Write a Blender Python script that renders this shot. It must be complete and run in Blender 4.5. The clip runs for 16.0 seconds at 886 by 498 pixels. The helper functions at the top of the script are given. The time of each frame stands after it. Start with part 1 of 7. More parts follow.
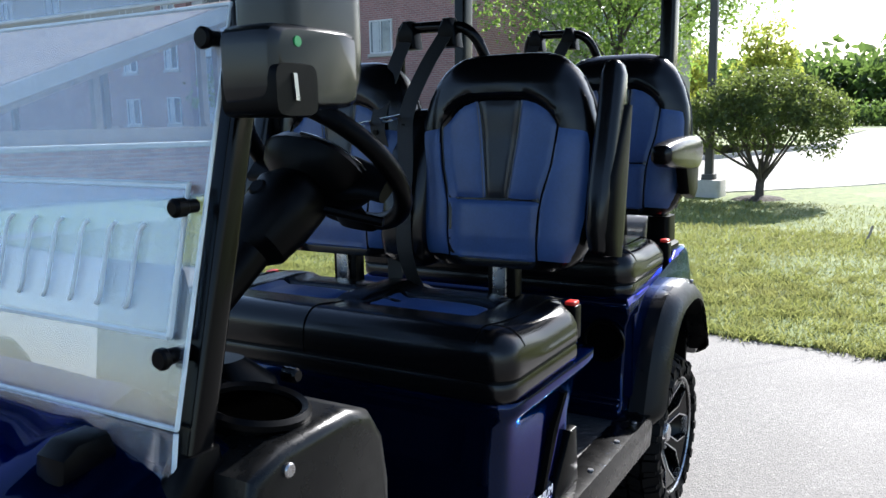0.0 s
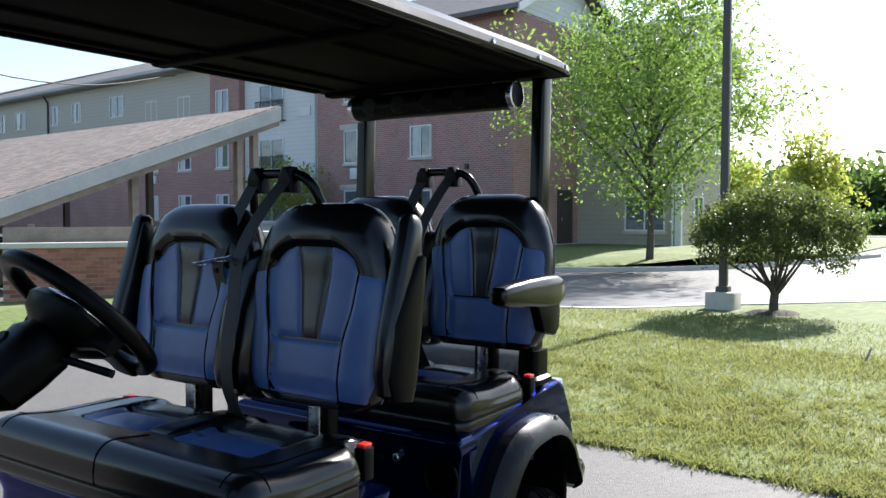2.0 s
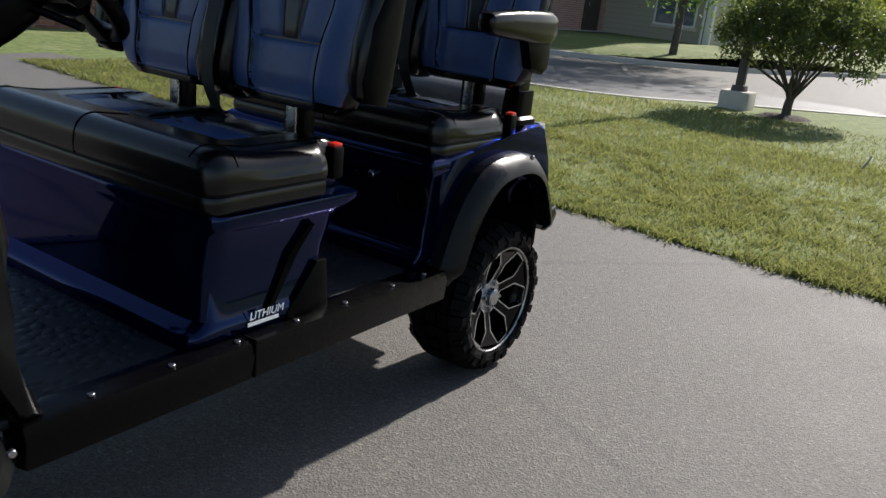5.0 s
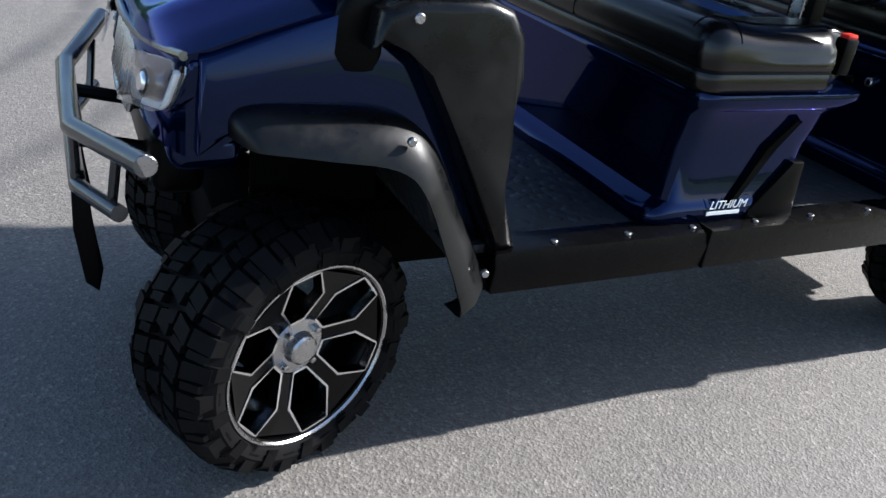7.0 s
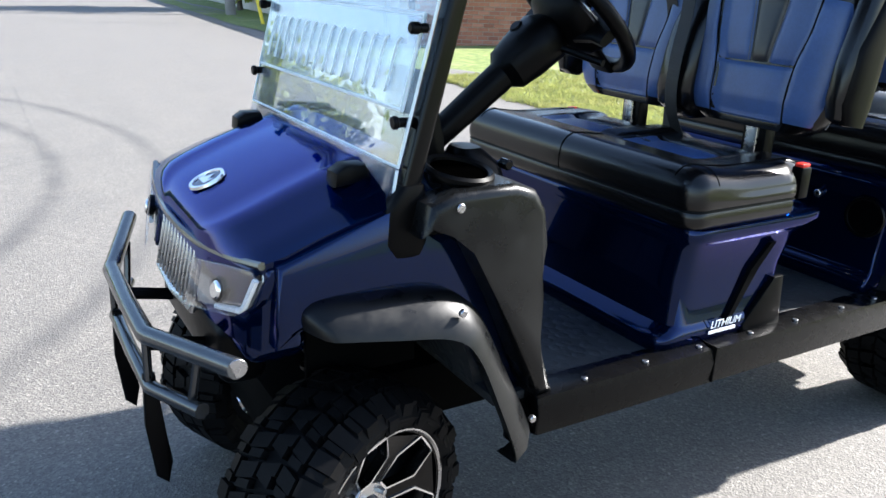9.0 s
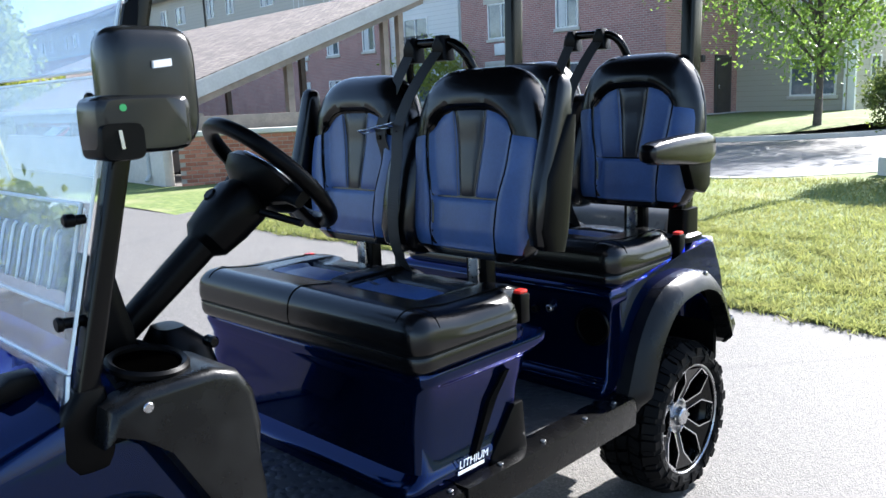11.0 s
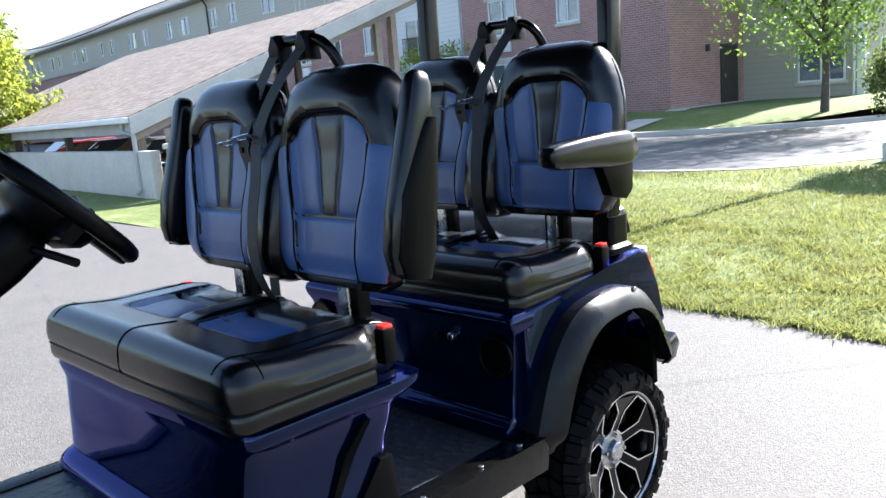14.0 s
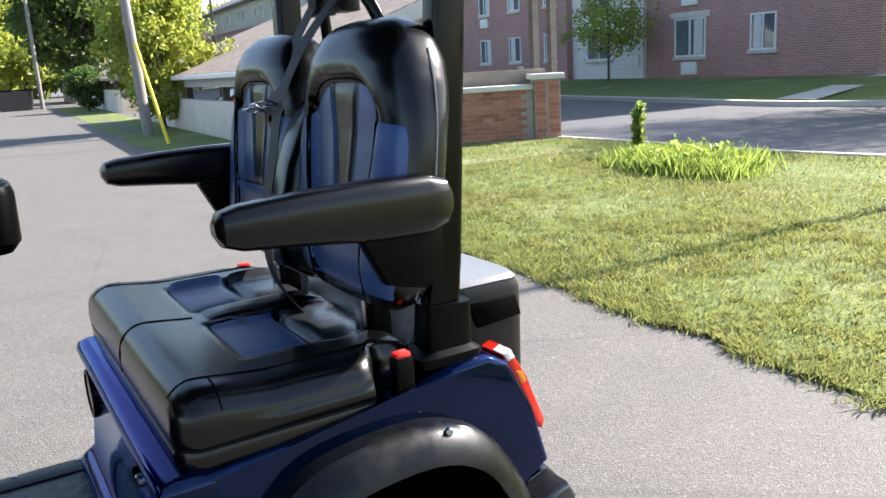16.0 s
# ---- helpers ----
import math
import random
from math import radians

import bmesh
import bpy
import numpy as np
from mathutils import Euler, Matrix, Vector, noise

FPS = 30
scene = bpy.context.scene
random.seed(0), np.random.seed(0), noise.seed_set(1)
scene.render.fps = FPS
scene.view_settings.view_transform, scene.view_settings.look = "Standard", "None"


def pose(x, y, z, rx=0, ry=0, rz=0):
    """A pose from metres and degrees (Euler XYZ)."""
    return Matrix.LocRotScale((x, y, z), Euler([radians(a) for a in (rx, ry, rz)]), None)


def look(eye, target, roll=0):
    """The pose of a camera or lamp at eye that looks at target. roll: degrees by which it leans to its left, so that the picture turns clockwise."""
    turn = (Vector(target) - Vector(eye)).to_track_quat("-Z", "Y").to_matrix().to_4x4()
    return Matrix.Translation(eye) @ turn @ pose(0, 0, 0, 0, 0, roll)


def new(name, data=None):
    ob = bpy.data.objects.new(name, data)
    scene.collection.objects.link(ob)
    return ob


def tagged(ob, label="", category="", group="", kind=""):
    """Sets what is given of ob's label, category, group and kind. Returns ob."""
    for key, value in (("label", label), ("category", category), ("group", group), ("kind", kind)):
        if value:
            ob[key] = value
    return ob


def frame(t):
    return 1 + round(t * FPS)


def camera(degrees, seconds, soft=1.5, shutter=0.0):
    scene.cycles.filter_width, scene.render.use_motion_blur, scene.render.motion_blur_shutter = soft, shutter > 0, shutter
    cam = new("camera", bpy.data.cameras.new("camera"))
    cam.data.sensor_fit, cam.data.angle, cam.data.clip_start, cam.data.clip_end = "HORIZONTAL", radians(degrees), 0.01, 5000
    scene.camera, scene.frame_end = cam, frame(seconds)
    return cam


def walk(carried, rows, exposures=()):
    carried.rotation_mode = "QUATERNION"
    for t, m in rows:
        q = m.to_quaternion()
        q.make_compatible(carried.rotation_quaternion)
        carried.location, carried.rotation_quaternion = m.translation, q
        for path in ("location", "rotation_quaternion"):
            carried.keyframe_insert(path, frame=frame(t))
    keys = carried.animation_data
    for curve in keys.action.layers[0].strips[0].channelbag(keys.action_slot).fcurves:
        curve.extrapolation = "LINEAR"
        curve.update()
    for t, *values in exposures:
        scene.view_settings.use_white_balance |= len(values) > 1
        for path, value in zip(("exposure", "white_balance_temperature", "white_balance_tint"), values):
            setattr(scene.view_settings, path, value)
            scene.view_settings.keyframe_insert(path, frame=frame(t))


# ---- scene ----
cam = camera(57.5, 16.0)
EXPOSURE = [(0.0, 1.53, 6170, 10), (0.5, 1.83, 6220, 10), (1.0, 1.73, 6270, 10), (1.7, 1.48, 6320, 10), (2.5, 1.43, 6370, 10), (3.7, 1.08, 6770, 10), (6.0, 0.38, 6450, 10), (6.5, 0.88, 6300, 10), (7.0, 1.50, 6200, 10), (7.5, 2.18, 6150, 10), (8.5, 2.40, 6150, 9), (9.0, 2.30, 6350, 9),
            (10.0, 2.05, 6250, 10), (12.5, 2.14, 6020, 10), (14.0, 2.16, 6220, 11), (15.0, 2.22, 6320, 12), (15.5, 2.20, 6370, 12), (16.0, 1.94, 6670, 12)]
PATH = [
    (0, (-0.562, -0.733, 1.419), (1.14, 0.267, 1.096), -1.1),
    (0.5, (-0.555, -0.979, 1.489), (1.135, 0.063, 1.249), -0.5),
    (1, (-0.379, -1.2, 1.529), (1.225, -0.006, 1.462), 0.2),
    (1.5, (-0.303, -1.301, 1.542), (1.364, -0.198, 1.48), -0.7),
    (2, (-0.301, -1.32, 1.543), (1.357, -0.204, 1.461), 0.1),
    (2.5, (-0.273, -1.36, 1.533), (1.398, -0.269, 1.395), 1.1),
    (3, (-0.269, -1.402, 1.496), (1.385, -0.311, 1.219), 2.3),
    (3.5, (-0.285, -1.441, 1.466), (1.368, -0.386, 1.069), 3.5),
    (3.7, (-0.289, -1.448, 1.459), (1.365, -0.41, 1.027), 4.3),
    (6, (-0.307, -1.428, 1.31), (1.019, -0.148, 0.534), 4.7),
    (6.5, (-0.356, -1.363, 1.289), (0.676, 0.124, 0.439), 5.8),
    (7, (-0.398, -1.347, 1.272), (0.424, 0.229, 0.355), 7.8),
    (7.5, (-0.47, -1.337, 1.283), (0.256, 0.284, 0.365), 7.1),
    (8, (-0.587, -1.323, 1.32), (0.227, 0.31, 0.499), 4.9),
    (8.5, (-0.641, -1.336, 1.386), (0.296, 0.301, 0.72), 3.3),
    (9, (-0.643, -1.359, 1.422), (0.328, 0.264, 0.77), 2.0),
    (9.5, (-0.569, -1.382, 1.467), (0.534, 0.185, 0.895), -0.9),
    (10, (-0.468, -1.391, 1.497), (0.751, 0.124, 1.029), -2.0),
    (10.2, (-0.441, -1.395, 1.501), (0.828, 0.09, 1.072), -2.3),
    (12.3, (-0.421, -1.409, 1.496), (1.04, -0.085, 1.158), -1.7),
    (12.5, (-0.422, -1.412, 1.495), (1.043, -0.093, 1.159), -1.6),
    (13, (-0.388, -1.421, 1.495), (1.075, -0.116, 1.096), -4.3),
    (13.5, (-0.17, -1.478, 1.494), (1.192, -0.051, 1.161), -3.1),
    (14, (0.098, -1.453, 1.48), (1.466, -0.041, 1.112), -4.7),
    (14.5, (0.47, -1.397, 1.491), (1.805, 0.033, 1.072), -5.5),
    (15, (0.843, -1.425, 1.498), (2.052, 0.123, 1.119), -2.2),
    (15.3, (1.048, -1.413, 1.511), (2.144, 0.219, 1.142), -3.1),
    (15.5, (1.195, -1.402, 1.509), (2.306, 0.227, 1.172), -1.9),
    (16, (1.522, -1.325, 1.53), (2.518, 0.351, 1.081), -3.4),
]
walk(cam, [(t, look(eye, target, roll)) for t, eye, target, roll in PATH], EXPOSURE)

# ---- light ----
SUN_EL, SUN_AZ = 35.0, -5.0          # degrees over the horizon; turned from +x towards -y
world = bpy.data.worlds.new("sky")
scene.world = world
world.use_nodes = True
wn = world.node_tree
sky = wn.nodes.new("ShaderNodeTexSky")
sky.sky_type, sky.sun_disc = "NISHITA", False
sky.sun_elevation, sky.sun_rotation = radians(SUN_EL), radians(90 - SUN_AZ)
sky.air_density, sky.dust_density, sky.ozone_density = 1.0, 1.0, 1.5
wn.links.new(sky.outputs[0], wn.nodes["Background"].inputs[0])
wn.nodes["Background"].inputs[1].default_value = 0.10
sun = new("sun", bpy.data.lights.new("sun", "SUN"))
sun.data.energy, sun.data.angle, sun.data.color = 5.0, radians(0.9), (1.0, 0.96, 0.915)
sd = Vector((math.cos(radians(SUN_EL)) * math.cos(radians(SUN_AZ)), math.cos(radians(SUN_EL)) * math.sin(radians(SUN_AZ)), math.sin(radians(SUN_EL))))
sun.matrix_world = look(sd * 40, (0, 0, 0))

# ---- materials ----
class Mat:
    """A small builder of node materials."""

    def __init__(self, name, color, rough=0.5, metal=0.0):
        self.m = bpy.data.materials.new(name)
        self.m.use_nodes = True
        self.t = self.m.node_tree
        self.p = self.t.nodes["Principled BSDF"]
        self.p.inputs["Base Color"].default_value = (*color, 1)
        self.p.inputs["Roughness"].default_value = rough
        self.p.inputs["Metallic"].default_value = metal
        self.color = color
        self.co = self.node("ShaderNodeTexCoord").outputs["Object"]
        self.height = None
        self.last = None

    def node(self, kind, **kw):
        n = self.t.nodes.new(kind)
        for k, v in kw.items():
            n.inputs[k.replace("_", " ")].default_value = v
        return n

    def link(self, a, b):
        self.t.links.new(a, b)

    def noise(self, scale, detail=4.0, rough=0.55, co=None):
        n = self.node("ShaderNodeTexNoise", Scale=scale, Detail=detail, Roughness=rough)
        self.link(co or self.co, n.inputs["Vector"])
        return n.outputs["Fac"]

    def voronoi(self, scale, feature="F1", co=None):
        n = self.node("ShaderNodeTexVoronoi", Scale=scale)
        n.feature = feature
        self.link(co or self.co, n.inputs["Vector"])
        return n

    def ramp(self, fac, stops):
        r = self.t.nodes.new("ShaderNodeValToRGB")
        e = r.color_ramp.elements
        while len(e) < len(stops):
            e.new(0.5)
        for i, (pos, c) in enumerate(stops):
            e[i].position = pos
            e[i].color = (*c, 1) if len(c) == 3 else c
        self.link(fac, r.inputs[0])
        return r.outputs[0]

    def mix(self, fac, a, b, mode="MIX"):
        m = self.t.nodes.new("ShaderNodeMix")
        m.data_type, m.blend_type = "RGBA", mode
        for sock, v in ((m.inputs[0], fac), (m.inputs[6], a), (m.inputs[7], b)):
            if isinstance(v, (int, float)):
                sock.default_value = v
            elif isinstance(v, tuple):
                sock.default_value = (*v, 1)
            else:
                self.link(v, sock)
        return m.outputs[2]

    def math(self, op, a, b=0.0):
        m = self.t.nodes.new("ShaderNodeMath")
        m.operation = op
        for i, v in enumerate((a, b)):
            if isinstance(v, (int, float)):
                m.inputs[i].default_value = v
            else:
                self.link(v, m.inputs[i])
        return m.outputs[0]

    def base(self, col):
        self.link(col, self.p.inputs["Base Color"])
        return self

    def rough(self, fac, lo, hi):
        r = self.node("ShaderNodeMapRange", To_Min=lo, To_Max=hi)
        self.link(fac, r.inputs["Value"])
        self.link(r.outputs[0], self.p.inputs["Roughness"])
        return self

    def bump(self, fac, strength, dist):
        b = self.node("ShaderNodeBump", Strength=strength, Distance=dist)
        self.link(fac, b.inputs["Height"])
        if self.last:
            self.link(self.last, b.inputs["Normal"])
        self.last = b.outputs[0]
        self.link(self.last, self.p.inputs["Normal"])
        return self

    def coat(self, w, r):
        self.p.inputs["Coat Weight"].default_value = w
        self.p.inputs["Coat Roughness"].default_value = r
        return self

    def vary(self, scale, lo, hi, seed=1.0):
        """Colour varied by two scales of noise between lo and hi times itself."""
        a = self.noise(scale)
        b = self.noise(scale * 9.3)
        f = self.math("ADD", self.math("MULTIPLY", a, 0.6), self.math("MULTIPLY", b, 0.4))
        c = self.color
        return self.base(self.ramp(f, [(0.3, tuple(x * lo for x in c)), (0.7, tuple(min(1, x * hi) for x in c))]))


def simple(name, color, rough, metal=0.0, vscale=6.0, lo=0.8, hi=1.2, bscale=0.0, bstr=0.2, bdist=0.002, spec=0.5):
    m = Mat(name, color, rough, metal).vary(vscale, lo, hi)
    m.p.inputs["Specular IOR Level"].default_value = spec
    m.rough(m.noise(vscale * 2.3), max(0.02, rough - 0.08), min(1, rough + 0.08))
    if bscale:
        m.bump(m.noise(bscale, 3), bstr, bdist)
    return m


# car paint: deep metallic blue under a clear coat
mp = Mat("blue_metallic_paint", (0.0008, 0.008, 0.07), 0.13, 0.85)
fl = mp.voronoi(900)
mp.base(mp.mix(mp.math("MULTIPLY", fl.outputs["Distance"], 0.6), (0.0003, 0.0045, 0.024), (0.0007, 0.0150, 0.084)))
mp.coat(0.42, 0.012)
mp.p.inputs["Specular IOR Level"].default_value = 0.0
mp.p.inputs["Specular Tint"].default_value = (0.22, 0.46, 1.0, 1)
mp.bump(mp.noise(55, 2), 0.02, 0.001)
PAINT = mp.m


def leather(name, color, perf):
    m = Mat(name, color, 0.40).vary(14, 0.85, 1.2)
    m.p.inputs["Specular IOR Level"].default_value = 0.36 if color[2] < 0.05 else 0.5
    m.rough(m.noise(22), *((0.19, 0.27) if color[2] < 0.05 else (0.33, 0.42)))
    m.bump(m.voronoi(420).outputs["Distance"], 0.06, 0.0005)
    if perf:
        v = m.voronoi(260)
        m.bump(m.ramp(v.outputs["Distance"], [(0.15, (0, 0, 0)), (0.35, (1, 1, 1))]), 0.18, 0.0008)
    m.bump(m.noise(7, 1), 0.08, 0.004)
    return m.m


LEATHER_BLACK = leather("black_leather", (0.0016, 0.0016, 0.0020), False)
LEATHER_BLUE = leather("blue_leather", (0.033, 0.070, 0.190), True)
LEATHER_GREY = leather("charcoal_leather", (0.016, 0.018, 0.022), True)
PIPING = simple("grey_stitching", (0.10, 0.10, 0.11), 0.7).m
PLASTIC = simple("black_plastic", (0.0012, 0.0012, 0.0014), 0.36, 0, 9, 0.75, 1.3, 380, 0.25, 0.0006, spec=0.08).m
GREY_PLASTIC = simple("dark_grey_moulded_plastic", (0.0024, 0.0027, 0.0031), 0.30, 0, 5, 0.7, 1.25, 420, 0.3, 0.0007, spec=0.24)
GREY_PLASTIC.rough(GREY_PLASTIC.ramp(GREY_PLASTIC.noise(8, 5, 0.65), [(0.35, (0, 0, 0)), (0.68, (1, 1, 1))]), 0.20, 0.52)
GREY_PLASTIC = GREY_PLASTIC.m
CUP_SHADE = simple("deep_shadow_black", (0.0002, 0.0002, 0.0002), 1.0, spec=0.0).m
GLOSS_BLACK = simple("gloss_black_metal", (0.001, 0.001, 0.0012), 0.18, 0, 7, 0.8, 1.2, spec=0.18).m
SATIN_BLACK = simple("black_powder_coat", (0.0016, 0.0016, 0.0018), 0.34, 0, 11, 0.8, 1.2, 500, 0.2, 0.0005, spec=0.07).m
STEEL = simple("brushed_steel", (0.42, 0.42, 0.43), 0.28, 1.0, 20, 0.85, 1.1).m
CHROME = simple("machined_aluminium", (0.72, 0.72, 0.74), 0.20, 1.0, 30, 0.9, 1.05).m
BUMPER = simple("gunmetal_tube", (0.07, 0.074, 0.08), 0.2, 0.85, 12, 0.8, 1.2).m
RED = simple("red_plastic", (0.55, 0.02, 0.012), 0.3, 0, 20, 0.9, 1.1).m
RUBBER = Mat("tyre_rubber", (0.0028, 0.0028, 0.0031), 0.60).vary(18, 0.7, 1.6)
RUBBER.p.inputs["Specular IOR Level"].default_value = 0.08
RUBBER.bump(RUBBER.noise(180, 3), 0.3, 0.001)
RUBBER = RUBBER.m
DARK = simple("underbody_black", (0.0015, 0.0015, 0.0015), 0.8, spec=0.04).m
WEBBING = Mat("seat_belt_webbing", (0.0016, 0.0016, 0.0018), 0.6)
ww = WEBBING.node("ShaderNodeTexWave", Scale=220.0, Distortion=0.0)
WEBBING.link(WEBBING.co, ww.inputs["Vector"])
WEBBING.bump(ww.outputs["Fac"], 0.4, 0.0008)
WEBBING = WEBBING.m
WHITE_MARK = simple("white_print", (0.75, 0.75, 0.74), 0.5).m
REFLECTOR = simple("frosted_reflector", (0.30, 0.31, 0.32), 0.22, 0.85, 25, 0.8, 1.1).m
BADGE_DARK = simple("dark_enamel", (0.02, 0.03, 0.09), 0.15).m
GREEN_DOT = simple("green_print", (0.02, 0.3, 0.08), 0.4).m

mm = Mat("rubber_floor_mat", (0.030, 0.033, 0.036), 0.5)
mm.p.inputs["Specular IOR Level"].default_value = 0.4
mv = mm.voronoi(30, "F1")
mm.bump(mm.ramp(mv.outputs["Distance"], [(0.25, (1, 1, 1)), (0.55, (0, 0, 0))]), 0.6, 0.004)
mm.base(mm.ramp(mm.noise(7), [(0.3, (0.009, 0.010, 0.012)), (0.7, (0.022, 0.025, 0.029))]))
mm.bump(mm.noise(260, 2), 0.2, 0.0008)
MATTING = mm.m


def glass(name, tint=(1, 1, 1), rough=0.0, alpha=0.10, veil=0.0):
    """Thin clear sheet: mostly see-through, with a mirror's gloss."""
    m = Mat(name, tint, 0.02)
    t = m.t
    tr = t.nodes.new("ShaderNodeBsdfTransparent")
    tr.inputs[0].default_value = (*tint, 1)
    gl = t.nodes.new("ShaderNodeBsdfGlossy")
    gl.inputs["Roughness"].default_value = max(rough, 0.01)
    lw = t.nodes.new("ShaderNodeLayerWeight")
    lw.inputs[0].default_value = 0.5
    mx = t.nodes.new("ShaderNodeMixShader")
    f = m.math("ADD", m.math("MULTIPLY", m.math("POWER", lw.outputs["Facing"], 4.0), 0.7), alpha)
    m.link(f, mx.inputs[0])
    m.link(tr.outputs[0], mx.inputs[1])
    m.link(gl.outputs[0], mx.inputs[2])
    # A pale scattering layer stands in for the bright reflections on the pane.
    if veil:
        tl = t.nodes.new("ShaderNodeBsdfTranslucent")
        tl.inputs[0].default_value = (0.86, 0.92, 1.0, 1)
        df = t.nodes.new("ShaderNodeBsdfDiffuse")
        df.inputs[0].default_value = (0.86, 0.92, 1.0, 1)
        both_ = t.nodes.new("ShaderNodeMixShader")
        both_.inputs[0].default_value = 0.3
        m.link(tl.outputs[0], both_.inputs[1])
        m.link(df.outputs[0], both_.inputs[2])
        mx2 = t.nodes.new("ShaderNodeMixShader")
        st = m.ramp(m.noise(3.0, 5), [(0.35, (veil * 0.6,) * 3), (0.7, (veil * 1.4,) * 3)])
        m.link(st, mx2.inputs[0])
        m.link(mx.outputs[0], mx2.inputs[1])
        m.link(both_.outputs[0], mx2.inputs[2])
        mx = mx2
    m.link(mx.outputs[0], t.nodes["Material Output"].inputs[0])
    return m.m


# The last value whitens the pane in place of reflected sky and ground.
WINDSHIELD = glass("clear_acrylic", (0.88, 0.94, 1.0), 0.01, 0.14, 0.12)
EDGE = simple("acrylic_edge", (0.62, 0.70, 0.72), 0.15).m
LAMP_GLASS = glass("headlight_lens", (0.95, 0.96, 0.98), 0.02, 0.06)
SILL = simple("satin_black_aluminium", (0.0014, 0.0014, 0.0016), 0.27, 0, 9, 0.8, 1.2, 500, 0.2, 0.0004, spec=0.15).m
# Grey lightened far beyond the bin's: the reflected sky sits in the colour.
DECK = simple("grey_deck_sky_paled", (0.16, 0.165, 0.17), 0.3, 0, 6, 0.85, 1.15, 300, 0.2, 0.0006).m
MIRROR_SHELL = simple("glossy_grey_shell", (0.006, 0.0065, 0.0065), 0.22, 0, 5, 0.85, 1.15, spec=0.36).m
BIN = simple("weathered_grey_plastic", (0.009, 0.0095, 0.0105), 0.42, 0, 6, 0.8, 1.2, 300, 0.25, 0.0007, spec=0.3).m
ROOF_SHELL = simple("roof_shell_plastic", (0.004, 0.004, 0.0045), 0.34, 0, 6, 0.8, 1.2, 300, 0.2, 0.0006, spec=0.5).m
ROOF_BLACK = simple("roof_black_plastic", (0.0012, 0.0012, 0.0014), 0.75, 0, 6, 0.8, 1.2, 300, 0.25, 0.0007, spec=0.03).m
TAIL = Mat("red_tail_lens", (0.5, 0.02, 0.01), 0.08).m
AMBER = Mat("amber_lens", (0.75, 0.22, 0.02), 0.1).m

# ground
ma = Mat("worn_asphalt", (0.2, 0.2, 0.2), 0.85)
big = ma.noise(0.35, 5)
agg = ma.voronoi(120)
agg2 = ma.voronoi(210)
col = ma.ramp(agg.outputs["Color"], [(0.0, (0.050, 0.048, 0.046)), (0.45, (0.125, 0.119, 0.112)), (0.8, (0.20, 0.19, 0.178)), (1.0, (0.42, 0.40, 0.37))])
col = ma.mix(0.35, col, ma.ramp(agg2.outputs["Color"], [(0.1, (0.05, 0.048, 0.046)), (0.9, (0.26, 0.25, 0.235))]))
col = ma.mix(ma.math("MULTIPLY", big, 0.45), col, (0.175, 0.166, 0.154))
fine = ma.noise(2.2, 6, 0.65)
col = ma.mix(0.5, col, ma.ramp(fine, [(0.3, (0.72, 0.72, 0.72)), (0.7, (1.12, 1.11, 1.09))]), "MULTIPLY")
# curved tyre marks left by a turning vehicle
sep = ma.node("ShaderNodeSeparateXYZ")
ma.link(ma.co, sep.inputs[0])
wob = ma.math("MULTIPLY", ma.math("SUBTRACT", ma.noise(0.7, 2), 0.5), 0.10)
dx = ma.math("SUBTRACT", sep.outputs[0], -5.2)
dy = ma.math("SUBTRACT", sep.outputs[1], 5.2)
dist = ma.math("ADD", ma.math("SQRT", ma.math("ADD", ma.math("MULTIPLY", dx, dx), ma.math("MULTIPLY", dy, dy))), wob)
marks = None
for rad in (5.75, 5.05):
    d = ma.math("ABSOLUTE", ma.math("SUBTRACT", dist, rad))
    k = ma.ramp(d, [(0.02, (1, 1, 1)), (0.11, (0, 0, 0))])
    marks = k if marks is None else ma.math("MAXIMUM", marks, k)
col = ma.mix(ma.math("MULTIPLY", ma.math("MULTIPLY", marks, ma.noise(3.0)), 0.95), col, (0.045, 0.044, 0.046))
# thin cracks
crk = ma.voronoi(0.33, "DISTANCE_TO_EDGE")
cw = ma.ramp(ma.math("ADD", crk.outputs["Distance"], ma.math("MULTIPLY", fine, 0.012)), [(0.006, (1, 1, 1)), (0.010, (0, 0, 0))])
col = ma.mix(ma.math("MULTIPLY", cw, 0.35), col, (0.05, 0.05, 0.05))
col = ma.mix(1.0, col, (0.71, 0.69, 0.67), "MULTIPLY")
ma.base(col)
ma.rough(fine, 0.66, 0.86)
ma.bump(agg.outputs["Distance"], 0.4, 0.005)
ma.bump(agg2.outputs["Distance"], 0.35, 0.003)
ASPHALT = ma.m

mr = Mat("dark_road_asphalt", (0.07, 0.07, 0.075), 0.7)
ra = mr.voronoi(70)
mr.base(mr.mix(mr.noise(0.5, 6), mr.ramp(ra.outputs["Color"], [(0, (0.045, 0.045, 0.05)), (1, (0.12, 0.12, 0.125))]), (0.10, 0.10, 0.105)))
mr.bump(ra.outputs["Distance"], 0.4, 0.005)
mr.rough(mr.noise(1.5), 0.55, 0.75)
ROAD = mr.m

mg = Mat("lawn_soil", (0.08, 0.14, 0.02), 0.9)
g1 = mg.noise(0.6, 6)
g2 = mg.noise(9, 5, 0.7)
gc = mg.ramp(g2, [(0.3, (0.044, 0.074, 0.014)), (0.52, (0.108, 0.146, 0.028)), (0.72, (0.205, 0.22, 0.065))])
gc = mg.mix(mg.ramp(g1, [(0.55, (0, 0, 0)), (0.72, (0.75, 0.75, 0.75))]), gc, (0.26, 0.235, 0.115))
mg.base(gc)
mg.bump(g2, 0.5, 0.03)
mg.bump(mg.noise(60, 3), 0.5, 0.01)
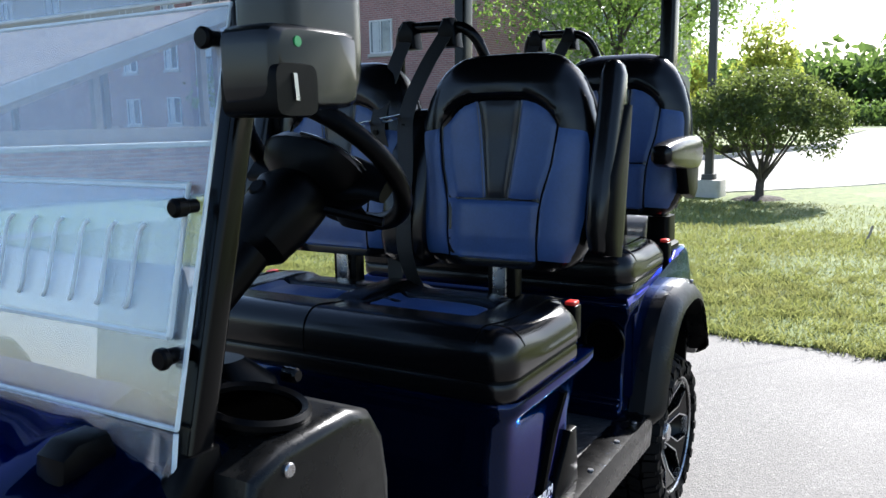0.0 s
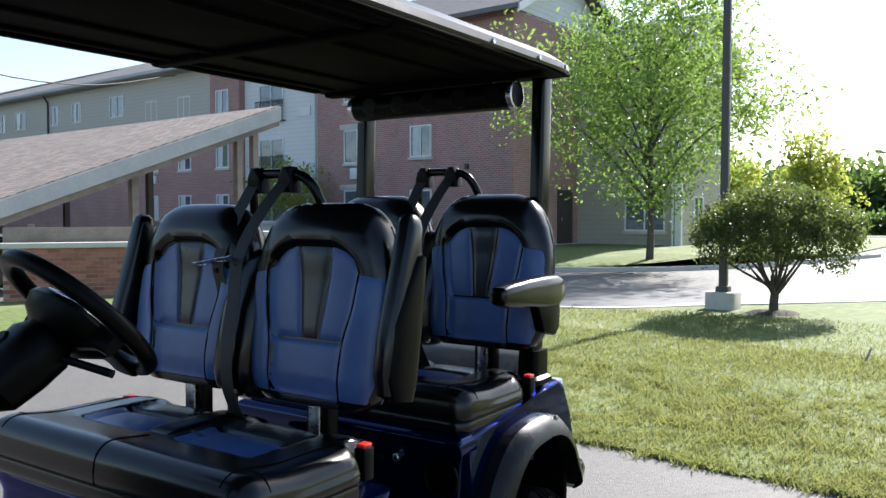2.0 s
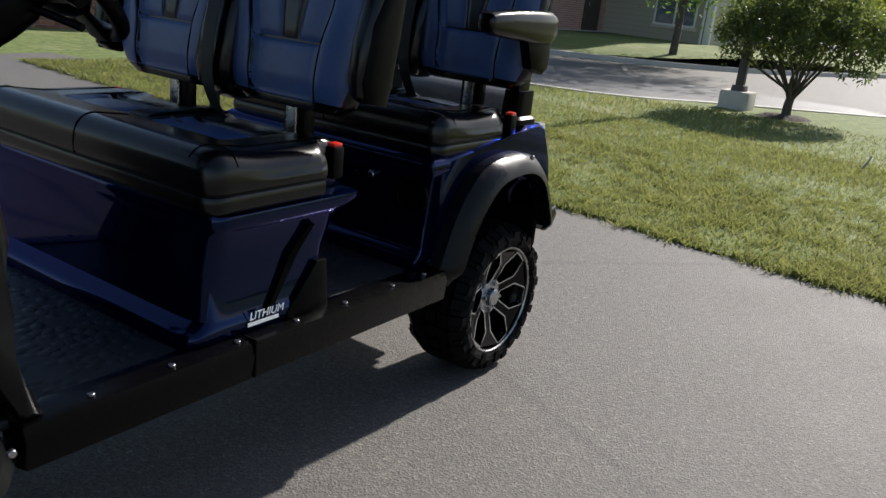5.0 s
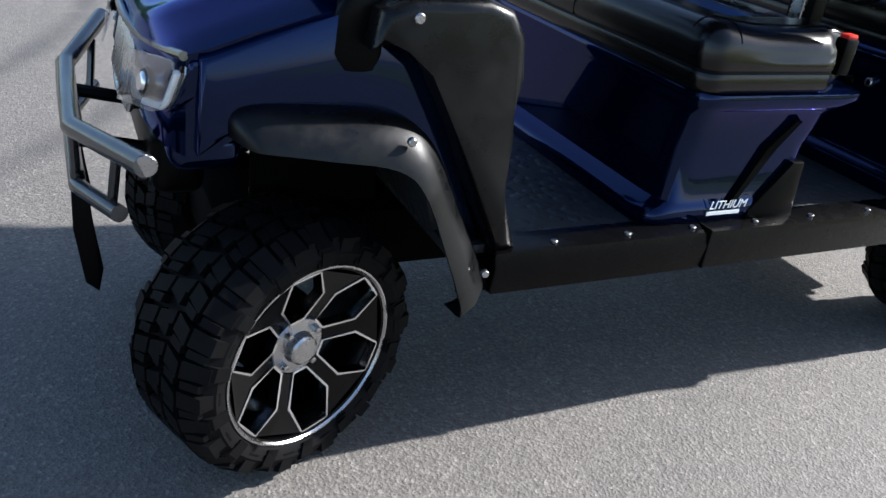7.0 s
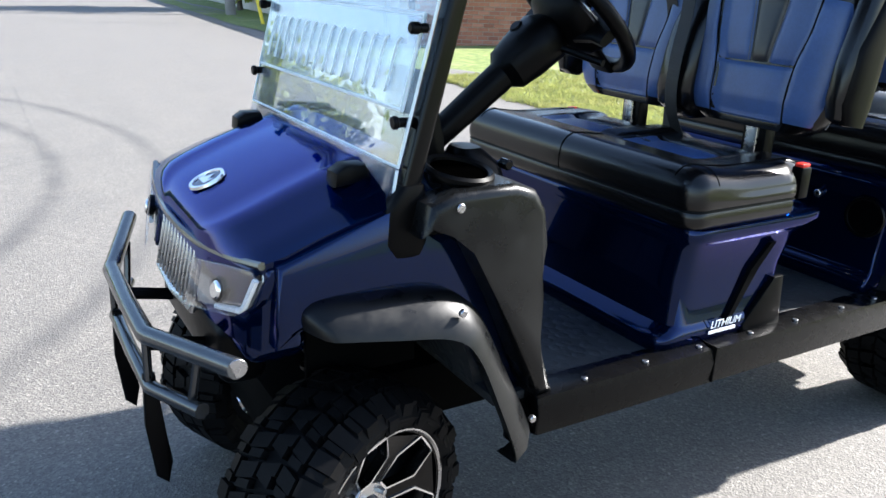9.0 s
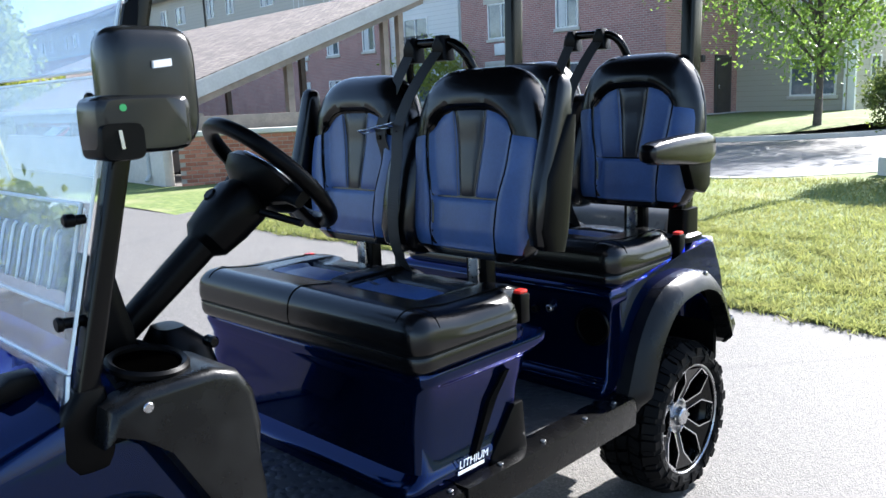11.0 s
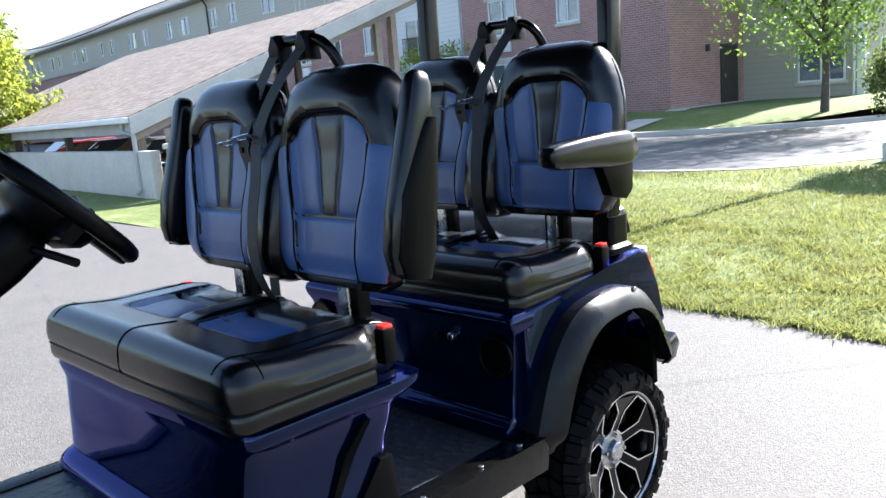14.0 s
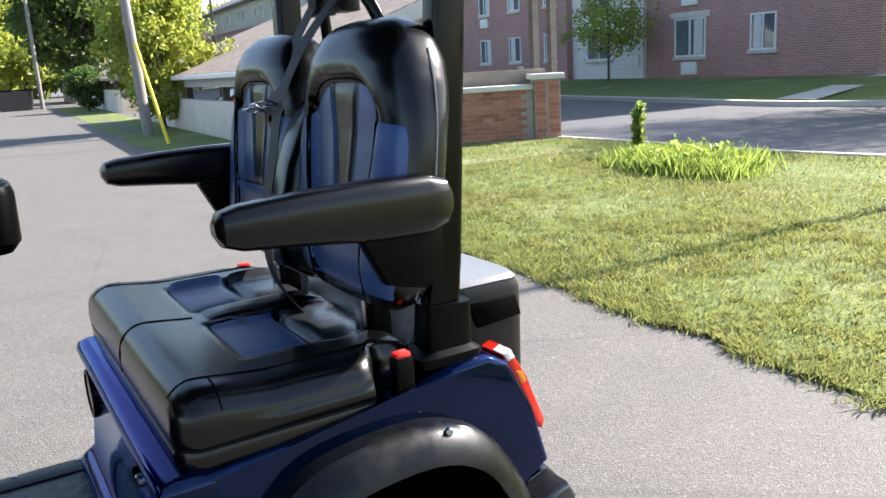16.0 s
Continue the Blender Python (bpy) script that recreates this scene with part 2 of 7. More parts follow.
LAWN = mg.m

def foliage(name, dark, mid, light, patchy=False):
    """Thin leaves that let some light through."""
    m = Mat(name, mid, 0.45)
    g = m.node("ShaderNodeNewGeometry")
    c = m.ramp(g.outputs["Random Per Island"], [(0.0, dark), (0.55, mid), (1.0, light)])
    if patchy:
        n1 = m.noise(0.9, 4)
        n2 = m.noise(5.5, 3)
        c = m.mix(m.ramp(n1, [(0.52, (0, 0, 0)), (0.70, (0.6, 0.6, 0.6))]), c, (0.23, 0.19, 0.085))
        c = m.mix(0.85, c, m.ramp(n2, [(0.36, (0.26, 0.32, 0.32)), (0.50, (0.85, 0.88, 0.88)), (0.66, (1.35, 1.3, 1.0))]), "MULTIPLY")
    m.base(c)
    tl = m.t.nodes.new("ShaderNodeBsdfTranslucent")
    m.link(m.mix(0.6, c, tuple(min(1, x * (1.75 if patchy else 2.2)) for x in light)), tl.inputs[0])
    mx = m.t.nodes.new("ShaderNodeMixShader")
    mx.inputs[0].default_value = 0.5
    m.link(m.p.outputs[0], mx.inputs[1])
    m.link(tl.outputs[0], mx.inputs[2])
    m.link(mx.outputs[0], m.t.nodes["Material Output"].inputs[0])
    return m.m


BLADE = foliage("grass_blade", (0.038, 0.078, 0.014), (0.098, 0.142, 0.028), (0.22, 0.222, 0.075), True)
LEAF_LIGHT = foliage("locust_leaves", (0.045, 0.095, 0.018), (0.085, 0.155, 0.028), (0.16, 0.235, 0.045))
LEAF_SHRUB = foliage("shrub_leaves", (0.016, 0.034, 0.010), (0.030, 0.058, 0.014), (0.10, 0.125, 0.028))
LEAF_DARK = foliage("wood_leaves", (0.02, 0.045, 0.012), (0.045, 0.085, 0.02), (0.09, 0.14, 0.03))
LEAF_YELLOW = foliage("tree_leaves", (0.075, 0.12, 0.018), (0.15, 0.21, 0.03), (0.29, 0.31, 0.055))
GRASS_TUFT = foliage("tuft_blades", (0.060, 0.115, 0.018), (0.12, 0.185, 0.028), (0.22, 0.27, 0.06))
BARK = simple("tree_bark", (0.075, 0.06, 0.048), 0.9, 0, 9, 0.5, 1.6, 60, 0.8, 0.01).m
MULCH = simple("bark_mulch", (0.05, 0.038, 0.028), 0.95, 0, 25, 0.4, 1.8, 70, 0.9, 0.02).m

# building
mk = Mat("brick_facing", (0.25, 0.12, 0.09), 0.85)
mp2 = mk.node("ShaderNodeMapping")
mk.link(mk.co, mp2.inputs[0])
bt = mk.node("ShaderNodeTexBrick", Scale=1.0, Mortar_Size=0.010, Brick_Width=0.24, Row_Height=0.08)
bt.inputs["Color1"].default_value, bt.inputs["Color2"].default_value, bt.inputs["Mortar"].default_value = (0.39, 0.185, 0.155, 1), (0.29, 0.14, 0.122, 1), (0.42, 0.34, 0.31, 1)
sx = mk.node("ShaderNodeSeparateXYZ")
mk.link(mk.co, sx.inputs[0])
cx = mk.node("ShaderNodeCombineXYZ")
mk.link(mk.math("ADD", sx.outputs[0], sx.outputs[1]), cx.inputs[0])
mk.link(sx.outputs[2], cx.inputs[1])
mk.link(cx.outputs[0], bt.inputs["Vector"])
mk.base(mk.mix(0.5, bt.outputs["Color"], mk.ramp(mk.noise(0.8, 5), [(0.3, (0.75, 0.75, 0.76)), (0.7, (1.15, 1.12, 1.1))]), "MULTIPLY"))
mk.bump(bt.outputs["Fac"], -0.4, 0.008)
BRICK = mk.m

mbk = Mat("wall_brick", (0.3, 0.11, 0.07), 0.85)
oi = mbk.node("ShaderNodeObjectInfo")
mbk.base(mbk.mix(0.4, mbk.ramp(oi.outputs["Random"], [(0, (0.22, 0.075, 0.045)), (0.5, (0.33, 0.12, 0.07)), (1, (0.40, 0.17, 0.11))]), mbk.ramp(mbk.noise(30), [(0.3, (0.7, 0.7, 0.7)), (0.7, (1.2, 1.2, 1.2))]), "MULTIPLY"))
mbk.bump(mbk.noise(70, 4), 0.5, 0.004)
WALL_BRICK = mbk.m
MORTAR = simple("mortar", (0.30, 0.26, 0.22), 0.95, 0, 12, 0.8, 1.2, 90, 0.5, 0.004).m


def siding(name, color, pitch=0.2):
    m = Mat(name, color, 0.6).vary(0.7, 0.9, 1.08)
    s = m.node("ShaderNodeSeparateXYZ")
    m.link(m.co, s.inputs[0])
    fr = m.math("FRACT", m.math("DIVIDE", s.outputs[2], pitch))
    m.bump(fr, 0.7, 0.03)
    # The shade under each lap is put into the colour as a dark band.
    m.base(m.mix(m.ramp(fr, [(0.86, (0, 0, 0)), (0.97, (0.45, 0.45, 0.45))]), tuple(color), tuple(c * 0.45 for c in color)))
    return m.m


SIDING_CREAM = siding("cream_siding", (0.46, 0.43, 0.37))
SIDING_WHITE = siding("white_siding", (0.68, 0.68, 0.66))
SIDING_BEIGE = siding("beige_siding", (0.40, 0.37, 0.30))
mroof = Mat("asphalt_shingles", (0.24, 0.19, 0.15), 0.9)
rb = mroof.node("ShaderNodeTexBrick", Scale=1.0, Mortar_Size=0.012, Brick_Width=0.3, Row_Height=0.14)
rb.inputs["Color1"].default_value, rb.inputs["Color2"].default_value, rb.inputs["Mortar"].default_value = (0.30, 0.245, 0.20, 1), (0.20, 0.16, 0.135, 1), (0.10, 0.08, 0.07, 1)
rs = mroof.node("ShaderNodeSeparateXYZ")
mroof.link(mroof.co, rs.inputs[0])
rc = mroof.node("ShaderNodeCombineXYZ")
mroof.link(rs.outputs[1], rc.inputs[0])
mroof.link(rs.outputs[0], rc.inputs[1])
mroof.link(rc.outputs[0], rb.inputs["Vector"])
mroof.base(mroof.mix(0.6, rb.outputs["Color"], mroof.ramp(mroof.noise(2.5, 6), [(0.3, (0.75, 0.74, 0.73)), (0.7, (1.2, 1.18, 1.15))]), "MULTIPLY"))
mroof.bump(mroof.noise(60, 3), 0.6, 0.01)
SHINGLE = mroof.m
SHINGLE_GREY = simple("grey_shingles", (0.16, 0.15, 0.145), 0.9, 0, 3, 0.75, 1.2, 25, 0.6, 0.02).m
TRIM_WHITE = simple("white_trim", (0.70, 0.70, 0.68), 0.55, 0, 3, 0.9, 1.05).m
TRIM_GREY = simple("weathered_fascia", (0.40, 0.41, 0.40), 0.7, 0, 2, 0.8, 1.1).m
TIMBER = simple("weathered_timber", (0.24, 0.20, 0.16), 0.85, 0, 4, 0.7, 1.25, 40, 0.5, 0.006).m
TIMBER_DARK = simple("stained_timber", (0.05, 0.038, 0.03), 0.8, 0, 4, 0.7, 1.25).m
CONCRETE = simple("pale_concrete", (0.50, 0.47, 0.42), 0.85, 0, 1.2, 0.8, 1.12, 35, 0.4, 0.006).m
STONE_CAP = simple("limestone_cap", (0.52, 0.49, 0.43), 0.8, 0, 3, 0.85, 1.1, 40, 0.4, 0.004).m
WINDOW_GLASS = Mat("window_glass", (0.10, 0.125, 0.15), 0.06).vary(1.3, 0.6, 1.6)
WINDOW_GLASS.coat(1.0, 0.02)
WINDOW_GLASS = WINDOW_GLASS.m
CURTAIN = simple("pale_curtain", (0.55, 0.56, 0.55), 0.9, 0, 5, 0.85, 1.1).m
METAL_DARK = simple("dark_bronze_metal", (0.06, 0.055, 0.05), 0.5, 0.3, 4, 0.85, 1.15).m
POLE_WOOD = simple("utility_pole_wood", (0.22, 0.20, 0.18), 0.9, 0, 5, 0.75, 1.2, 40, 0.5, 0.01).m
YELLOW = simple("yellow_guy_guard", (0.75, 0.56, 0.03), 0.5, 0, 5, 0.9, 1.05).m
CAR_GREY = Mat("silver_car_paint", (0.35, 0.36, 0.38), 0.3, 0.6).coat(1, 0.05).m
CAR_DARK = Mat("dark_car_paint", (0.03, 0.03, 0.035), 0.3, 0.4).coat(1, 0.05).m
CAR_RED = Mat("red_car_paint", (0.35, 0.02, 0.02), 0.3, 0.2).coat(1, 0.05).m
CAR_WHITE = Mat("white_cart_body", (0.7, 0.7, 0.7), 0.4).m
CAR_GLASS = Mat("tinted_car_glass", (0.02, 0.025, 0.03), 0.05).m

# ---- mesh helpers ----
def finish(bm, name, material, sharp=38, recalc=True):
    if recalc:
        bmesh.ops.recalc_face_normals(bm, faces=bm.faces[:])
    lim = radians(sharp)
    for f in bm.faces:
        f.smooth = True
    for e in bm.edges:
        if len(e.link_faces) == 2 and e.calc_face_angle(0) > lim:
            e.smooth = False
    me = bpy.data.meshes.new(name)
    bm.to_mesh(me)
    bm.free()
    me.materials.append(material)
    return me


def part(name, bm, material, parent, label="", sharp=38, m=None):
    ob = new(name, finish(bm, name, material, sharp))
    ob.parent = parent
    if m is not None:
        ob.matrix_basis = m
    if label:
        ob["label"] = label
    return ob


def thing(name, label, category, m=None, group="", kind=""):
    ob = new(name)
    ob.empty_display_size = 0.1
    if m is not None:
        ob.matrix_basis = m
    return tagged(ob, label, category, group, kind)


def solid(name, bm, material, label, category, kind="", group="", sharp=38, m=None):
    ob = new(name, finish(bm, name, material, sharp))
    if m is not None:
        ob.matrix_basis = m
    return tagged(ob, label, category, group, kind)


def join(*bms):
    out = bms[0]
    for b in bms[1:]:
        me = bpy.data.meshes.new("tmp")
        b.to_mesh(me)
        b.free()
        out.from_mesh(me)
        bpy.data.meshes.remove(me)
    return out


def move(bm, m):
    bmesh.ops.transform(bm, matrix=m, verts=bm.verts[:])
    return bm


def flip(bm, axis_y):
    """Mirror across the plane y = axis_y."""
    for v in bm.verts:
        v.co.y = 2 * axis_y - v.co.y
    return bm


def rbox(a, b, r=0.0, seg=2):
    bm = bmesh.new()
    bmesh.ops.create_cube(bm, size=1)
    for v in bm.verts:
        v.co = Vector([min(a[i], b[i]) + (v.co[i] + 0.5) * abs(b[i] - a[i]) for i in range(3)])
    if r > 0:
        r = min(r, 0.45 * min(abs(b[i] - a[i]) for i in range(3)))
        bmesh.ops.bevel(bm, geom=bm.edges[:], offset=r, segments=seg, profile=0.5, affect="EDGES")
    return bm


def prism(poly, axis, lo, hi, r=0.0, seg=2):
    """A polygon drawn in the two other axes, pushed from lo to hi along axis, with bevelled rims."""
    bm = bmesh.new()
    def put(p, h):
        c = list(p)
        c.insert(axis, h)
        return bm.verts.new(c)
    va = [put(p, lo) for p in poly]
    vb = [put(p, hi) for p in poly]
    bm.faces.new(va)
    bm.faces.new(vb[::-1])
    n = len(poly)
    for i in range(n):
        bm.faces.new((va[i], vb[i], vb[(i + 1) % n], va[(i + 1) % n]))
    if r > 0:
        rim = [e for e in bm.edges if abs(e.verts[0].co[axis] - e.verts[1].co[axis]) < 1e-6]
        bmesh.ops.bevel(bm, geom=rim, offset=r, segments=seg, profile=0.5, affect="EDGES", clamp_overlap=True)
    return bm


def loft(rings, cap=True, closed=True):
    """Skin between rings of equal length."""
    bm = bmesh.new()
    vs = [[bm.verts.new(p) for p in r] for r in rings]
    n = len(rings[0])
    for a, b in zip(vs, vs[1:]):
        for i in range(n if closed else n - 1):
            j = (i + 1) % n
            bm.faces.new((a[i], a[j], b[j], b[i]))
    if cap and closed:
        bm.faces.new(vs[0][::-1])
        bm.faces.new(vs[-1])
    return bm


def spline(pts, k=6):
    """Points along a smooth curve through pts."""
    p = [Vector(q) for q in pts]
    if len(p) < 3:
        return p
    p = [2 * p[0] - p[1]] + p + [2 * p[-1] - p[-2]]
    out = []
    for i in range(1, len(p) - 2):
        for s in range(k):
            t = s / k
            a, b, c, d = p[i - 1], p[i], p[i + 1], p[i + 2]
            out.append(0.5 * ((2 * b) + (c - a) * t + (2 * a - 5 * b + 4 * c - d) * t * t + (3 * b - a - 3 * c + d) * t ** 3))
    out.append(p[-2])
    return out


def tube(pts, r, n=12, smooth=True, k=6, r2=None):
    """A round bar along pts."""
    path = spline(pts, k) if smooth else [Vector(p) for p in pts]
    rings, up = [], None
    for i, p in enumerate(path):
        d = (path[min(i + 1, len(path) - 1)] - path[max(i - 1, 0)]).normalized()
        if up is None:
            up = d.orthogonal().normalized()
        up = (up - d * up.dot(d)).normalized()
        side = d.cross(up)
        rr = r if r2 is None else r + (r2 - r) * i / max(1, len(path) - 1)
        rings.append([p + (up * math.cos(2 * math.pi * j / n) + side * math.sin(2 * math.pi * j / n)) * rr for j in range(n)])
    return loft(rings)


def ribbon(pts, side, w, h, k=6):
    """A flat strap of width w along side and thickness h."""
    path = spline(pts, k)
    s = Vector(side).normalized()
    rings = []
    for i, p in enumerate(path):
        d = (path[min(i + 1, len(path) - 1)] - path[max(i - 1, 0)]).normalized()
        a = (s - d * s.dot(d)).normalized()
        b = d.cross(a)
        rings.append([p + a * w / 2 + b * h / 2, p - a * w / 2 + b * h / 2, p - a * w / 2 - b * h / 2, p + a * w / 2 - b * h / 2])
    return loft(rings)


def lathe(profile, n=40, axis="y", cap=True, ring=False):
    """Rings of (radius, height) turned round an axis through the origin."""
    rings = []
    for r, h in profile:
        pts = []
        for j in range(n):
            a = 2 * math.pi * j / n
            c, s = r * math.cos(a), r * math.sin(a)
            pts.append((c, h, s) if axis == "y" else ((c, s, h) if axis == "z" else (h, c, s)))
        rings.append(pts)
    if ring:
        rings.append(rings[0])
        cap = False
    return loft(rings, cap)


def disc_cyl(c, r, h, axis="y", n=20, bev=0.0):
    pr = [(r - bev, -h / 2), (r, -h / 2 + bev), (r, h / 2 - bev), (r - bev, h / 2)] if bev else [(r, -h / 2), (r, h / 2)]
    return move(lathe(pr, n, axis), Matrix.Translation(c))


def superring(cx, cy, hx, hy, z, n=28, e=4.0):
    """A rounded rectangle in the xy plane."""
    out = []
    for j in range(n):
        a = 2 * math.pi * (j + 0.5) / n
        c, s = math.cos(a), math.sin(a)
        out.append((cx + hx * math.copysign(abs(c) ** (2 / e), c), cy + hy * math.copysign(abs(s) ** (2 / e), s), z))
    return out


def patch(f, nu=12, nv=12):
    """A sheet from f(u, v) over the unit square."""
    bm = bmesh.new()
    g = [[bm.verts.new(f(i / nu, j / nv)) for j in range(nv + 1)] for i in range(nu + 1)]
    for i in range(nu):
        for j in range(nv):
            bm.faces.new((g[i][j], g[i + 1][j], g[i + 1][j + 1], g[i][j + 1]))
    return bm


def smooth01(t):
    t = max(0.0, min(1.0, t))
    return t * t * (3 - 2 * t)


def interp(xs, ys, x):
    if x <= xs[0]:
        return ys[0]
    for a, b, p, q in zip(xs, xs[1:], ys, ys[1:]):
        if x <= b:
            return p + (q - p) * (x - a) / (b - a)
    return ys[-1]


def text_mesh(body, size, depth=0.001, shear=0.0):
    cu = bpy.data.curves.new("lettering", "FONT")
    cu.body, cu.size, cu.extrude, cu.shear = body, size, depth, shear
    ob = bpy.data.objects.new("lettering", cu)
    me = bpy.data.meshes.new_from_object(ob)
    bm = bmesh.new()
    bm.from_mesh(me)
    bpy.data.objects.remove(ob)
    return bm

# ---- the golf cart: its front axle stands at x = 0, its left side looks towards -y ----
CY = 0.464
cart = thing("golf_cart", "dark blue metallic four-seat golf cart parked on asphalt", "golf cart")


def both(name, make, material, parent, label="", sharp=38):
    """A part on the left and its mirror on the right."""
    a = part(name, make(), material, parent, label, sharp)
    b = part(name, flip(make(), CY), material, parent, label, sharp)
    return a, b


# wheels
def tyre_bm():
    w = 0.118
    prof = [(0.203, -w + 0.006), (0.212, -w - 0.002), (0.235, -w - 0.010), (0.258, -w), (0.264, -w + 0.016), (0.267, -0.05), (0.268, 0.0),
            (0.267, 0.05), (0.264, w - 0.016), (0.258, w), (0.235, w + 0.010), (0.212, w + 0.002), (0.203, w - 0.006)]
    return lathe(prof, 64, ring=True)


def tread_bm():
    """Chunky blocks in five staggered rows, the outer two wrapping over the shoulder."""
    bm = bmesh.new()
    n = 28
    def block(a0, a1, y0, y1, r0, r1, skew=0.0, drop=0.0):
        vs = []
        for r in (r0, r1):
            for a, y, dr in ((a0, y0, drop), (a1, y0, drop), (a1 + skew, y1, 0), (a0 + skew, y1, 0)):
                rr = r - dr
                vs.append(bm.verts.new((rr * math.cos(a), y, rr * math.sin(a))))
        for q in ((0, 1, 2, 3), (7, 6, 5, 4), (0, 4, 5, 1), (1, 5, 6, 2), (2, 6, 7, 3), (3, 7, 4, 0)):
            bm.faces.new([vs[i] for i in q])
    st = 2 * math.pi / n
    for i in range(n):
        a = i * st
        block(a, a + st * 0.42, -0.022, 0.022, 0.258, 0.289, st * 0.25)
        block(a + st * 0.5, a + st * 0.86, -0.016, 0.020, 0.258, 0.289, -st * 0.2)
        for s in (-1, 1):
            o = 0.25 * st if s > 0 else 0
            block(a + o, a + o + st * 0.52, s * 0.030, s * 0.072, 0.256, 0.289, st * 0.22)
            block(a + o + st * 0.62, a + o + st * 0.9, s * 0.034, s * 0.066, 0.256, 0.288, st * 0.1)
            block(a + o + st * 0.1, a + o + st * 0.66, s * 0.126, s * 0.080, 0.244, 0.288, 0.0, 0.020 if i % 2 else 0.034)
            block(a + o + st * 0.72, a + o + st * 0.98, s * 0.118, s * 0.084, 0.246, 0.286, 0.0, 0.018)
            if i % 2 == 0:
                block(a + o, a + o + st * 0.55, s * 0.131, s * 0.120, 0.228, 0.258, 0.0, 0.012)
    return bm


def cell_points(i, n):
    a = 2 * math.pi * (i + 0.5) / n
    pts = []
    for r, da in ((0.068, 0.24), (0.134, 0.375), (0.192, 0.175)):
        pts.append((r, a + da))
    for r, da in ((0.192, -0.175), (0.134, -0.375), (0.068, -0.24)):
        pts.append((r, a + da))
    return pts


def pol(r, a, y):
    return Vector((r * math.cos(a), y, r * math.sin(a)))


def wheel_on(m, parent):
    n = 6
    def face(r):
        return interp([0.06, 0.128, 0.189], [-0.064, -0.090, -0.108], r)
    rim = part("wheel", lathe([(0.190, -0.085), (0.195, -0.112), (0.205, -0.116), (0.209, -0.108), (0.199, -0.09), (0.186, -0.06), (0.182, 0.09), (0.202, 0.11), (0.176, 0.10), (0.172, 0.0), (0.176, -0.05)], 48, ring=True),
               GLOSS_BLACK, parent, "alloy wheel with machined honeycomb spokes", m=m)
    part("tyre", tyre_bm(), RUBBER, rim, "knobbly all-terrain tyre")
    part("tread", tread_bm(), RUBBER, rim, sharp=20)
    part("rim_lip", lathe([(0.1985, -0.1150), (0.2020, -0.1192), (0.2058, -0.1190), (0.2066, -0.1150), (0.2020, -0.113)], 56, ring=True), STEEL, rim, "machined bright rim lip")
    part("brake_drum", lathe([(0.0, -0.02), (0.095, -0.02), (0.10, 0.0), (0.10, 0.06), (0.0, 0.06)], 28), DARK, rim)
    for i in range(n):
        pts = cell_points(i, n)
        nxt = cell_points(i + 1, n)
        # black spoke between two openings
        poly = [pts[0], pts[1], pts[2], (0.197, pts[2][1]), (0.197, nxt[3][1]), nxt[3], nxt[4], nxt[5]]
        bm = bmesh.new()
        top = [bm.verts.new(pol(r, a, face(r))) for r, a in poly]
        low = [bm.verts.new(pol(r, a, face(r) + 0.026)) for r, a in poly]
        bm.faces.new(top)
        bm.faces.new(low[::-1])
        for k in range(len(poly)):
            j = (k + 1) % len(poly)
            bm.faces.new((top[k], low[k], low[j], top[j]))
        part("spoke", bm, GLOSS_BLACK, rim)
        # machined edge of the opening
        c = pol(0.128, 2 * math.pi * (i + 0.5) / n, 0)
        rings = []
        for r, a in pts:
            p = pol(r, a, 0)
            d = (p - c).normalized()
            y = face(r)
            q = p + d * 0.0055
            rings.append([p + Vector((0, y - 0.003, 0)), q + Vector((0, y - 0.003, 0)), q + Vector((0, y + 0.004, 0)), p + Vector((0, y + 0.02, 0))])
        rings.append(rings[0])
        part("spoke_edge", loft(rings, cap=False), CHROME, rim)
    part("hub_cap", lathe([(0.0, -0.092), (0.028, -0.092), (0.033, -0.088), (0.035, -0.076), (0.037, -0.070), (0.062, -0.068), (0.066, -0.063), (0.066, -0.05), (0.0, -0.05)], 36), STEEL, rim, "bright centre cap")
    for k in range(4):
        a = 2 * math.pi * (k + 0.35) / 4
        part("lug_nut", move(lathe([(0.0, -0.018), (0.007, -0.016), (0.0085, -0.004), (0.0085, 0.004)], 6), Matrix.Translation(pol(0.051, a, -0.068))), STEEL, rim)
    return rim


FX, RX = 0.0, 2.205
STEER = 23
wheel_on(pose(FX - 0.026, 0.066, 0.288, 0, 0, STEER) @ pose(0, 0, 0, 0, -6, 0), cart)
wheel_on(pose(FX + 0.03, 2 * CY - 0.085, 0.288, 0, 0, 180 + STEER), cart)
wheel_on(pose(RX, 0.062, 0.288, 0, 40, 0), cart)
wheel_on(pose(RX, 2 * CY - 0.062, 0.288, 0, 15, 180), cart)

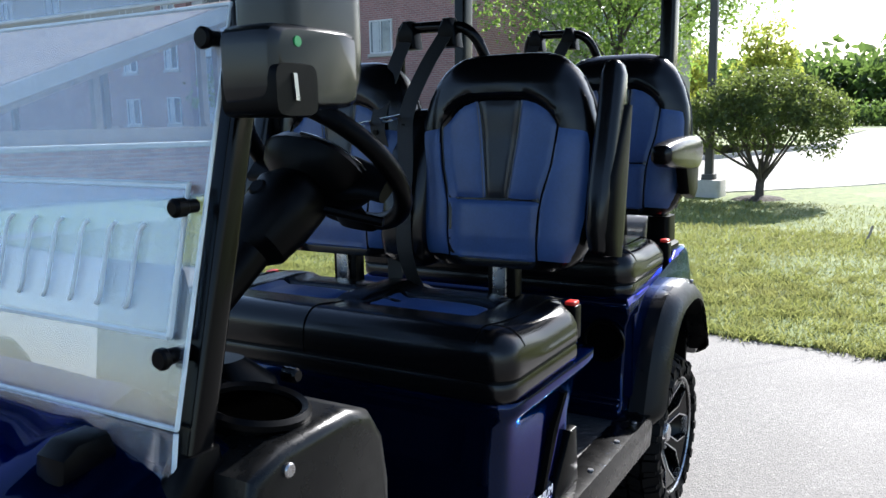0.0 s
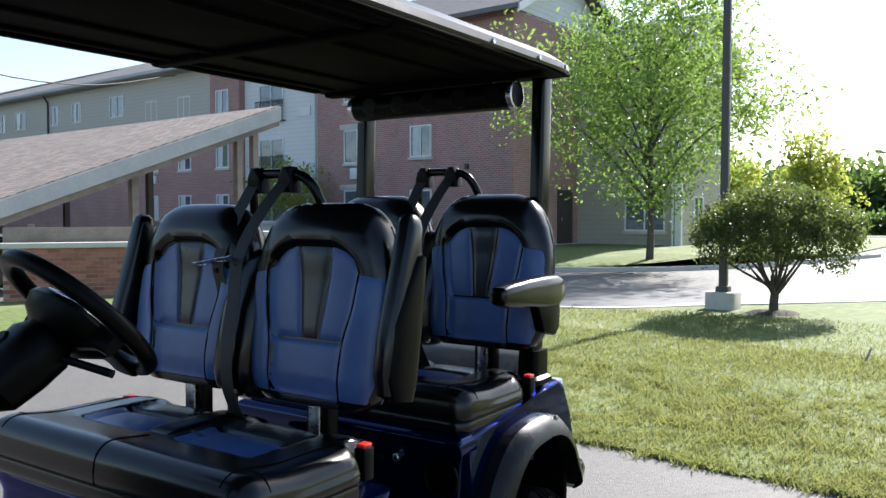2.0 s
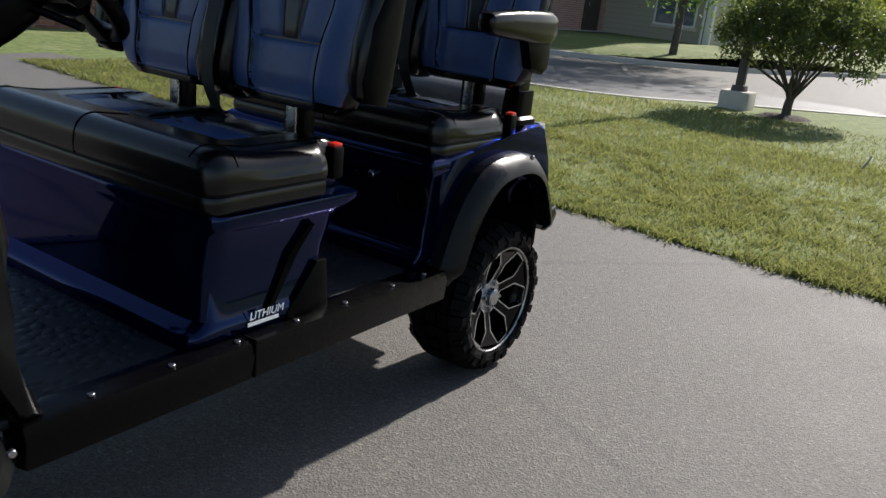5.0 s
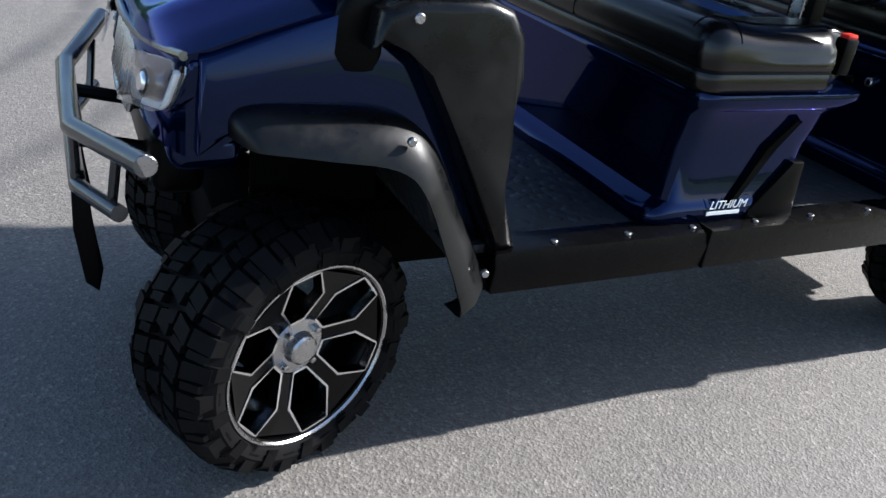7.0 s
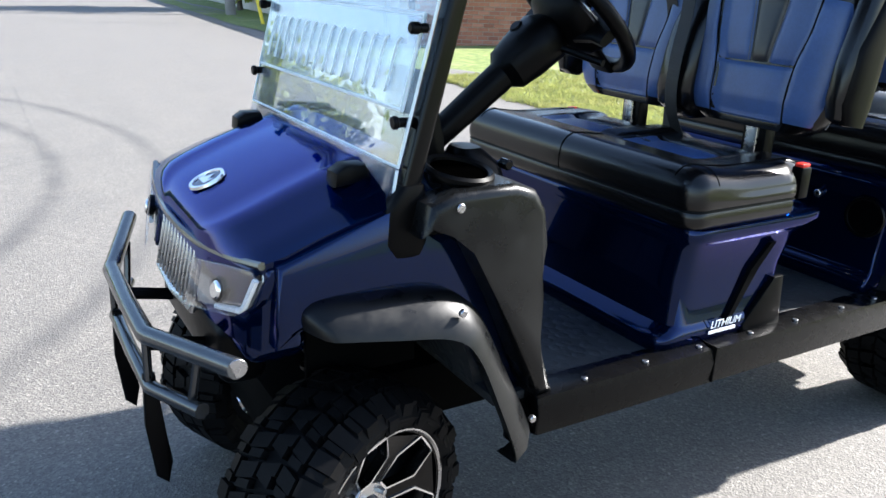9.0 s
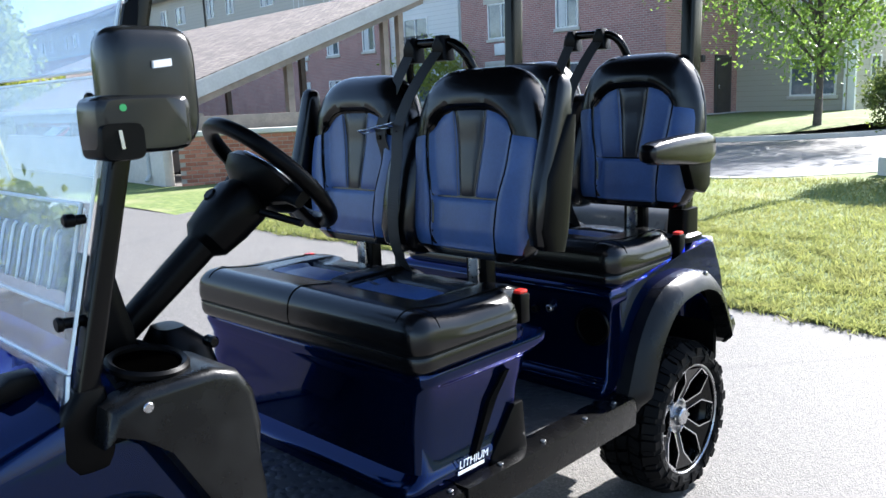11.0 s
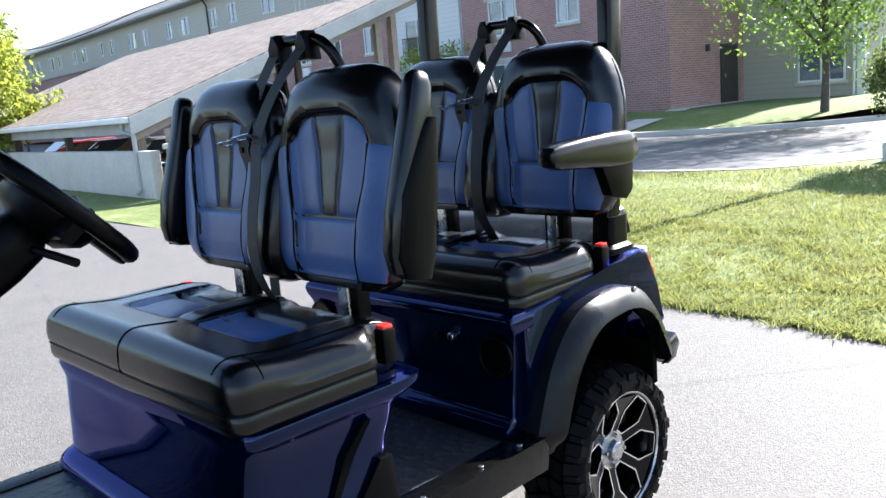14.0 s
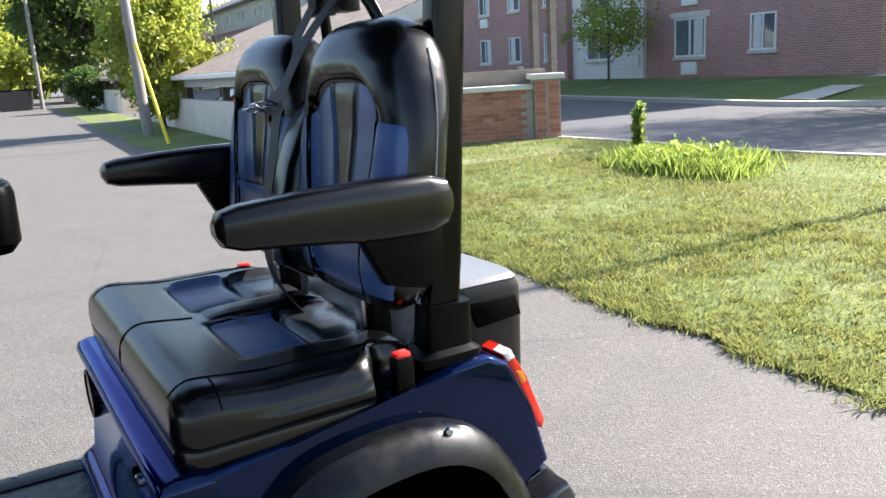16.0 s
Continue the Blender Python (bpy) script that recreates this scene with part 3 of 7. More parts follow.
# chassis, axles, springs
ch = rbox((-0.12, CY - 0.20, 0.30), (2.45, CY + 0.20, 0.46), 0.02)
part("chassis", ch, DARK, cart)
for x in (FX, RX):
    part("axle", tube([(x, 0.16, 0.288), (x, 2 * CY - 0.16, 0.288)], 0.035, 12, False), DARK, cart)
for s in (0, 1):
    b = tube([(-0.02, 0.24, 0.30), (0.02, 0.28, 0.74)], 0.026, 12, False)
    part("shock_absorber", flip(b, CY) if s else b, DARK, cart)
    pts = []
    for i in range(97):
        a = i / 96 * 2 * math.pi * 7
        pts.append((-0.02 + 0.04 * i / 96 + 0.044 * math.cos(a), 0.24 + 0.04 * i / 96 + 0.044 * math.sin(a), 0.38 + 0.30 * i / 96))
    b = tube(pts, 0.007, 6, False)
    part("coil_spring", flip(b, CY) if s else b, SATIN_BLACK, cart)
    b = rbox((-0.06, 0.20, 0.52), (0.22, 0.215, 0.80), 0.004)
    part("inner_wing", flip(b, CY) if s else b, DARK, cart)
part("inner_label", rbox((0.075, 0.196, 0.455), (0.135, 0.199, 0.48)), WHITE_MARK, cart, "small white sticker in the wheel arch")

# front body: nose, bonnet and sides in one painted shell
def hood_ring(x, hw, zb, zc, zt, n=26):
    pts = [(x, CY - hw * 0.92, zb)]
    for j in range(n + 1):
        u = -1 + 2 * j / n
        k = 1 - abs(u) ** 3.0
        ridge = 0.010 * math.exp(-((abs(u) - 0.62) / 0.10) ** 2)
        pts.append((x, CY + hw * u, zc + (zt - zc) * (k ** 0.75) + ridge * (1 if zt > zc else 0)))
    pts.append((x, CY + hw * 0.92, zb))
    return pts


XS = [-0.262, -0.257, -0.248, -0.232, -0.208, -0.17, -0.10, -0.02, 0.06, 0.14]
hood = loft([hood_ring(x, interp([-0.262, -0.248, -0.232, -0.208, -0.17, 0.14], [0.24, 0.35, 0.415, 0.450, 0.462, 0.464], x),
                       interp([-0.262, -0.20, -0.13, -0.08, 0.14], [0.71, 0.70, 0.715, 0.775, 0.80], x),
                       interp([-0.262, -0.208, -0.10, 0.14], [0.852, 0.894, 0.936, 1.008], x),
                       interp([-0.262, -0.257, -0.248, -0.232, -0.208, -0.17, -0.1, 0.0, 0.14], [0.868, 0.888, 0.903, 0.919, 0.934, 0.952, 0.982, 1.022, 1.064], x)) for x in XS])
part("bonnet", hood, PAINT, cart, "glossy blue bonnet with two raised creases")
# painted side wings above the front arches
wing = [(-0.195, 0.72), (-0.190, 0.892), (0.05, 0.975), (0.165, 1.0), (0.255, 0.80), (0.40, 0.48), (0.355, 0.46), (0.30, 0.56), (0.215, 0.74), (0.15, 0.775), (-0.02, 0.795), (-0.12, 0.79), (-0.16, 0.745)]
both("side_wing", lambda: prism(wing, 1, -0.010, 0.07, 0.012, 3), PAINT, cart)
part("nose_lower", rbox((-0.255, CY - 0.28, 0.56), (-0.15, CY + 0.28, 0.70), 0.03, 3), PLASTIC, cart)
part("nose_valance", rbox((-0.235, CY - 0.40, 0.66), (-0.10, CY + 0.40, 0.74), 0.03, 3), PAINT, cart)
# headlights
def headlight(side):
    def fix(b):
        return flip(b, CY) if side else b
    poly = [(0.030, 0.806), (0.004, 0.868), (0.008, 0.884), (0.024, 0.886), (0.250, 0.846), (0.262, 0.834), (0.266, 0.752), (0.255, 0.738), (0.070, 0.778), (0.048, 0.786)]
    cy, cz = 0.140, 0.815
    def bend(bm):
        for v in bm.verts:
            v.co.x += 0.066 - 0.05 * min(1, max(0, v.co.y / 0.26)) + 0.2 * (v.co.z - 0.885)
        return fix(bm)
    def inset(k, kz):
        return [(cy + (q[0] - cy) * k, cz + (q[1] - cz) * kz) for q in poly]
    shell = part("headlight", bend(prism(poly, 0, -0.266, -0.18, 0.006)), PAINT, cart, "square clear headlight with white running light")
    part("reflector", bend(prism(inset(0.92, 0.86), 0, -0.2695, -0.2665)), REFLECTOR, shell, "bright reflector")
    part("bezel", bend(prism([(0.020, 0.862), (0.020, 0.874), (0.245, 0.836), (0.246, 0.812), (0.175, 0.812), (0.11, 0.838)], 0, -0.2735, -0.2705)), GLOSS_BLACK, shell, "black inner bezel")
    part("projector", bend(disc_cyl((-0.282, 0.135, 0.812), 0.027, 0.022, "x", 20, 0.004)), GLOSS_BLACK, shell)
    part("projector_lens", bend(disc_cyl((-0.292, 0.135, 0.812), 0.019, 0.012, "x", 20, 0.004)), CHROME, shell)
    part("running_light", bend(tube([(-0.278, 0.024, 0.862), (-0.278, 0.048, 0.803), (-0.278, 0.062, 0.791), (-0.278, 0.150, 0.772)], 0.0065, 8, False)), WHITE_MARK, shell, "white light-guide strip")
    o = part("lens", bend(prism(inset(0.98, 0.96), 0, -0.292, -0.288, 0.002)), LAMP_GLASS, shell)
    o.visible_shadow = False


headlight(0)
headlight(1)

# grille
GC = 0.468
def lean_back(bm):
    """The grille leans back towards its upper edge."""
    for v in bm.verts:
        v.co.x += 0.22 * (v.co.z - 0.70)
    return bm
gr = lean_back(prism([(GC - 0.172, 0.850), (GC + 0.172, 0.850), (GC + 0.166, 0.705), (GC - 0.166, 0.705)], 0, -0.278, -0.22, 0.006))
grille = part("grille", gr, PLASTIC, cart, "upright grille with bright vertical bars")
part("grille_frame", lean_back(tube([(-0.280, GC - 0.172, 0.850), (-0.286, GC, 0.853), (-0.280, GC + 0.172, 0.850), (-0.280, GC + 0.166, 0.705), (-0.286, GC, 0.700), (-0.280, GC - 0.166, 0.705), (-0.280, GC - 0.172, 0.850)], 0.0075, 8, False)), STEEL, grille)
for i in range(11):
    u = -1 + 2 * (i + 0.5) / 11
    part("grille_bar", lean_back(rbox((-0.292, GC + u * 0.160 - 0.0055, 0.712), (-0.272, GC + u * 0.160 + 0.0055, 0.843), 0.003)), STEEL, grille)
part("nose_trim", tube([(-0.212, 0.012, 0.893), (-0.238, 0.13, 0.876), (-0.256, 0.27, 0.862), (-0.268, GC - 0.08, 0.863), (-0.270, GC, 0.864), (-0.268, GC + 0.08, 0.863), (-0.256, 0.666, 0.862), (-0.238, 0.806, 0.876), (-0.212, 0.924, 0.893)], 0.0085, 8), BUMPER, cart, "bright trim strip over the grille")
# badge: plain ring with a plain crown-like shape
bg = move(lathe([(0.0, 0.0), (0.034, 0.0), (0.036, 0.003), (0.0, 0.004)], 32, "z"), pose(-0.186, 0.474, 0.9475, 0, -24, 0))
badge = part("badge", bg, BADGE_DARK, cart, "round silver emblem")
part("badge_ring", move(lathe([(0.034, 0.0), (0.036, 0.006), (0.043, 0.006), (0.045, 0.0)], 36, "z", ring=True), pose(-0.186, 0.474, 0.9475, 0, -24, 0)), CHROME, badge)
part("badge_mark", move(prism([(-0.022, -0.014), (-0.026, 0.012), (-0.012, 0.0), (0.0, 0.02), (0.012, 0.0), (0.026, 0.012), (0.022, -0.014)], 2, 0.003, 0.006), pose(-0.186, 0.474, 0.9475, 0, -24, 0) @ pose(0, 0, 0, 0, 0, -90)), CHROME, badge)
# bonnet latches
both("bonnet_latch", lambda: prism([(-0.026, 1.000), (-0.022, 1.030), (0.000, 1.044), (0.044, 1.044), (0.056, 1.010)], 1, 0.102, 0.158, 0.007), PLASTIC, cart, "black rubber bonnet latch")

# bumper guard
BC = 0.475
def rail(z, x_end, y_end, dz, r):
    """A tube with two swept-back wings and a straight middle."""
    pts = [(x_end, y_end, z + dz), (-0.378, BC - 0.235, z + 0.002), (-0.386, BC - 0.212, z), (-0.388, BC, z - 0.002), (-0.386, BC + 0.212, z), (-0.378, BC + 0.235, z + 0.002), (x_end, 2 * BC - y_end, z + dz)]
    return tube(pts, r, 16, False)
bump = part("bumper", rail(0.686, -0.284, -0.045, 0.040, 0.0205), BUMPER, cart, "gunmetal tube bumper guard")
part("lower_tube", rail(0.562, -0.322, 0.085, 0.018, 0.0165), BUMPER, bump)
for k in (-1, 1):
    for y0, y1, x0, x1 in ((0.375, 0.345, -0.318, -0.334), (0.205, 0.205, -0.386, -0.388)):
        part("strut", tube([(x0, BC + k * y0, 0.700), (x1, BC + k * y1, 0.562)], 0.0095, 8, False), BUMPER, bump)
    part("tube_end", disc_cyl((-0.2835, BC + k * 0.521, 0.7262), 0.019, 0.004, "y", 20, 0.001), STEEL, bump, "bright capped tube end")
    b = prism([(-0.398, 0.585), (-0.372, 0.585), (-0.362, 0.46), (-0.350, 0.36), (-0.362, 0.305), (-0.388, 0.330), (-0.402, 0.46)], 1, BC + k * 0.19 - 0.010, BC + k * 0.19 + 0.010, 0.006)
    part("bracket", b, SATIN_BLACK, bump)
    part("mount", tube([(-0.375, BC + k * 0.16, 0.64), (-0.17, BC + k * 0.16, 0.60)], 0.016, 8, False), SATIN_BLACK, bump)

# arch flares
def flare(U, L, out, yb0, sweep, k=5):
    u = spline([(p[0], 0, p[1]) for p in U], k)
    l = spline([(p[0], 0, p[1]) for p in L], k)
    rings = []
    n = len(u)
    for i, (a, b) in enumerate(zip(u, l)):
        t = i / (n - 1)
        e = smooth01(t / 0.10) * smooth01((1 - t) / 0.04) * 0.75 + 0.25
        o = out * e
        yb = yb0 + interp((0, 0.12, 0.5, 1), sweep, t)
        m1 = a.lerp(b, 0.18)
        m2 = a.lerp(b, 0.55)
        rings.append([(a.x, yb + 0.036, a.z), (a.x, yb - 0.012, a.z), (m1.x, yb - o * 0.45, m1.z), (m2.x, yb - o * 0.86, m2.z), (b.x, yb - o, b.z),
                      (b.x, yb - o + 0.008, b.z), (m2.x, yb - o * 0.70, m2.z - 0.01), (m2.x, yb + 0.02, m2.z - 0.012)])
    return loft(rings)


FU = [(-0.165, 0.765), (-0.125, 0.812), (0.0, 0.815), (0.145, 0.802), (0.225, 0.750), (0.30, 0.605), (0.365, 0.47), (0.375, 0.44)]
FL = [(-0.155, 0.755), (-0.09, 0.752), (0.01, 0.742), (0.135, 0.724), (0.19, 0.675), (0.245, 0.55), (0.29, 0.43), (0.285, 0.40)]
both("front_flare", lambda: flare(FU, FL, 0.085, -0.010, (0.060, 0.015, -0.030, -0.050)), GREY_PLASTIC, cart, "dark moulded wheel arch flare")
RU = [(1.745, 0.46), (1.770, 0.55), (1.845, 0.71), (1.95, 0.815), (2.07, 0.850), (2.22, 0.852), (2.34, 0.802), (2.42, 0.690), (2.47, 0.575)]
RL = [(1.815, 0.445), (1.840, 0.53), (1.905, 0.665), (2.00, 0.760), (2.10, 0.788), (2.225, 0.786), (2.32, 0.735), (2.385, 0.63), (2.435, 0.53)]
both("rear_flare", lambda: flare(RU, RL, 0.060, -0.054, (0.0, 0.0, 0.0, 0.0)), GREY_PLASTIC, cart, "dark moulded wheel arch flare")
def bolt(c, r=0.0085):
    return disc_cyl(c, r, 0.012, "y", 12, 0.002)
for c in ((-0.105, -0.022, 0.782), (0.160, -0.104, 0.774), (0.345, -0.118, 0.49), (2.25, -0.082, 0.836), (1.88, -0.075, 0.68), (1.82, -0.068, 0.53)):
    both("flare_bolt", lambda: bolt(c), STEEL, cart)
for c in ((0.162, -0.075, 0.985),):
    both("cowl_bolt", lambda: bolt(c, 0.010), STEEL, cart)

# cowl, dash and floor
cowl = [(0.085, 0.925), (0.10, 0.992), (0.16, 1.016), (0.30, 1.018), (0.352, 1.0), (0.382, 0.955), (0.395, 0.875), (0.378, 0.805), (0.362, 0.755), (0.385, 0.655), (0.440, 0.512), (0.388, 0.505), (0.27, 0.760), (0.20, 0.885), (0.158, 0.955)]
both("cowl_side", lambda: prism(cowl, 1, -0.075, 0.140, 0.022, 4), GREY_PLASTIC, cart, "dark grey scuffed plastic cowl")
part("dashboard", prism([(0.08, 0.78), (0.08, 0.93), (0.15, 0.95), (0.20, 0.895), (0.33, 0.865), (0.375, 0.84), (0.385, 0.80), (0.33, 0.70), (0.20, 0.66)], 1, 0.05, 2 * CY - 0.05, 0.02, 3), GREY_PLASTIC, cart, "dark moulded dashboard with cup holders")
part("scuttle", prism([(0.05, 0.90), (0.05, 0.970), (0.13, 0.995), (0.17, 0.97), (0.17, 0.90)], 1, 0.02, 2 * CY - 0.02, 0.01), PLASTIC, cart)
def cup(c, r):
    rim = lathe([(r - 0.012, -0.07), (r - 0.006, -0.01), (r - 0.004, 0.006), (r + 0.004, 0.010), (r + 0.010, 0.004), (r + 0.010, -0.004)], 32, "z", cap=False)
    return move(rim, Matrix.Translation(c) @ pose(0, 0, 0, 9, 5, 0))
for c, cr in (((0.216, 0.026, 1.033), 0.067), ((0.214, 0.124, 1.034), 0.047)):
    for s in (0, 1):
        b = cup(c, cr)
        cu = part("cup_holder", flip(b, CY) if s else b, PLASTIC, cart, "round black cup holder")
        # A flat black disc paints the shaded depth of the cup; none is cut.
        b = move(disc_cyl((0, 0, -0.002), cr - 0.006, 0.004, "z", 28), Matrix.Translation(c) @ pose(0, 0, 0, 9, 5, 0))
        part("cup_shade_disc", flip(b, CY) if s else b, CUP_SHADE, cu)
part("floor", rbox((0.30, -0.03, 0.485), (1.80, 2 * CY + 0.03, 0.508), 0.004), MATTING, cart, "black patterned rubber floor mat")
part("toe_board", prism([(0.30, 0.50), (0.24, 0.70), (0.26, 0.70), (0.36, 0.505)], 1, 0.05, 2 * CY - 0.05), MATTING, cart)
part("dash_knob", disc_cyl((0.405, 0.128, 1.008), 0.013, 0.032, "y", 14, 0.004), GLOSS_BLACK, cart)
part("instrument_pod", prism([(0.165, 0.90), (0.170, 1.04), (0.182, 1.19), (0.200, 1.222), (0.222, 1.215), (0.250, 1.07), (0.275, 0.90)], 1, 0.145, 0.300, 0.014, 3), PLASTIC, cart, "black instrument hood")
part("pedal", rbox((0.36, 0.26, 0.53), (0.38, 0.34, 0.62), 0.006), PLASTIC, cart)
sill = both("sill", lambda: prism([(-0.084, 0.415), (-0.090, 0.475), (-0.082, 0.510), (-0.040, 0.518), (0.0, 0.512), (0.0, 0.41), (-0.05, 0.405)], 0, 0.385, 1.775, 0.006, 3), SILL, cart, "black sill cover with a bright worn edge")
for x in (0.539, 0.735, 0.923, 1.12, 1.31, 1.52, 1.68):
    for s in (0, 1):
        b = disc_cyl((x, -0.060, 0.516), 0.008, 0.006, "z", 10, 0.001)
        part("sill_screw", flip(b, CY) if s else b, STEEL, cart)
both("sill_seam", lambda: rbox((0.955, -0.0915, 0.418), (0.958, -0.040, 0.519)), DARK, cart)

# seat bases
def base_rings(spec, y0, y1, e=26.0, n=64):
    return [superring((a + b) / 2, (y0 + y1) / 2 , (b - a) / 2, (y1 - y0) / 2 + d, z, n, e) for z, a, b, d in spec]


fb = loft(base_rings([(0.508, 0.796, 1.235, -0.010), (0.532, 0.790, 1.235, 0.0), (0.550, 0.801, 1.235, 0.0), (0.562, 0.818, 1.238, -0.006), (0.572, 0.834, 1.240, -0.012), (0.70, 0.842, 1.262, -0.012), (0.780, 0.848, 1.300, -0.006), (0.800, 0.846, 1.330, 0.012), (0.820, 0.842, 1.362, 0.022), (0.835, 0.848, 1.368, 0.018), (0.840, 0.870, 1.35, -0.01)], -0.045, 2 * CY + 0.045, 13.0, 96))
fbase = part("front_seat_base", fb, PAINT, cart, "glossy blue seat base", 50)
# A raised dark strip paints the shade of the slanting groove.
both("groove_shade_strip", lambda: prism([(1.03, 0.56), (1.045, 0.56), (1.13, 0.70), (1.185, 0.765), (1.165, 0.765), (1.10, 0.70)], 1, -0.0465, -0.03, 0.0), DARK, fbase)
both("base_side_step", lambda: prism([(1.10, 0.515), (1.10, 0.54), (1.20, 0.66), (1.235, 0.66), (1.25, 0.515)], 1, -0.050, -0.02, 0.004), PLASTIC, fbase)
t = text_mesh("LITHIUM", 0.030, 0.0006, 0.18)
part("lettering", move(t, pose(0.968, -0.0500, 0.553, 90, 0, 0)), WHITE_MARK, fbase, "white lettering on the base")
part("lettering_bar", rbox((0.964, -0.0505, 0.537), (1.066, -0.0495, 0.547)), WHITE_MARK, fbase)

rb_poly = [(1.690, 0.512), (1.690, 0.540), (1.712, 0.560), (1.740, 0.575), (1.752, 0.80), (1.728, 0.828), (1.722, 0.850), (1.735, 0.868), (1.95, 0.874), (2.20, 0.900), (2.30, 0.940), (2.41, 0.945), (2.47, 0.915), (2.525, 0.80), (2.565, 0.62), (2.56, 0.52), (2.44, 0.50)]
rp = loft(base_rings([(0.508, 1.686, 1.82, -0.010), (0.532, 1.680, 1.82, 0.0), (0.550, 1.690, 1.82, 0.0), (0.562, 1.706, 1.82, -0.004), (0.574, 1.720, 1.82, -0.008), (0.66, 1.730, 1.82, -0.008), (0.790, 1.738, 1.82, -0.004), (0.806, 1.733, 1.82, 0.004), (0.826, 1.722, 1.82, 0.010), (0.846, 1.716, 1.82, 0.010), (0.862, 1.722, 1.82, 0.006), (0.872, 1.745, 1.82, -0.006)], -0.016, 2 * CY + 0.016, 30.0, 96))
part("rear_seat_front", rp, PAINT, cart, "glossy blue front panel under the rear seat", 50)
part("rear_body", prism([(max(x, 1.79), z) for x, z in rb_poly], 1, 0.225, 2 * CY - 0.225, 0.0), PAINT, cart, "glossy blue rear body")
side = [(1.690, 0.512), (1.690, 0.540), (1.712, 0.560), (1.740, 0.575), (1.752, 0.80), (1.728, 0.828), (1.722, 0.850), (1.735, 0.868), (1.95, 0.874), (2.20, 0.900), (2.30, 0.935), (2.39, 0.940), (2.44, 0.915), (2.50, 0.80), (2.54, 0.66), (2.45, 0.60), (2.38, 0.72), (2.25, 0.815), (2.08, 0.82), (1.96, 0.76), (1.85, 0.62), (1.80, 0.512)]
both("rear_side_panel", lambda: prism([(max(x, 1.775), z) for x, z in side], 1, -0.024, 0.235, 0.020, 4), PAINT, cart)
part("rear_arch_lining", rbox((1.90, 0.225, 0.40), (2.50, 2 * CY - 0.225, 0.86)), DARK, cart)
for y in (0.052, 2 * CY - 0.052):
    sp = part("rear_speaker", disc_cyl((1.734, y, 0.738), 0.060, 0.016, "x", 32, 0.004), GLOSS_BLACK, cart, "round black speaker")
    part("speaker_ring", move(lathe([(0.052, -0.004), (0.056, 0.004), (0.064, 0.004), (0.066, -0.004)], 32, "z", ring=True), Matrix.Translation((1.727, y, 0.738)) @ pose(0, 0, 0, 0, -90, 0)), PLASTIC, sp)
lk = part("charge_lock", disc_cyl((1.730, 0.224, 0.774), 0.013, 0.02, "x", 18, 0.003), STEEL, cart)
part("key_slot", rbox((1.7185, 0.2225, 0.767), (1.7205, 0.2255, 0.781)), DARK, lk)
part("socket", disc_cyl((1.731, 0.290, 0.761), 0.014, 0.016, "x", 18, 0.003), PLASTIC, cart)
for s in (0, 1):
    def fx(b):
        return flip(b, CY) if s else b
    tl = part("tail_light", fx(prism([(2.440, 0.922), (2.462, 0.930), (2.500, 0.86), (2.548, 0.745), (2.540, 0.725), (2.515, 0.74)], 1, 0.0, 0.085, 0.006)), TAIL, cart, "slanted red tail light")
    part("amber_lens", fx(prism([(2.474, 0.878), (2.488, 0.876), (2.500, 0.850), (2.486, 0.846)], 1, -0.0015, 0.03, 0.001)), AMBER, tl)
    part("white_lens", fx(prism([(2.442, 0.924), (2.460, 0.932), (2.470, 0.912), (2.452, 0.906)], 1, -0.0025, 0.04, 0.001)), WHITE_MARK, tl)
    part("arch_end_lining", fx(rbox((2.455, -0.018, 0.44), (2.485, 0.24, 0.80), 0.006)), DARK, cart)
    part("rear_bumper_end", fx(prism([(2.49, 0.53), (2.50, 0.575), (2.575, 0.60), (2.60, 0.56), (2.57, 0.51), (2.52, 0.50)], 1, -0.045, 0.05, 0.012, 3)), BUMPER, cart, "grey bumper corner")
part("rear_bumper", tube([(2.57, 0.0, 0.545), (2.61, 0.15, 0.545), (2.61, 2 * CY - 0.15, 0.545), (2.57, 2 * CY, 0.545)], 0.028, 12), BUMPER, cart)
# storage bin behind the rear seat
bin_ = loft([superring(2.545, CY, 0.095, 0.285, 0.70, 32, 7), superring(2.528, CY, 0.105, 0.305, 0.93, 32, 7), superring(2.515, CY, 0.112, 0.315, 1.010, 32, 7), superring(2.512, CY, 0.106, 0.310, 1.030, 32, 7), superring(2.51, CY, 0.085, 0.29, 1.030, 32, 7), superring(2.512, CY, 0.075, 0.28, 1.000, 32, 7)])
stor = part("storage_bin", bin_, BIN, cart, "dark plastic storage bin with side grip")
# Dark plates, slightly proud, stand for the shade inside the side grips.
both("grip_shade_plate", lambda: prism([(2.450, 1.002), (2.585, 0.996), (2.600, 0.945), (2.480, 0.935)], 1, CY - 0.321, CY - 0.296, 0.006), DARK, stor)
part("bin_latch", rbox((2.392, CY - 0.03, 0.985), (2.408, CY + 0.03, 1.012), 0.006), PLASTIC, stor)

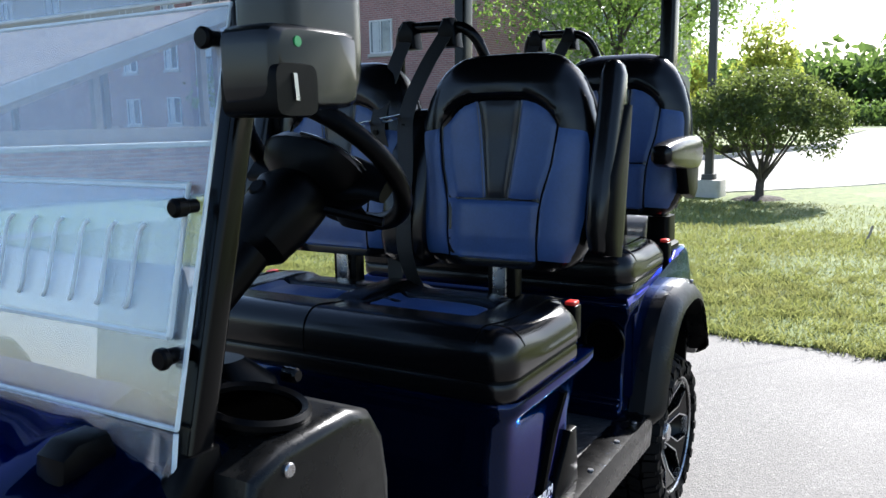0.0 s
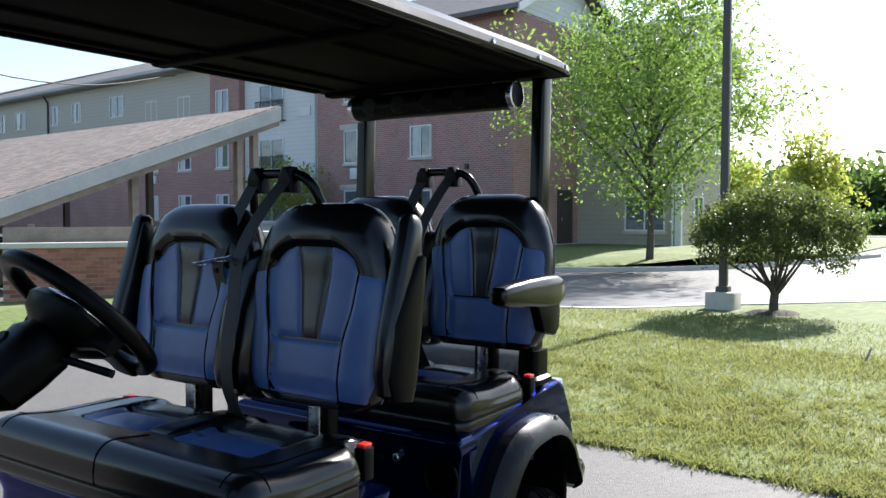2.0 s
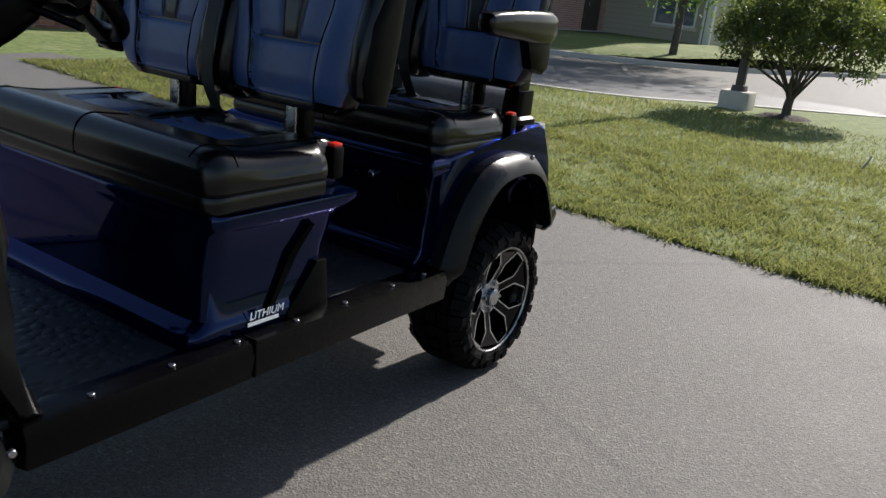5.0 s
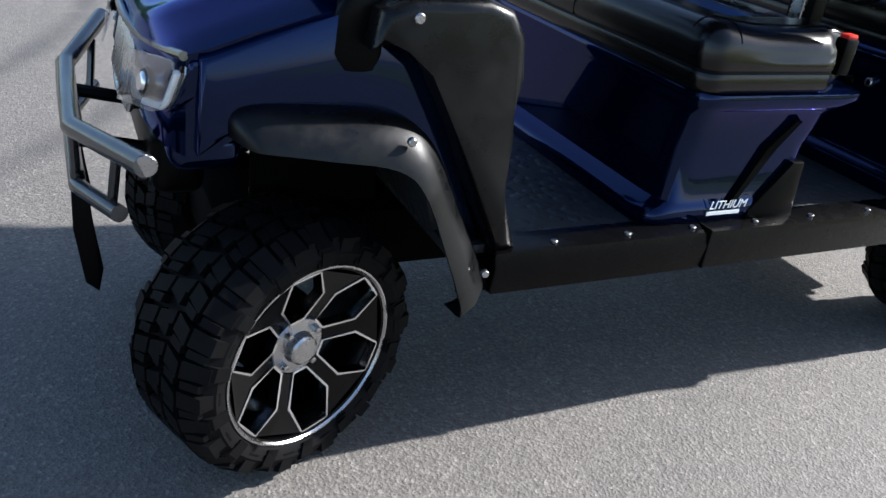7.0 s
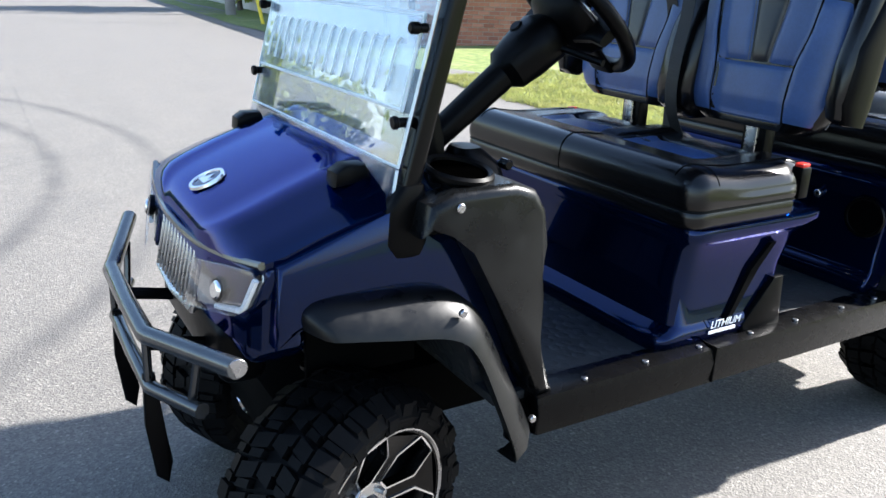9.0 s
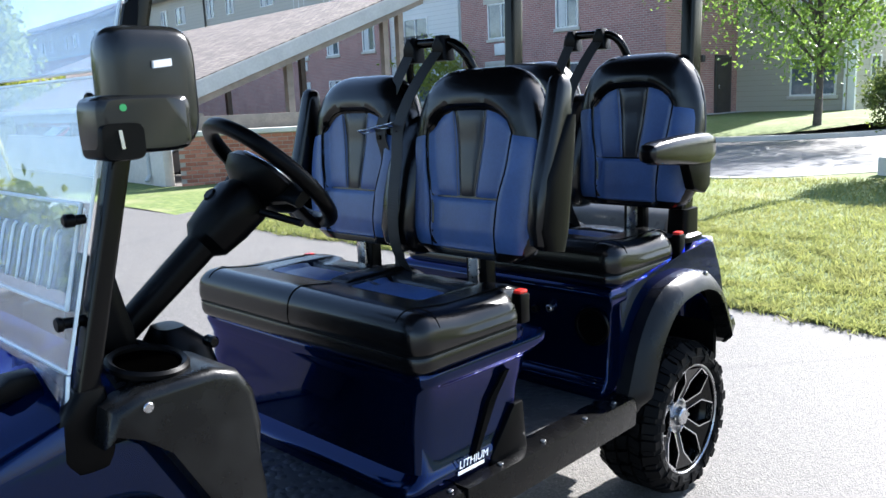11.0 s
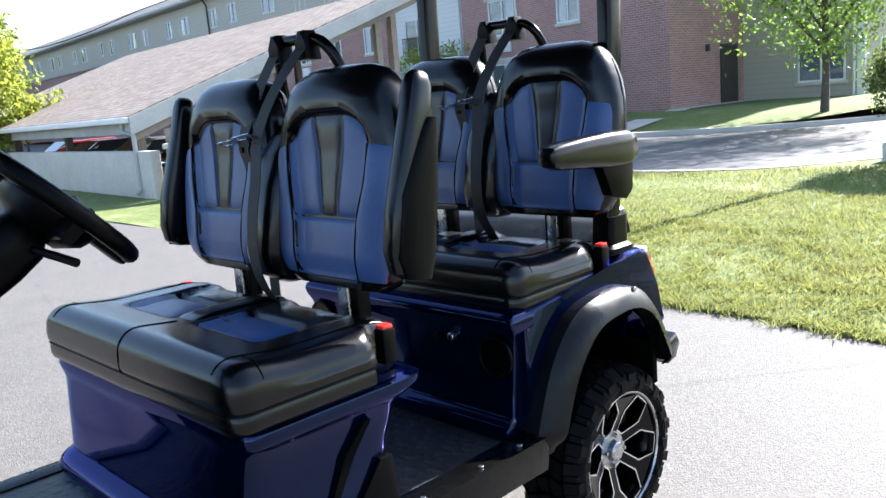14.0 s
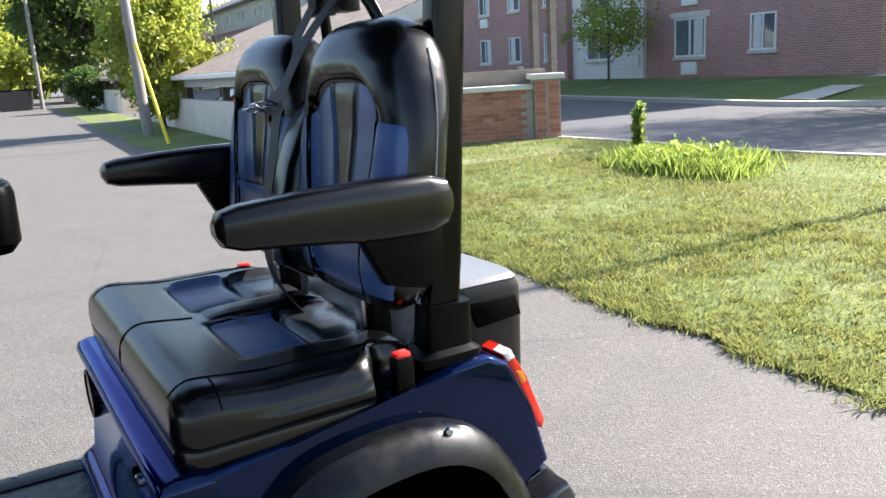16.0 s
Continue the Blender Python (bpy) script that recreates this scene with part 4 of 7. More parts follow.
part("rear_deck", prism([(2.268, 0.955), (2.285, 0.985), (2.345, 1.040), (2.362, 1.044), (2.362, 0.955)], 1, 0.105, 2 * CY - 0.105, 0.006), DECK, cart, "grey moulded deck behind the rear seat, paled for the reflected sky")
# Pale slab on the dark bin: sky reflection on its top, given as colour.
lid = part("storage_lid", loft([superring(2.508, CY, 0.104, 0.30, 1.022, 40, 8), superring(2.508, CY, 0.112, 0.306, 1.034, 40, 8), superring(2.508, CY, 0.102, 0.296, 1.044, 40, 8)]), DECK, cart, "grey lid of the storage bin, paled for the reflected sky")
part("lid_latch", rbox((2.392, CY - 0.03, 1.038), (2.425, CY + 0.03, 1.058), 0.006), PLASTIC, lid)
tray = part("cup_tray", loft([superring(1.555, 0.455, 0.040, 0.075, 1.225, 28, 3.5), superring(1.555, 0.455, 0.056, 0.092, 1.245, 28, 3.5), superring(1.552, 0.455, 0.060, 0.096, 1.335, 28, 3.5), superring(1.552, 0.455, 0.055, 0.090, 1.352, 28, 3.5)]), PLASTIC, cart, "black cup tray behind the front seats")
part("cup_ring", move(lathe([(0.034, -0.01), (0.036, 0.004), (0.043, 0.008), (0.047, 0.0)], 28, "z", ring=True), Matrix.Translation((1.555, 0.455, 1.353))), GLOSS_BLACK, tray)
# ---- seats ----
HW = [(0.0, 0.175), (0.025, 0.218), (0.07, 0.243), (0.14, 0.256), (0.24, 0.260), (0.32, 0.257), (0.38, 0.248), (0.44, 0.230), (0.49, 0.206), (0.525, 0.180), (0.548, 0.150), (0.560, 0.112)]
HZ, HWW = [p[0] for p in HW], [p[1] for p in HW]
HD = [(0.0, 0.034), (0.025, 0.056), (0.08, 0.068), (0.20, 0.072), (0.34, 0.074), (0.42, 0.084), (0.48, 0.084), (0.52, 0.070), (0.55, 0.044), (0.560, 0.024)]
E_N = 3.0
IW = [(0.0, 0.124), (0.17, 0.130), (0.27, 0.156), (0.36, 0.166), (0.45, 0.168)]


def back_w(z):
    return interp(HZ, HWW, z)


def back_d(z):
    return interp([p[0] for p in HD], [p[1] for p in HD], z)


def insert_w(z):
    """Half the width of the sewn-in middle panel."""
    return interp([p[0] for p in IW], [p[1] for p in IW], z)


def arch(y):
    """The height to which the middle panel reaches, under the padded head roll."""
    return 0.436 - 0.070 * min(1.0, abs(y) / 0.166) ** 4


def front_x(y, z):
    """The front face of a seat back, in its own axes: x to the rear, y across, z up from its lower edge."""
    w, d = back_w(z), back_d(z)
    u = min(1.0, abs(y) / w)
    x = -d * (1 - u ** E_N) ** (1 / E_N)
    low = arch(y) - 0.006
    hollow = 0.026 * (1 - smooth01((abs(y) - insert_w(z) + 0.022) / 0.030)) * smooth01((z + 0.01) / 0.05) * (1 - smooth01((z - low) / 0.026))
    return x + hollow


def back_shell():
    rings = []
    zs = [0.0, 0.008, 0.02, 0.04, 0.07, 0.10, 0.15, 0.2, 0.22, 0.26, 0.3, 0.33, 0.352, 0.365, 0.378, 0.39, 0.40, 0.41, 0.42, 0.43, 0.44, 0.45, 0.465, 0.48, 0.50, 0.52, 0.535, 0.548, 0.556, 0.560]
    n = 96
    for z in zs:
        w, d = back_w(z), back_d(z)
        ring = []
        for j in range(n):
            a = 2 * math.pi * (j + 0.5) / n
            c, s = math.cos(a), math.sin(a)
            y = w * math.copysign(abs(c) ** (2 / E_N), c)
            x = front_x(y, z) if s < 0 else d * 1.05 * abs(s) ** (2 / E_N)
            ring.append((x, y, z))
        rings.append(ring)
    return loft(rings)


def pad(yl, yr, zb, zt, thick=0.012, nu=14, nv=20):
    """A stuffed panel sewn on to the front of a seat back; yl and yr give its sides by height, zb and zt its ends by width."""
    def f(u, v):
        z = zb(0) + (zt(0) - zb(0)) * v
        y = yl(z) + (yr(z) - yl(z)) * u
        z = zb(y) + (zt(y) - zb(y)) * v
        y = yl(z) + (yr(z) - yl(z)) * u
        p = max(0.0, (1 - abs(2 * u - 1) ** 6) * (1 - abs(2 * v - 1) ** 8))
        return (front_x(y, z) + 0.003 - (thick + 0.003) * p ** 0.6, y, z)
    return patch(f, nu, nv)


LEAN = pose(0, 0, 0, 0, 9, 0)
def seat_back(m, parent, arm):
    """arm: 'up_left', 'up_right', 'down_left' or 'down_right'."""
    base = m @ LEAN
    sh = part("seat_back", back_shell(), LEATHER_BLACK, parent, "padded seat back in black and blue leather", m=base)
    split, gap = 0.176, -0.0015
    def stripe(z):
        return 0.028 + 0.032 * (z - split) / 0.26
    flat = lambda h: (lambda y: h)
    for k in (-1, 1):
        lo = (lambda z, k=k: min(k * (stripe(z) + gap), k * (insert_w(z) - gap)))
        hi = (lambda z, k=k: max(k * (stripe(z) + gap), k * (insert_w(z) - gap)))
        part("insert_panel", pad(lo, hi, flat(split + gap), arch, 0.007), LEATHER_BLUE, sh, "blue leather insert")
        seam = [Vector((front_x(k * stripe(z), z) - 0.0035, k * stripe(z), z)) for z in (0.18, 0.24, 0.30, 0.36, 0.40, 0.43)]
        part("stitching", tube([p + Vector((-0.002, k * 0.006, 0)) for p in seam], 0.0013, 5), PIPING, sh)
        lo = (lambda z, k=k: min(k * (insert_w(z) + 0.0005), k * 0.955 * back_w(z)))
        hi = (lambda z, k=k: max(k * (insert_w(z) + 0.0005), k * 0.955 * back_w(z)))
        part("side_bolster", pad(lo, hi, flat(0.022), (lambda y: 0.366 - 0.10 * (abs(y) - 0.17)), 0.007, 16, 26), LEATHER_BLUE, sh, "blue side bolster")
        edge = [Vector((front_x(k * (insert_w(z) + 0.001), z) - 0.004, k * (insert_w(z) + 0.001), z)) for z in (0.02, 0.08, 0.14, 0.20, 0.26, 0.32, 0.36)]
        part("piping", tube(edge, 0.0022, 6), DARK, sh)
    part("centre_stripe", pad(lambda z: -stripe(z), stripe, flat(split + gap), arch, 0.006), LEATHER_GREY, sh, "charcoal tapering stripe")
    part("lumbar_panel", pad(lambda z: -insert_w(z) + gap, lambda z: insert_w(z) - gap, flat(0.018), flat(split - gap), 0.010), LEATHER_BLUE, sh, "blue leather lumbar pad")
    rim = [Vector((front_x(0.168 * k, 0.30 + 0.010 * i) - 0.001, 0.168 * k, 0.30 + 0.010 * i)) for k, r in ((-1, range(7)),) for i in r]
    rim += [Vector((front_x(y, arch(y) + 0.004) - 0.001, y, arch(y) + 0.004)) for y in [-0.164 + 0.0205 * i for i in range(17)]]
    rim += [Vector((front_x(0.168, 0.36 - 0.010 * i) - 0.001, 0.168, 0.36 - 0.010 * i)) for i in range(7)]
    part("seam", tube(rim, 0.0020, 6, False), DARK, sh)
    for k in (-1, 1):
        side_seam = [(0.012, k * (back_w(z) + 0.0005), z) for z in (0.03, 0.12, 0.24, 0.36, 0.44, 0.50)]
        part("seam", tube(side_seam, 0.0024, 6), PIPING, sh)
    # arm rest
    side = -1 if arm.endswith("left") else 1
    y = side * (0.292 if arm.startswith("up") else 0.268)
    if arm.startswith("up"):
        rings = []
        for z, x0, x1, w in ((0.048, -0.055, 0.0, 0.012), (0.062, -0.088, 0.012, 0.024), (0.11, -0.104, 0.020, 0.031), (0.20, -0.104, 0.020, 0.032), (0.30, -0.088, 0.018, 0.032), (0.42, -0.070, 0.006, 0.031), (0.49, -0.062, 0.0, 0.029), (0.515, -0.056, -0.006, 0.022), (0.525, -0.045, -0.014, 0.010)):
            rings.append(superring((x0 + x1) / 2, y, (x1 - x0) / 2, w, z, 24, 3.4))
        a = part("armrest", loft(rings), LEATHER_BLACK, sh, "folded-up black padded armrest")
        cover = []
        for z, x0, x1 in ((0.05, -0.065, 0.008), (0.10, -0.092, 0.020), (0.24, -0.088, 0.020), (0.33, -0.062, 0.016), (0.39, -0.040, 0.010), (0.42, -0.022, 0.004)):
            cover.append(superring((x0 + x1) / 2, y + side * 0.022, (x1 - x0) / 2, 0.020, z, 20, 3))
        part("hinge_cover", loft(cover), PLASTIC, a)
    else:
        rings = []
        for x, z0, z1, w in ((-0.36, 0.218, 0.240, 0.018), (-0.35, 0.200, 0.256, 0.032), (-0.32, 0.190, 0.264, 0.037), (-0.21, 0.180, 0.272, 0.038), (-0.08, 0.166, 0.276, 0.038), (0.02, 0.164, 0.275, 0.036), (0.06, 0.180, 0.262, 0.030), (0.075, 0.20, 0.24, 0.016)):
            r = superring(0, 0, (z1 - z0) / 2, w, 0, 24, 3.2)
            rings.append([(x, y + q[1], (z0 + z1) / 2 + q[0]) for q in r])
        bm = move(loft(rings), LEAN.inverted())
        a = part("armrest", bm, LEATHER_BLACK, sh, "lowered black padded armrest")
        part("arm_bracket", move(prism([(-0.12, 0.185), (0.05, 0.185), (0.045, 0.09), (0.01, 0.065), (-0.07, 0.085)], 1, y - 0.02, y + 0.02, 0.008), LEAN.inverted()), PLASTIC, a)
    return sh


def seat_row(dx, dy, dz, arms, back, inset=0.0):
    """Two seat backs, the pad and belts between them, their brackets and the bench cushion."""
    o = Matrix.Translation((dx, dy, dz))
    h = Matrix.Translation((dx + back[0], dy + back[1], dz + back[2]))
    for y, arm in ((0.208, arms[0]), (0.730, arms[1])):
        seat_back(Matrix.Translation((1.335 + dx + back[0], y + dy + back[1], 1.022 + dz + back[2])), cart, arm)
        part("seat_bracket", move(rbox((1.330, y - 0.020, 0.90), (1.344, y + 0.020, 1.08), 0.003), h), STEEL, cart, "flat steel seat bracket")
        part("seat_bracket_cover", move(rbox((1.344, y - 0.042, 0.86), (1.39, y + 0.042, 1.06), 0.008), h), SATIN_BLACK, cart)
    mid_y = 0.478
    prof = [(1.005, 0.10, 0.5), (1.02, 0.07, 0.80), (1.05, 0.02, 0.97), (1.10, 0.0, 1.0), (1.20, 0.004, 1.0), (1.28, 0.016, 0.98), (1.36, 0.040, 0.92), (1.41, 0.062, 0.80), (1.435, 0.085, 0.55), (1.442, 0.10, 0.30)]
    mid = [superring((1.232 + 0.158 * (z - 1.02) + back_off + 1.42) / 2, mid_y, (1.42 - 1.232 - 0.158 * (z - 1.02) - back_off) / 2, 0.074 * k, z, 28, 3.2) for z, back_off, k in prof]
    part("centre_pad", move(loft(mid), h), LEATHER_BLACK, cart, "narrow padded bolster between the seats", m=None)
    # hoop that carries the belts
    hoop = part("belt_hoop", move(tube([(1.53, mid_y - 0.165, 1.30), (1.52, mid_y - 0.160, 1.50), (1.49, mid_y - 0.145, 1.60), (1.470, mid_y - 0.11, 1.655), (1.463, mid_y - 0.05, 1.668), (1.463, mid_y + 0.10, 1.672)], 0.0155, 12), h), GLOSS_BLACK, cart, "black tube hoop for the seat belts")
    part("hoop_stay", move(tube([(1.463, mid_y + 0.10, 1.672), (1.485, mid_y + 0.125, 1.60), (1.515, mid_y + 0.135, 1.30)], 0.014, 10), h), GLOSS_BLACK, hoop)
    part("back_frame", move(rbox((1.43, 0.16, 1.10), (1.46, 2 * CY - 0.16, 1.22), 0.01), h), SATIN_BLACK, cart)
    runs = ((0.418, [(1.36, 0.445, 1.545), (1.300, 0.468, 1.425), (1.262, 0.450, 1.30), (1.232, 0.440, 1.20), (1.222, 0.436, 1.10), (1.235, 0.430, 1.02), (1.29, 0.425, 0.93)]),
            (0.550, [(1.38, 0.562, 1.545), (1.315, 0.572, 1.41), (1.318, 0.562, 1.33), (1.335, 0.556, 1.22), (1.345, 0.552, 1.05), (1.345, 0.548, 0.92)]))
    for y0, run in runs:
        belt = part("seat_belt", move(ribbon([(1.455, y0, 1.665)] + run, (0.0, 1, 0.1), 0.047, 0.0022), h), WEBBING, cart, "black seat belt")
        part("belt_guide", move(prism([(y0 - 0.032, 1.610), (y0 - 0.024, 1.655), (y0 - 0.012, 1.69), (y0 + 0.012, 1.69), (y0 + 0.024, 1.655), (y0 + 0.032, 1.610)], 0, 1.432, 1.482, 0.008), h), PLASTIC, belt)
        y1, x1 = run[1][1], run[1][0]
        part("belt_stop", move(disc_cyl((x1 - 0.008, y1 + 0.004, run[1][2] - 0.03), 0.008, 0.006, "x", 10), h), PLASTIC, belt)
        tongue = join(rbox((-0.004, -0.020, -0.0015), (0.020, 0.020, 0.0015), 0.001), rbox((0.02, -0.020, -0.0015), (0.045, -0.011, 0.0015), 0.001), rbox((0.02, 0.011, -0.0015), (0.045, 0.020, 0.0015), 0.001), rbox((0.045, -0.020, -0.0015), (0.052, 0.020, 0.0015), 0.001))
        part("belt_tongue", move(tongue, h @ pose(x1 - 0.014, y1 + 0.014, run[1][2] - 0.004, 20, 10, 120)), CHROME, belt, "bright belt tongue")
    for y in ((-0.022, 2 * CY + 0.022)):
        bk = part("belt_buckle", move(rbox((1.250, y - 0.018, 0.872), (1.290, y + 0.018, 0.958), 0.006), o), PLASTIC, cart, "black buckle with a red button")
        part("button", move(rbox((1.254, y - 0.014, 0.955), (1.286, y + 0.014, 0.967), 0.004), o), RED, bk)
    # bench cushion
    x0, x1, y0, y1, z0 = 0.832, 1.345, -0.062 + inset, 2 * CY + 0.062 - inset, 0.838
    def crown(u, v, e=None):
        """u: front to rear, v: across, e: distance from the edge."""
        if e is None:
            e = min(min(u, 1 - u) * (x1 - x0), min(v, 1 - v) * (y1 - y0))
        r = 0.058
        drop = r - math.sqrt(max(0.0, r * r - max(0.0, r - max(e, 0.0)) ** 2))
        z = 0.972 - drop + 0.016 * (1 - smooth01((u - 0.05) / 0.35)) - 0.008 * smooth01((u - 0.8) / 0.2)
        sink = smooth01((u - 0.33) / 0.07) * (1 - smooth01((u - 0.95) / 0.04))
        seats = sum(smooth01((v - a) / 0.03) * (1 - smooth01((v - b + 0.03) / 0.03)) for a, b in ((0.165, 0.455), (0.545, 0.835)))
        return z - 0.026 * sink * seats
    def outline(d, z=None):
        hx, hy, cx = (x1 - x0) / 2 - d, (y1 - y0) / 2 - d, (x0 + x1) / 2
        r = max(0.004, min(0.05, hx * 0.9) - 0.4 * d)
        pts = []
        for sx, sy, a0 in ((1, -1, -90), (1, 1, 0), (-1, 1, 90), (-1, -1, 180)):
            px, py = cx + sx * (hx - r), CY + sy * (hy - r)
            pts += [(px + r * math.cos(radians(a0 + 15 * k)), py + r * math.sin(radians(a0 + 15 * k))) for k in range(7)]
        full = []
        for k, p in enumerate(pts):
            q = pts[(k + 1) % len(pts)]
            m = (44 if (k // 7) % 2 == 0 else 18) if k % 7 == 6 else 1
            full += [(p[0] + (q[0] - p[0]) * w / m, p[1] + (q[1] - p[1]) * w / m) for w in range(m)]
        def notch(x, y):
            """The rear corners are cut back to clear the buckles."""
            k = 0.072 * smooth01((x - 1.205) / 0.035)
            return y + k * max(0.0, 1 - (y - y0) / 0.15) - k * max(0.0, 1 - (y1 - y) / 0.15)
        return [(x, notch(x, y), z if z is not None else crown((x - x0) / (x1 - x0), (y - y0) / (y1 - y0), d)) for x, y in full]
    rings = [outline(0.004, 0.884), outline(-0.001, 0.896), outline(-0.002, 0.912), outline(0.0)] + [outline(d) for d in (0.0015, 0.004, 0.008, 0.014, 0.022, 0.032, 0.044)]
    rings += [outline(0.044 + 0.0138 * k) for k in range(1, 16)]
    bm = loft(rings)
    cush = part("seat_cushion", move(bm, o), LEATHER_BLACK, cart, "stuffed black leather bench cushion", 60)
    skirt = loft([outline(0.014, z0 - 0.004), outline(0.005, z0 + 0.004), outline(0.001, z0 + 0.016), outline(0.001, z0 + 0.036), outline(0.005, z0 + 0.046)])
    part("cushion_skirt", move(skirt, o), LEATHER_BLACK, cush)
    ring = [Vector(p) for p in outline(0.003, 0.885)]
    part("piping", move(tube(ring + ring[:1], 0.0035, 6, False), o), PLASTIC, cush)
    def sew(xa, xb, ya, yb, thick, mat, lab):
        def f(u, v):
            x, y = xa + (xb - xa) * u, ya + (yb - ya) * v
            p = (1 - abs(2 * u - 1) ** 5) * (1 - abs(2 * v - 1) ** 5)
            return (x, y, crown((x - x0) / (x1 - x0), (y - y0) / (y1 - y0)) - 0.003 + (thick + 0.003) * p ** 0.6)
        part("cushion_panel", move(patch(f, 12, 14), o), mat, cush, lab)
    for ya, yb in ((0.142, 0.412), (0.544, 0.814)):
        sew(1.014, 1.166, ya - 0.006, yb + 0.006, 0.020, LEATHER_BLUE, "blue leather seat insert")
        sew(1.169, 1.322, ya - 0.002, yb + 0.002, 0.018, LEATHER_GREY, "charcoal perforated seat insert")
    sew(1.015, 1.326, 0.430, 0.526, 0.010, LEATHER_BLACK, "long black pad between the seats")
    seam = [(x0, CY, z0 + 0.05), (x0 - 0.001, CY, 0.925)] + [(x0 + (x1 - x0) * u, CY + 0.02 * u, crown(u, 0.5) + 0.0005) for u in (0.01, 0.03, 0.07, 0.12, 0.18, 0.25, 0.32)]
    part("seam", move(tube(seam, 0.002, 6), o), DARK, cush)
    for yy in (y0 + 0.085, y1 - 0.085):
        seam = [(x0 + (x1 - x0) * u, yy, crown(u, (yy - y0) / (y1 - y0)) + 0.0005) for u in (0.02, 0.05, 0.1, 0.16, 0.25, 0.4, 0.6, 0.8, 0.95)]
        part("seam", move(tube(seam, 0.0016, 6), o), DARK, cush)
        seam = [(x0 + (x1 - x0) * 0.16, y0 + (y1 - y0) * v if yy < CY else y1 - (y1 - y0) * v, crown(0.16, v) + 0.0005) for v in (0.004, 0.015, 0.03, 0.05, 0.078)]
        part("seam", move(tube(seam, 0.0016, 6), o), DARK, cush)


seat_row(0.0, 0.0, 0.0, ("up_left", "up_right"), (0.0, 0.0, 0.0))
seat_row(0.930, 0.022, 0.022, ("down_left", "down_right"), (-0.055, -0.035, 0.022), 0.028)

# ---- steering ----
ST = Matrix.Translation((0.678, 0.262, 1.333)) @ pose(0, 0, 0, 7, 45, 0)     # own z points up the column
ring = [(0.176 * math.cos(a), 0.176 * math.sin(a), 0) for a in [2 * math.pi * i / 48 for i in range(49)]]
sw = part("steering_wheel", tube(ring, 0.0185, 12, False), PLASTIC, cart, "black three-spoke steering wheel", m=ST)
part("hub", loft([superring(0.0, 0, 0.050, 0.060, -0.075, 32, 2.4), superring(0, 0, 0.088, 0.105, -0.045, 32, 2.4), superring(0, 0, 0.098, 0.118, -0.018, 32, 2.4), superring(0, 0, 0.090, 0.110, -0.002, 32, 2.4), superring(0, 0, 0.050, 0.062, 0.006, 32, 2.4)]), PLASTIC, sw)
for a in (90, 270):
    r = radians(a)
    part("spoke", move(loft([superring(0, 0, 0.052, 0.016, 0.06, 16, 3), superring(0, 0, 0.036, 0.014, 0.13, 16, 3), superring(0, 0, 0.040, 0.013, 0.174, 16, 3)]), Matrix.Translation((0.01, 0, -0.018)) @ pose(0, 0, 0, 0, 0, a) @ pose(0, 0, 0, 0, 90, 0)), PLASTIC, sw)
part("spoke", move(loft([superring(0, 0, 0.010, 0.055, 0.05, 16, 3), superring(0, 0, 0.010, 0.045, 0.12, 16, 3), superring(0, 0, 0.011, 0.050, 0.174, 16, 3)]), Matrix.Translation((0, 0, -0.016)) @ pose(0, 0, 0, 0, 90, 0)), PLASTIC, sw)
part("trim_strip", tube([(0.095 * math.cos(radians(a)), 0.115 * math.sin(radians(a)), -0.006) for a in range(185, 346, 16)], 0.0030, 6), CHROME, sw, "thin bright trim line")
part("steering_column", loft([superring(0, 0, 0.030, 0.032, -0.50, 20, 2.4), superring(0, 0, 0.036, 0.038, -0.22, 20, 2.4), superring(0, 0, 0.052, 0.060, -0.20, 20, 2.6), superring(0, 0, 0.060, 0.070, -0.14, 20, 2.6), superring(0, 0, 0.062, 0.072, -0.08, 20, 2.6), superring(0, 0, 0.045, 0.055, -0.05, 20, 2.6)]), PLASTIC, cart, "black steering column with shroud", m=Matrix.Translation((-0.022, 0.0, -0.004)) @ ST @ pose(0, 0, 0, 0, 4, 0))
part("column_lever", move(tube([(0.0, -0.06, -0.10), (0.03, -0.12, -0.085), (0.05, -0.17, -0.075)], 0.009, 8), Matrix.Identity(4)), PLASTIC, cart, m=ST)
part("column_lever", tube([(0.0, 0.06, -0.11), (-0.02, 0.11, -0.10)], 0.010, 8), PLASTIC, cart, m=ST)
part("key_knob", disc_cyl((-0.07, 0.02, -0.13), 0.018, 0.03, "x", 14, 0.004), PLASTIC, cart, m=ST)
part("column_boot", loft([superring(0.36, 0.25, 0.085, 0.11, 0.83, 20, 3), superring(0.395, 0.25, 0.070, 0.09, 0.92, 20, 3), superring(0.385, 0.25, 0.06, 0.08, 0.99, 20, 3), superring(0.37, 0.25, 0.03, 0.04, 1.03, 20, 3)]), PLASTIC, cart)

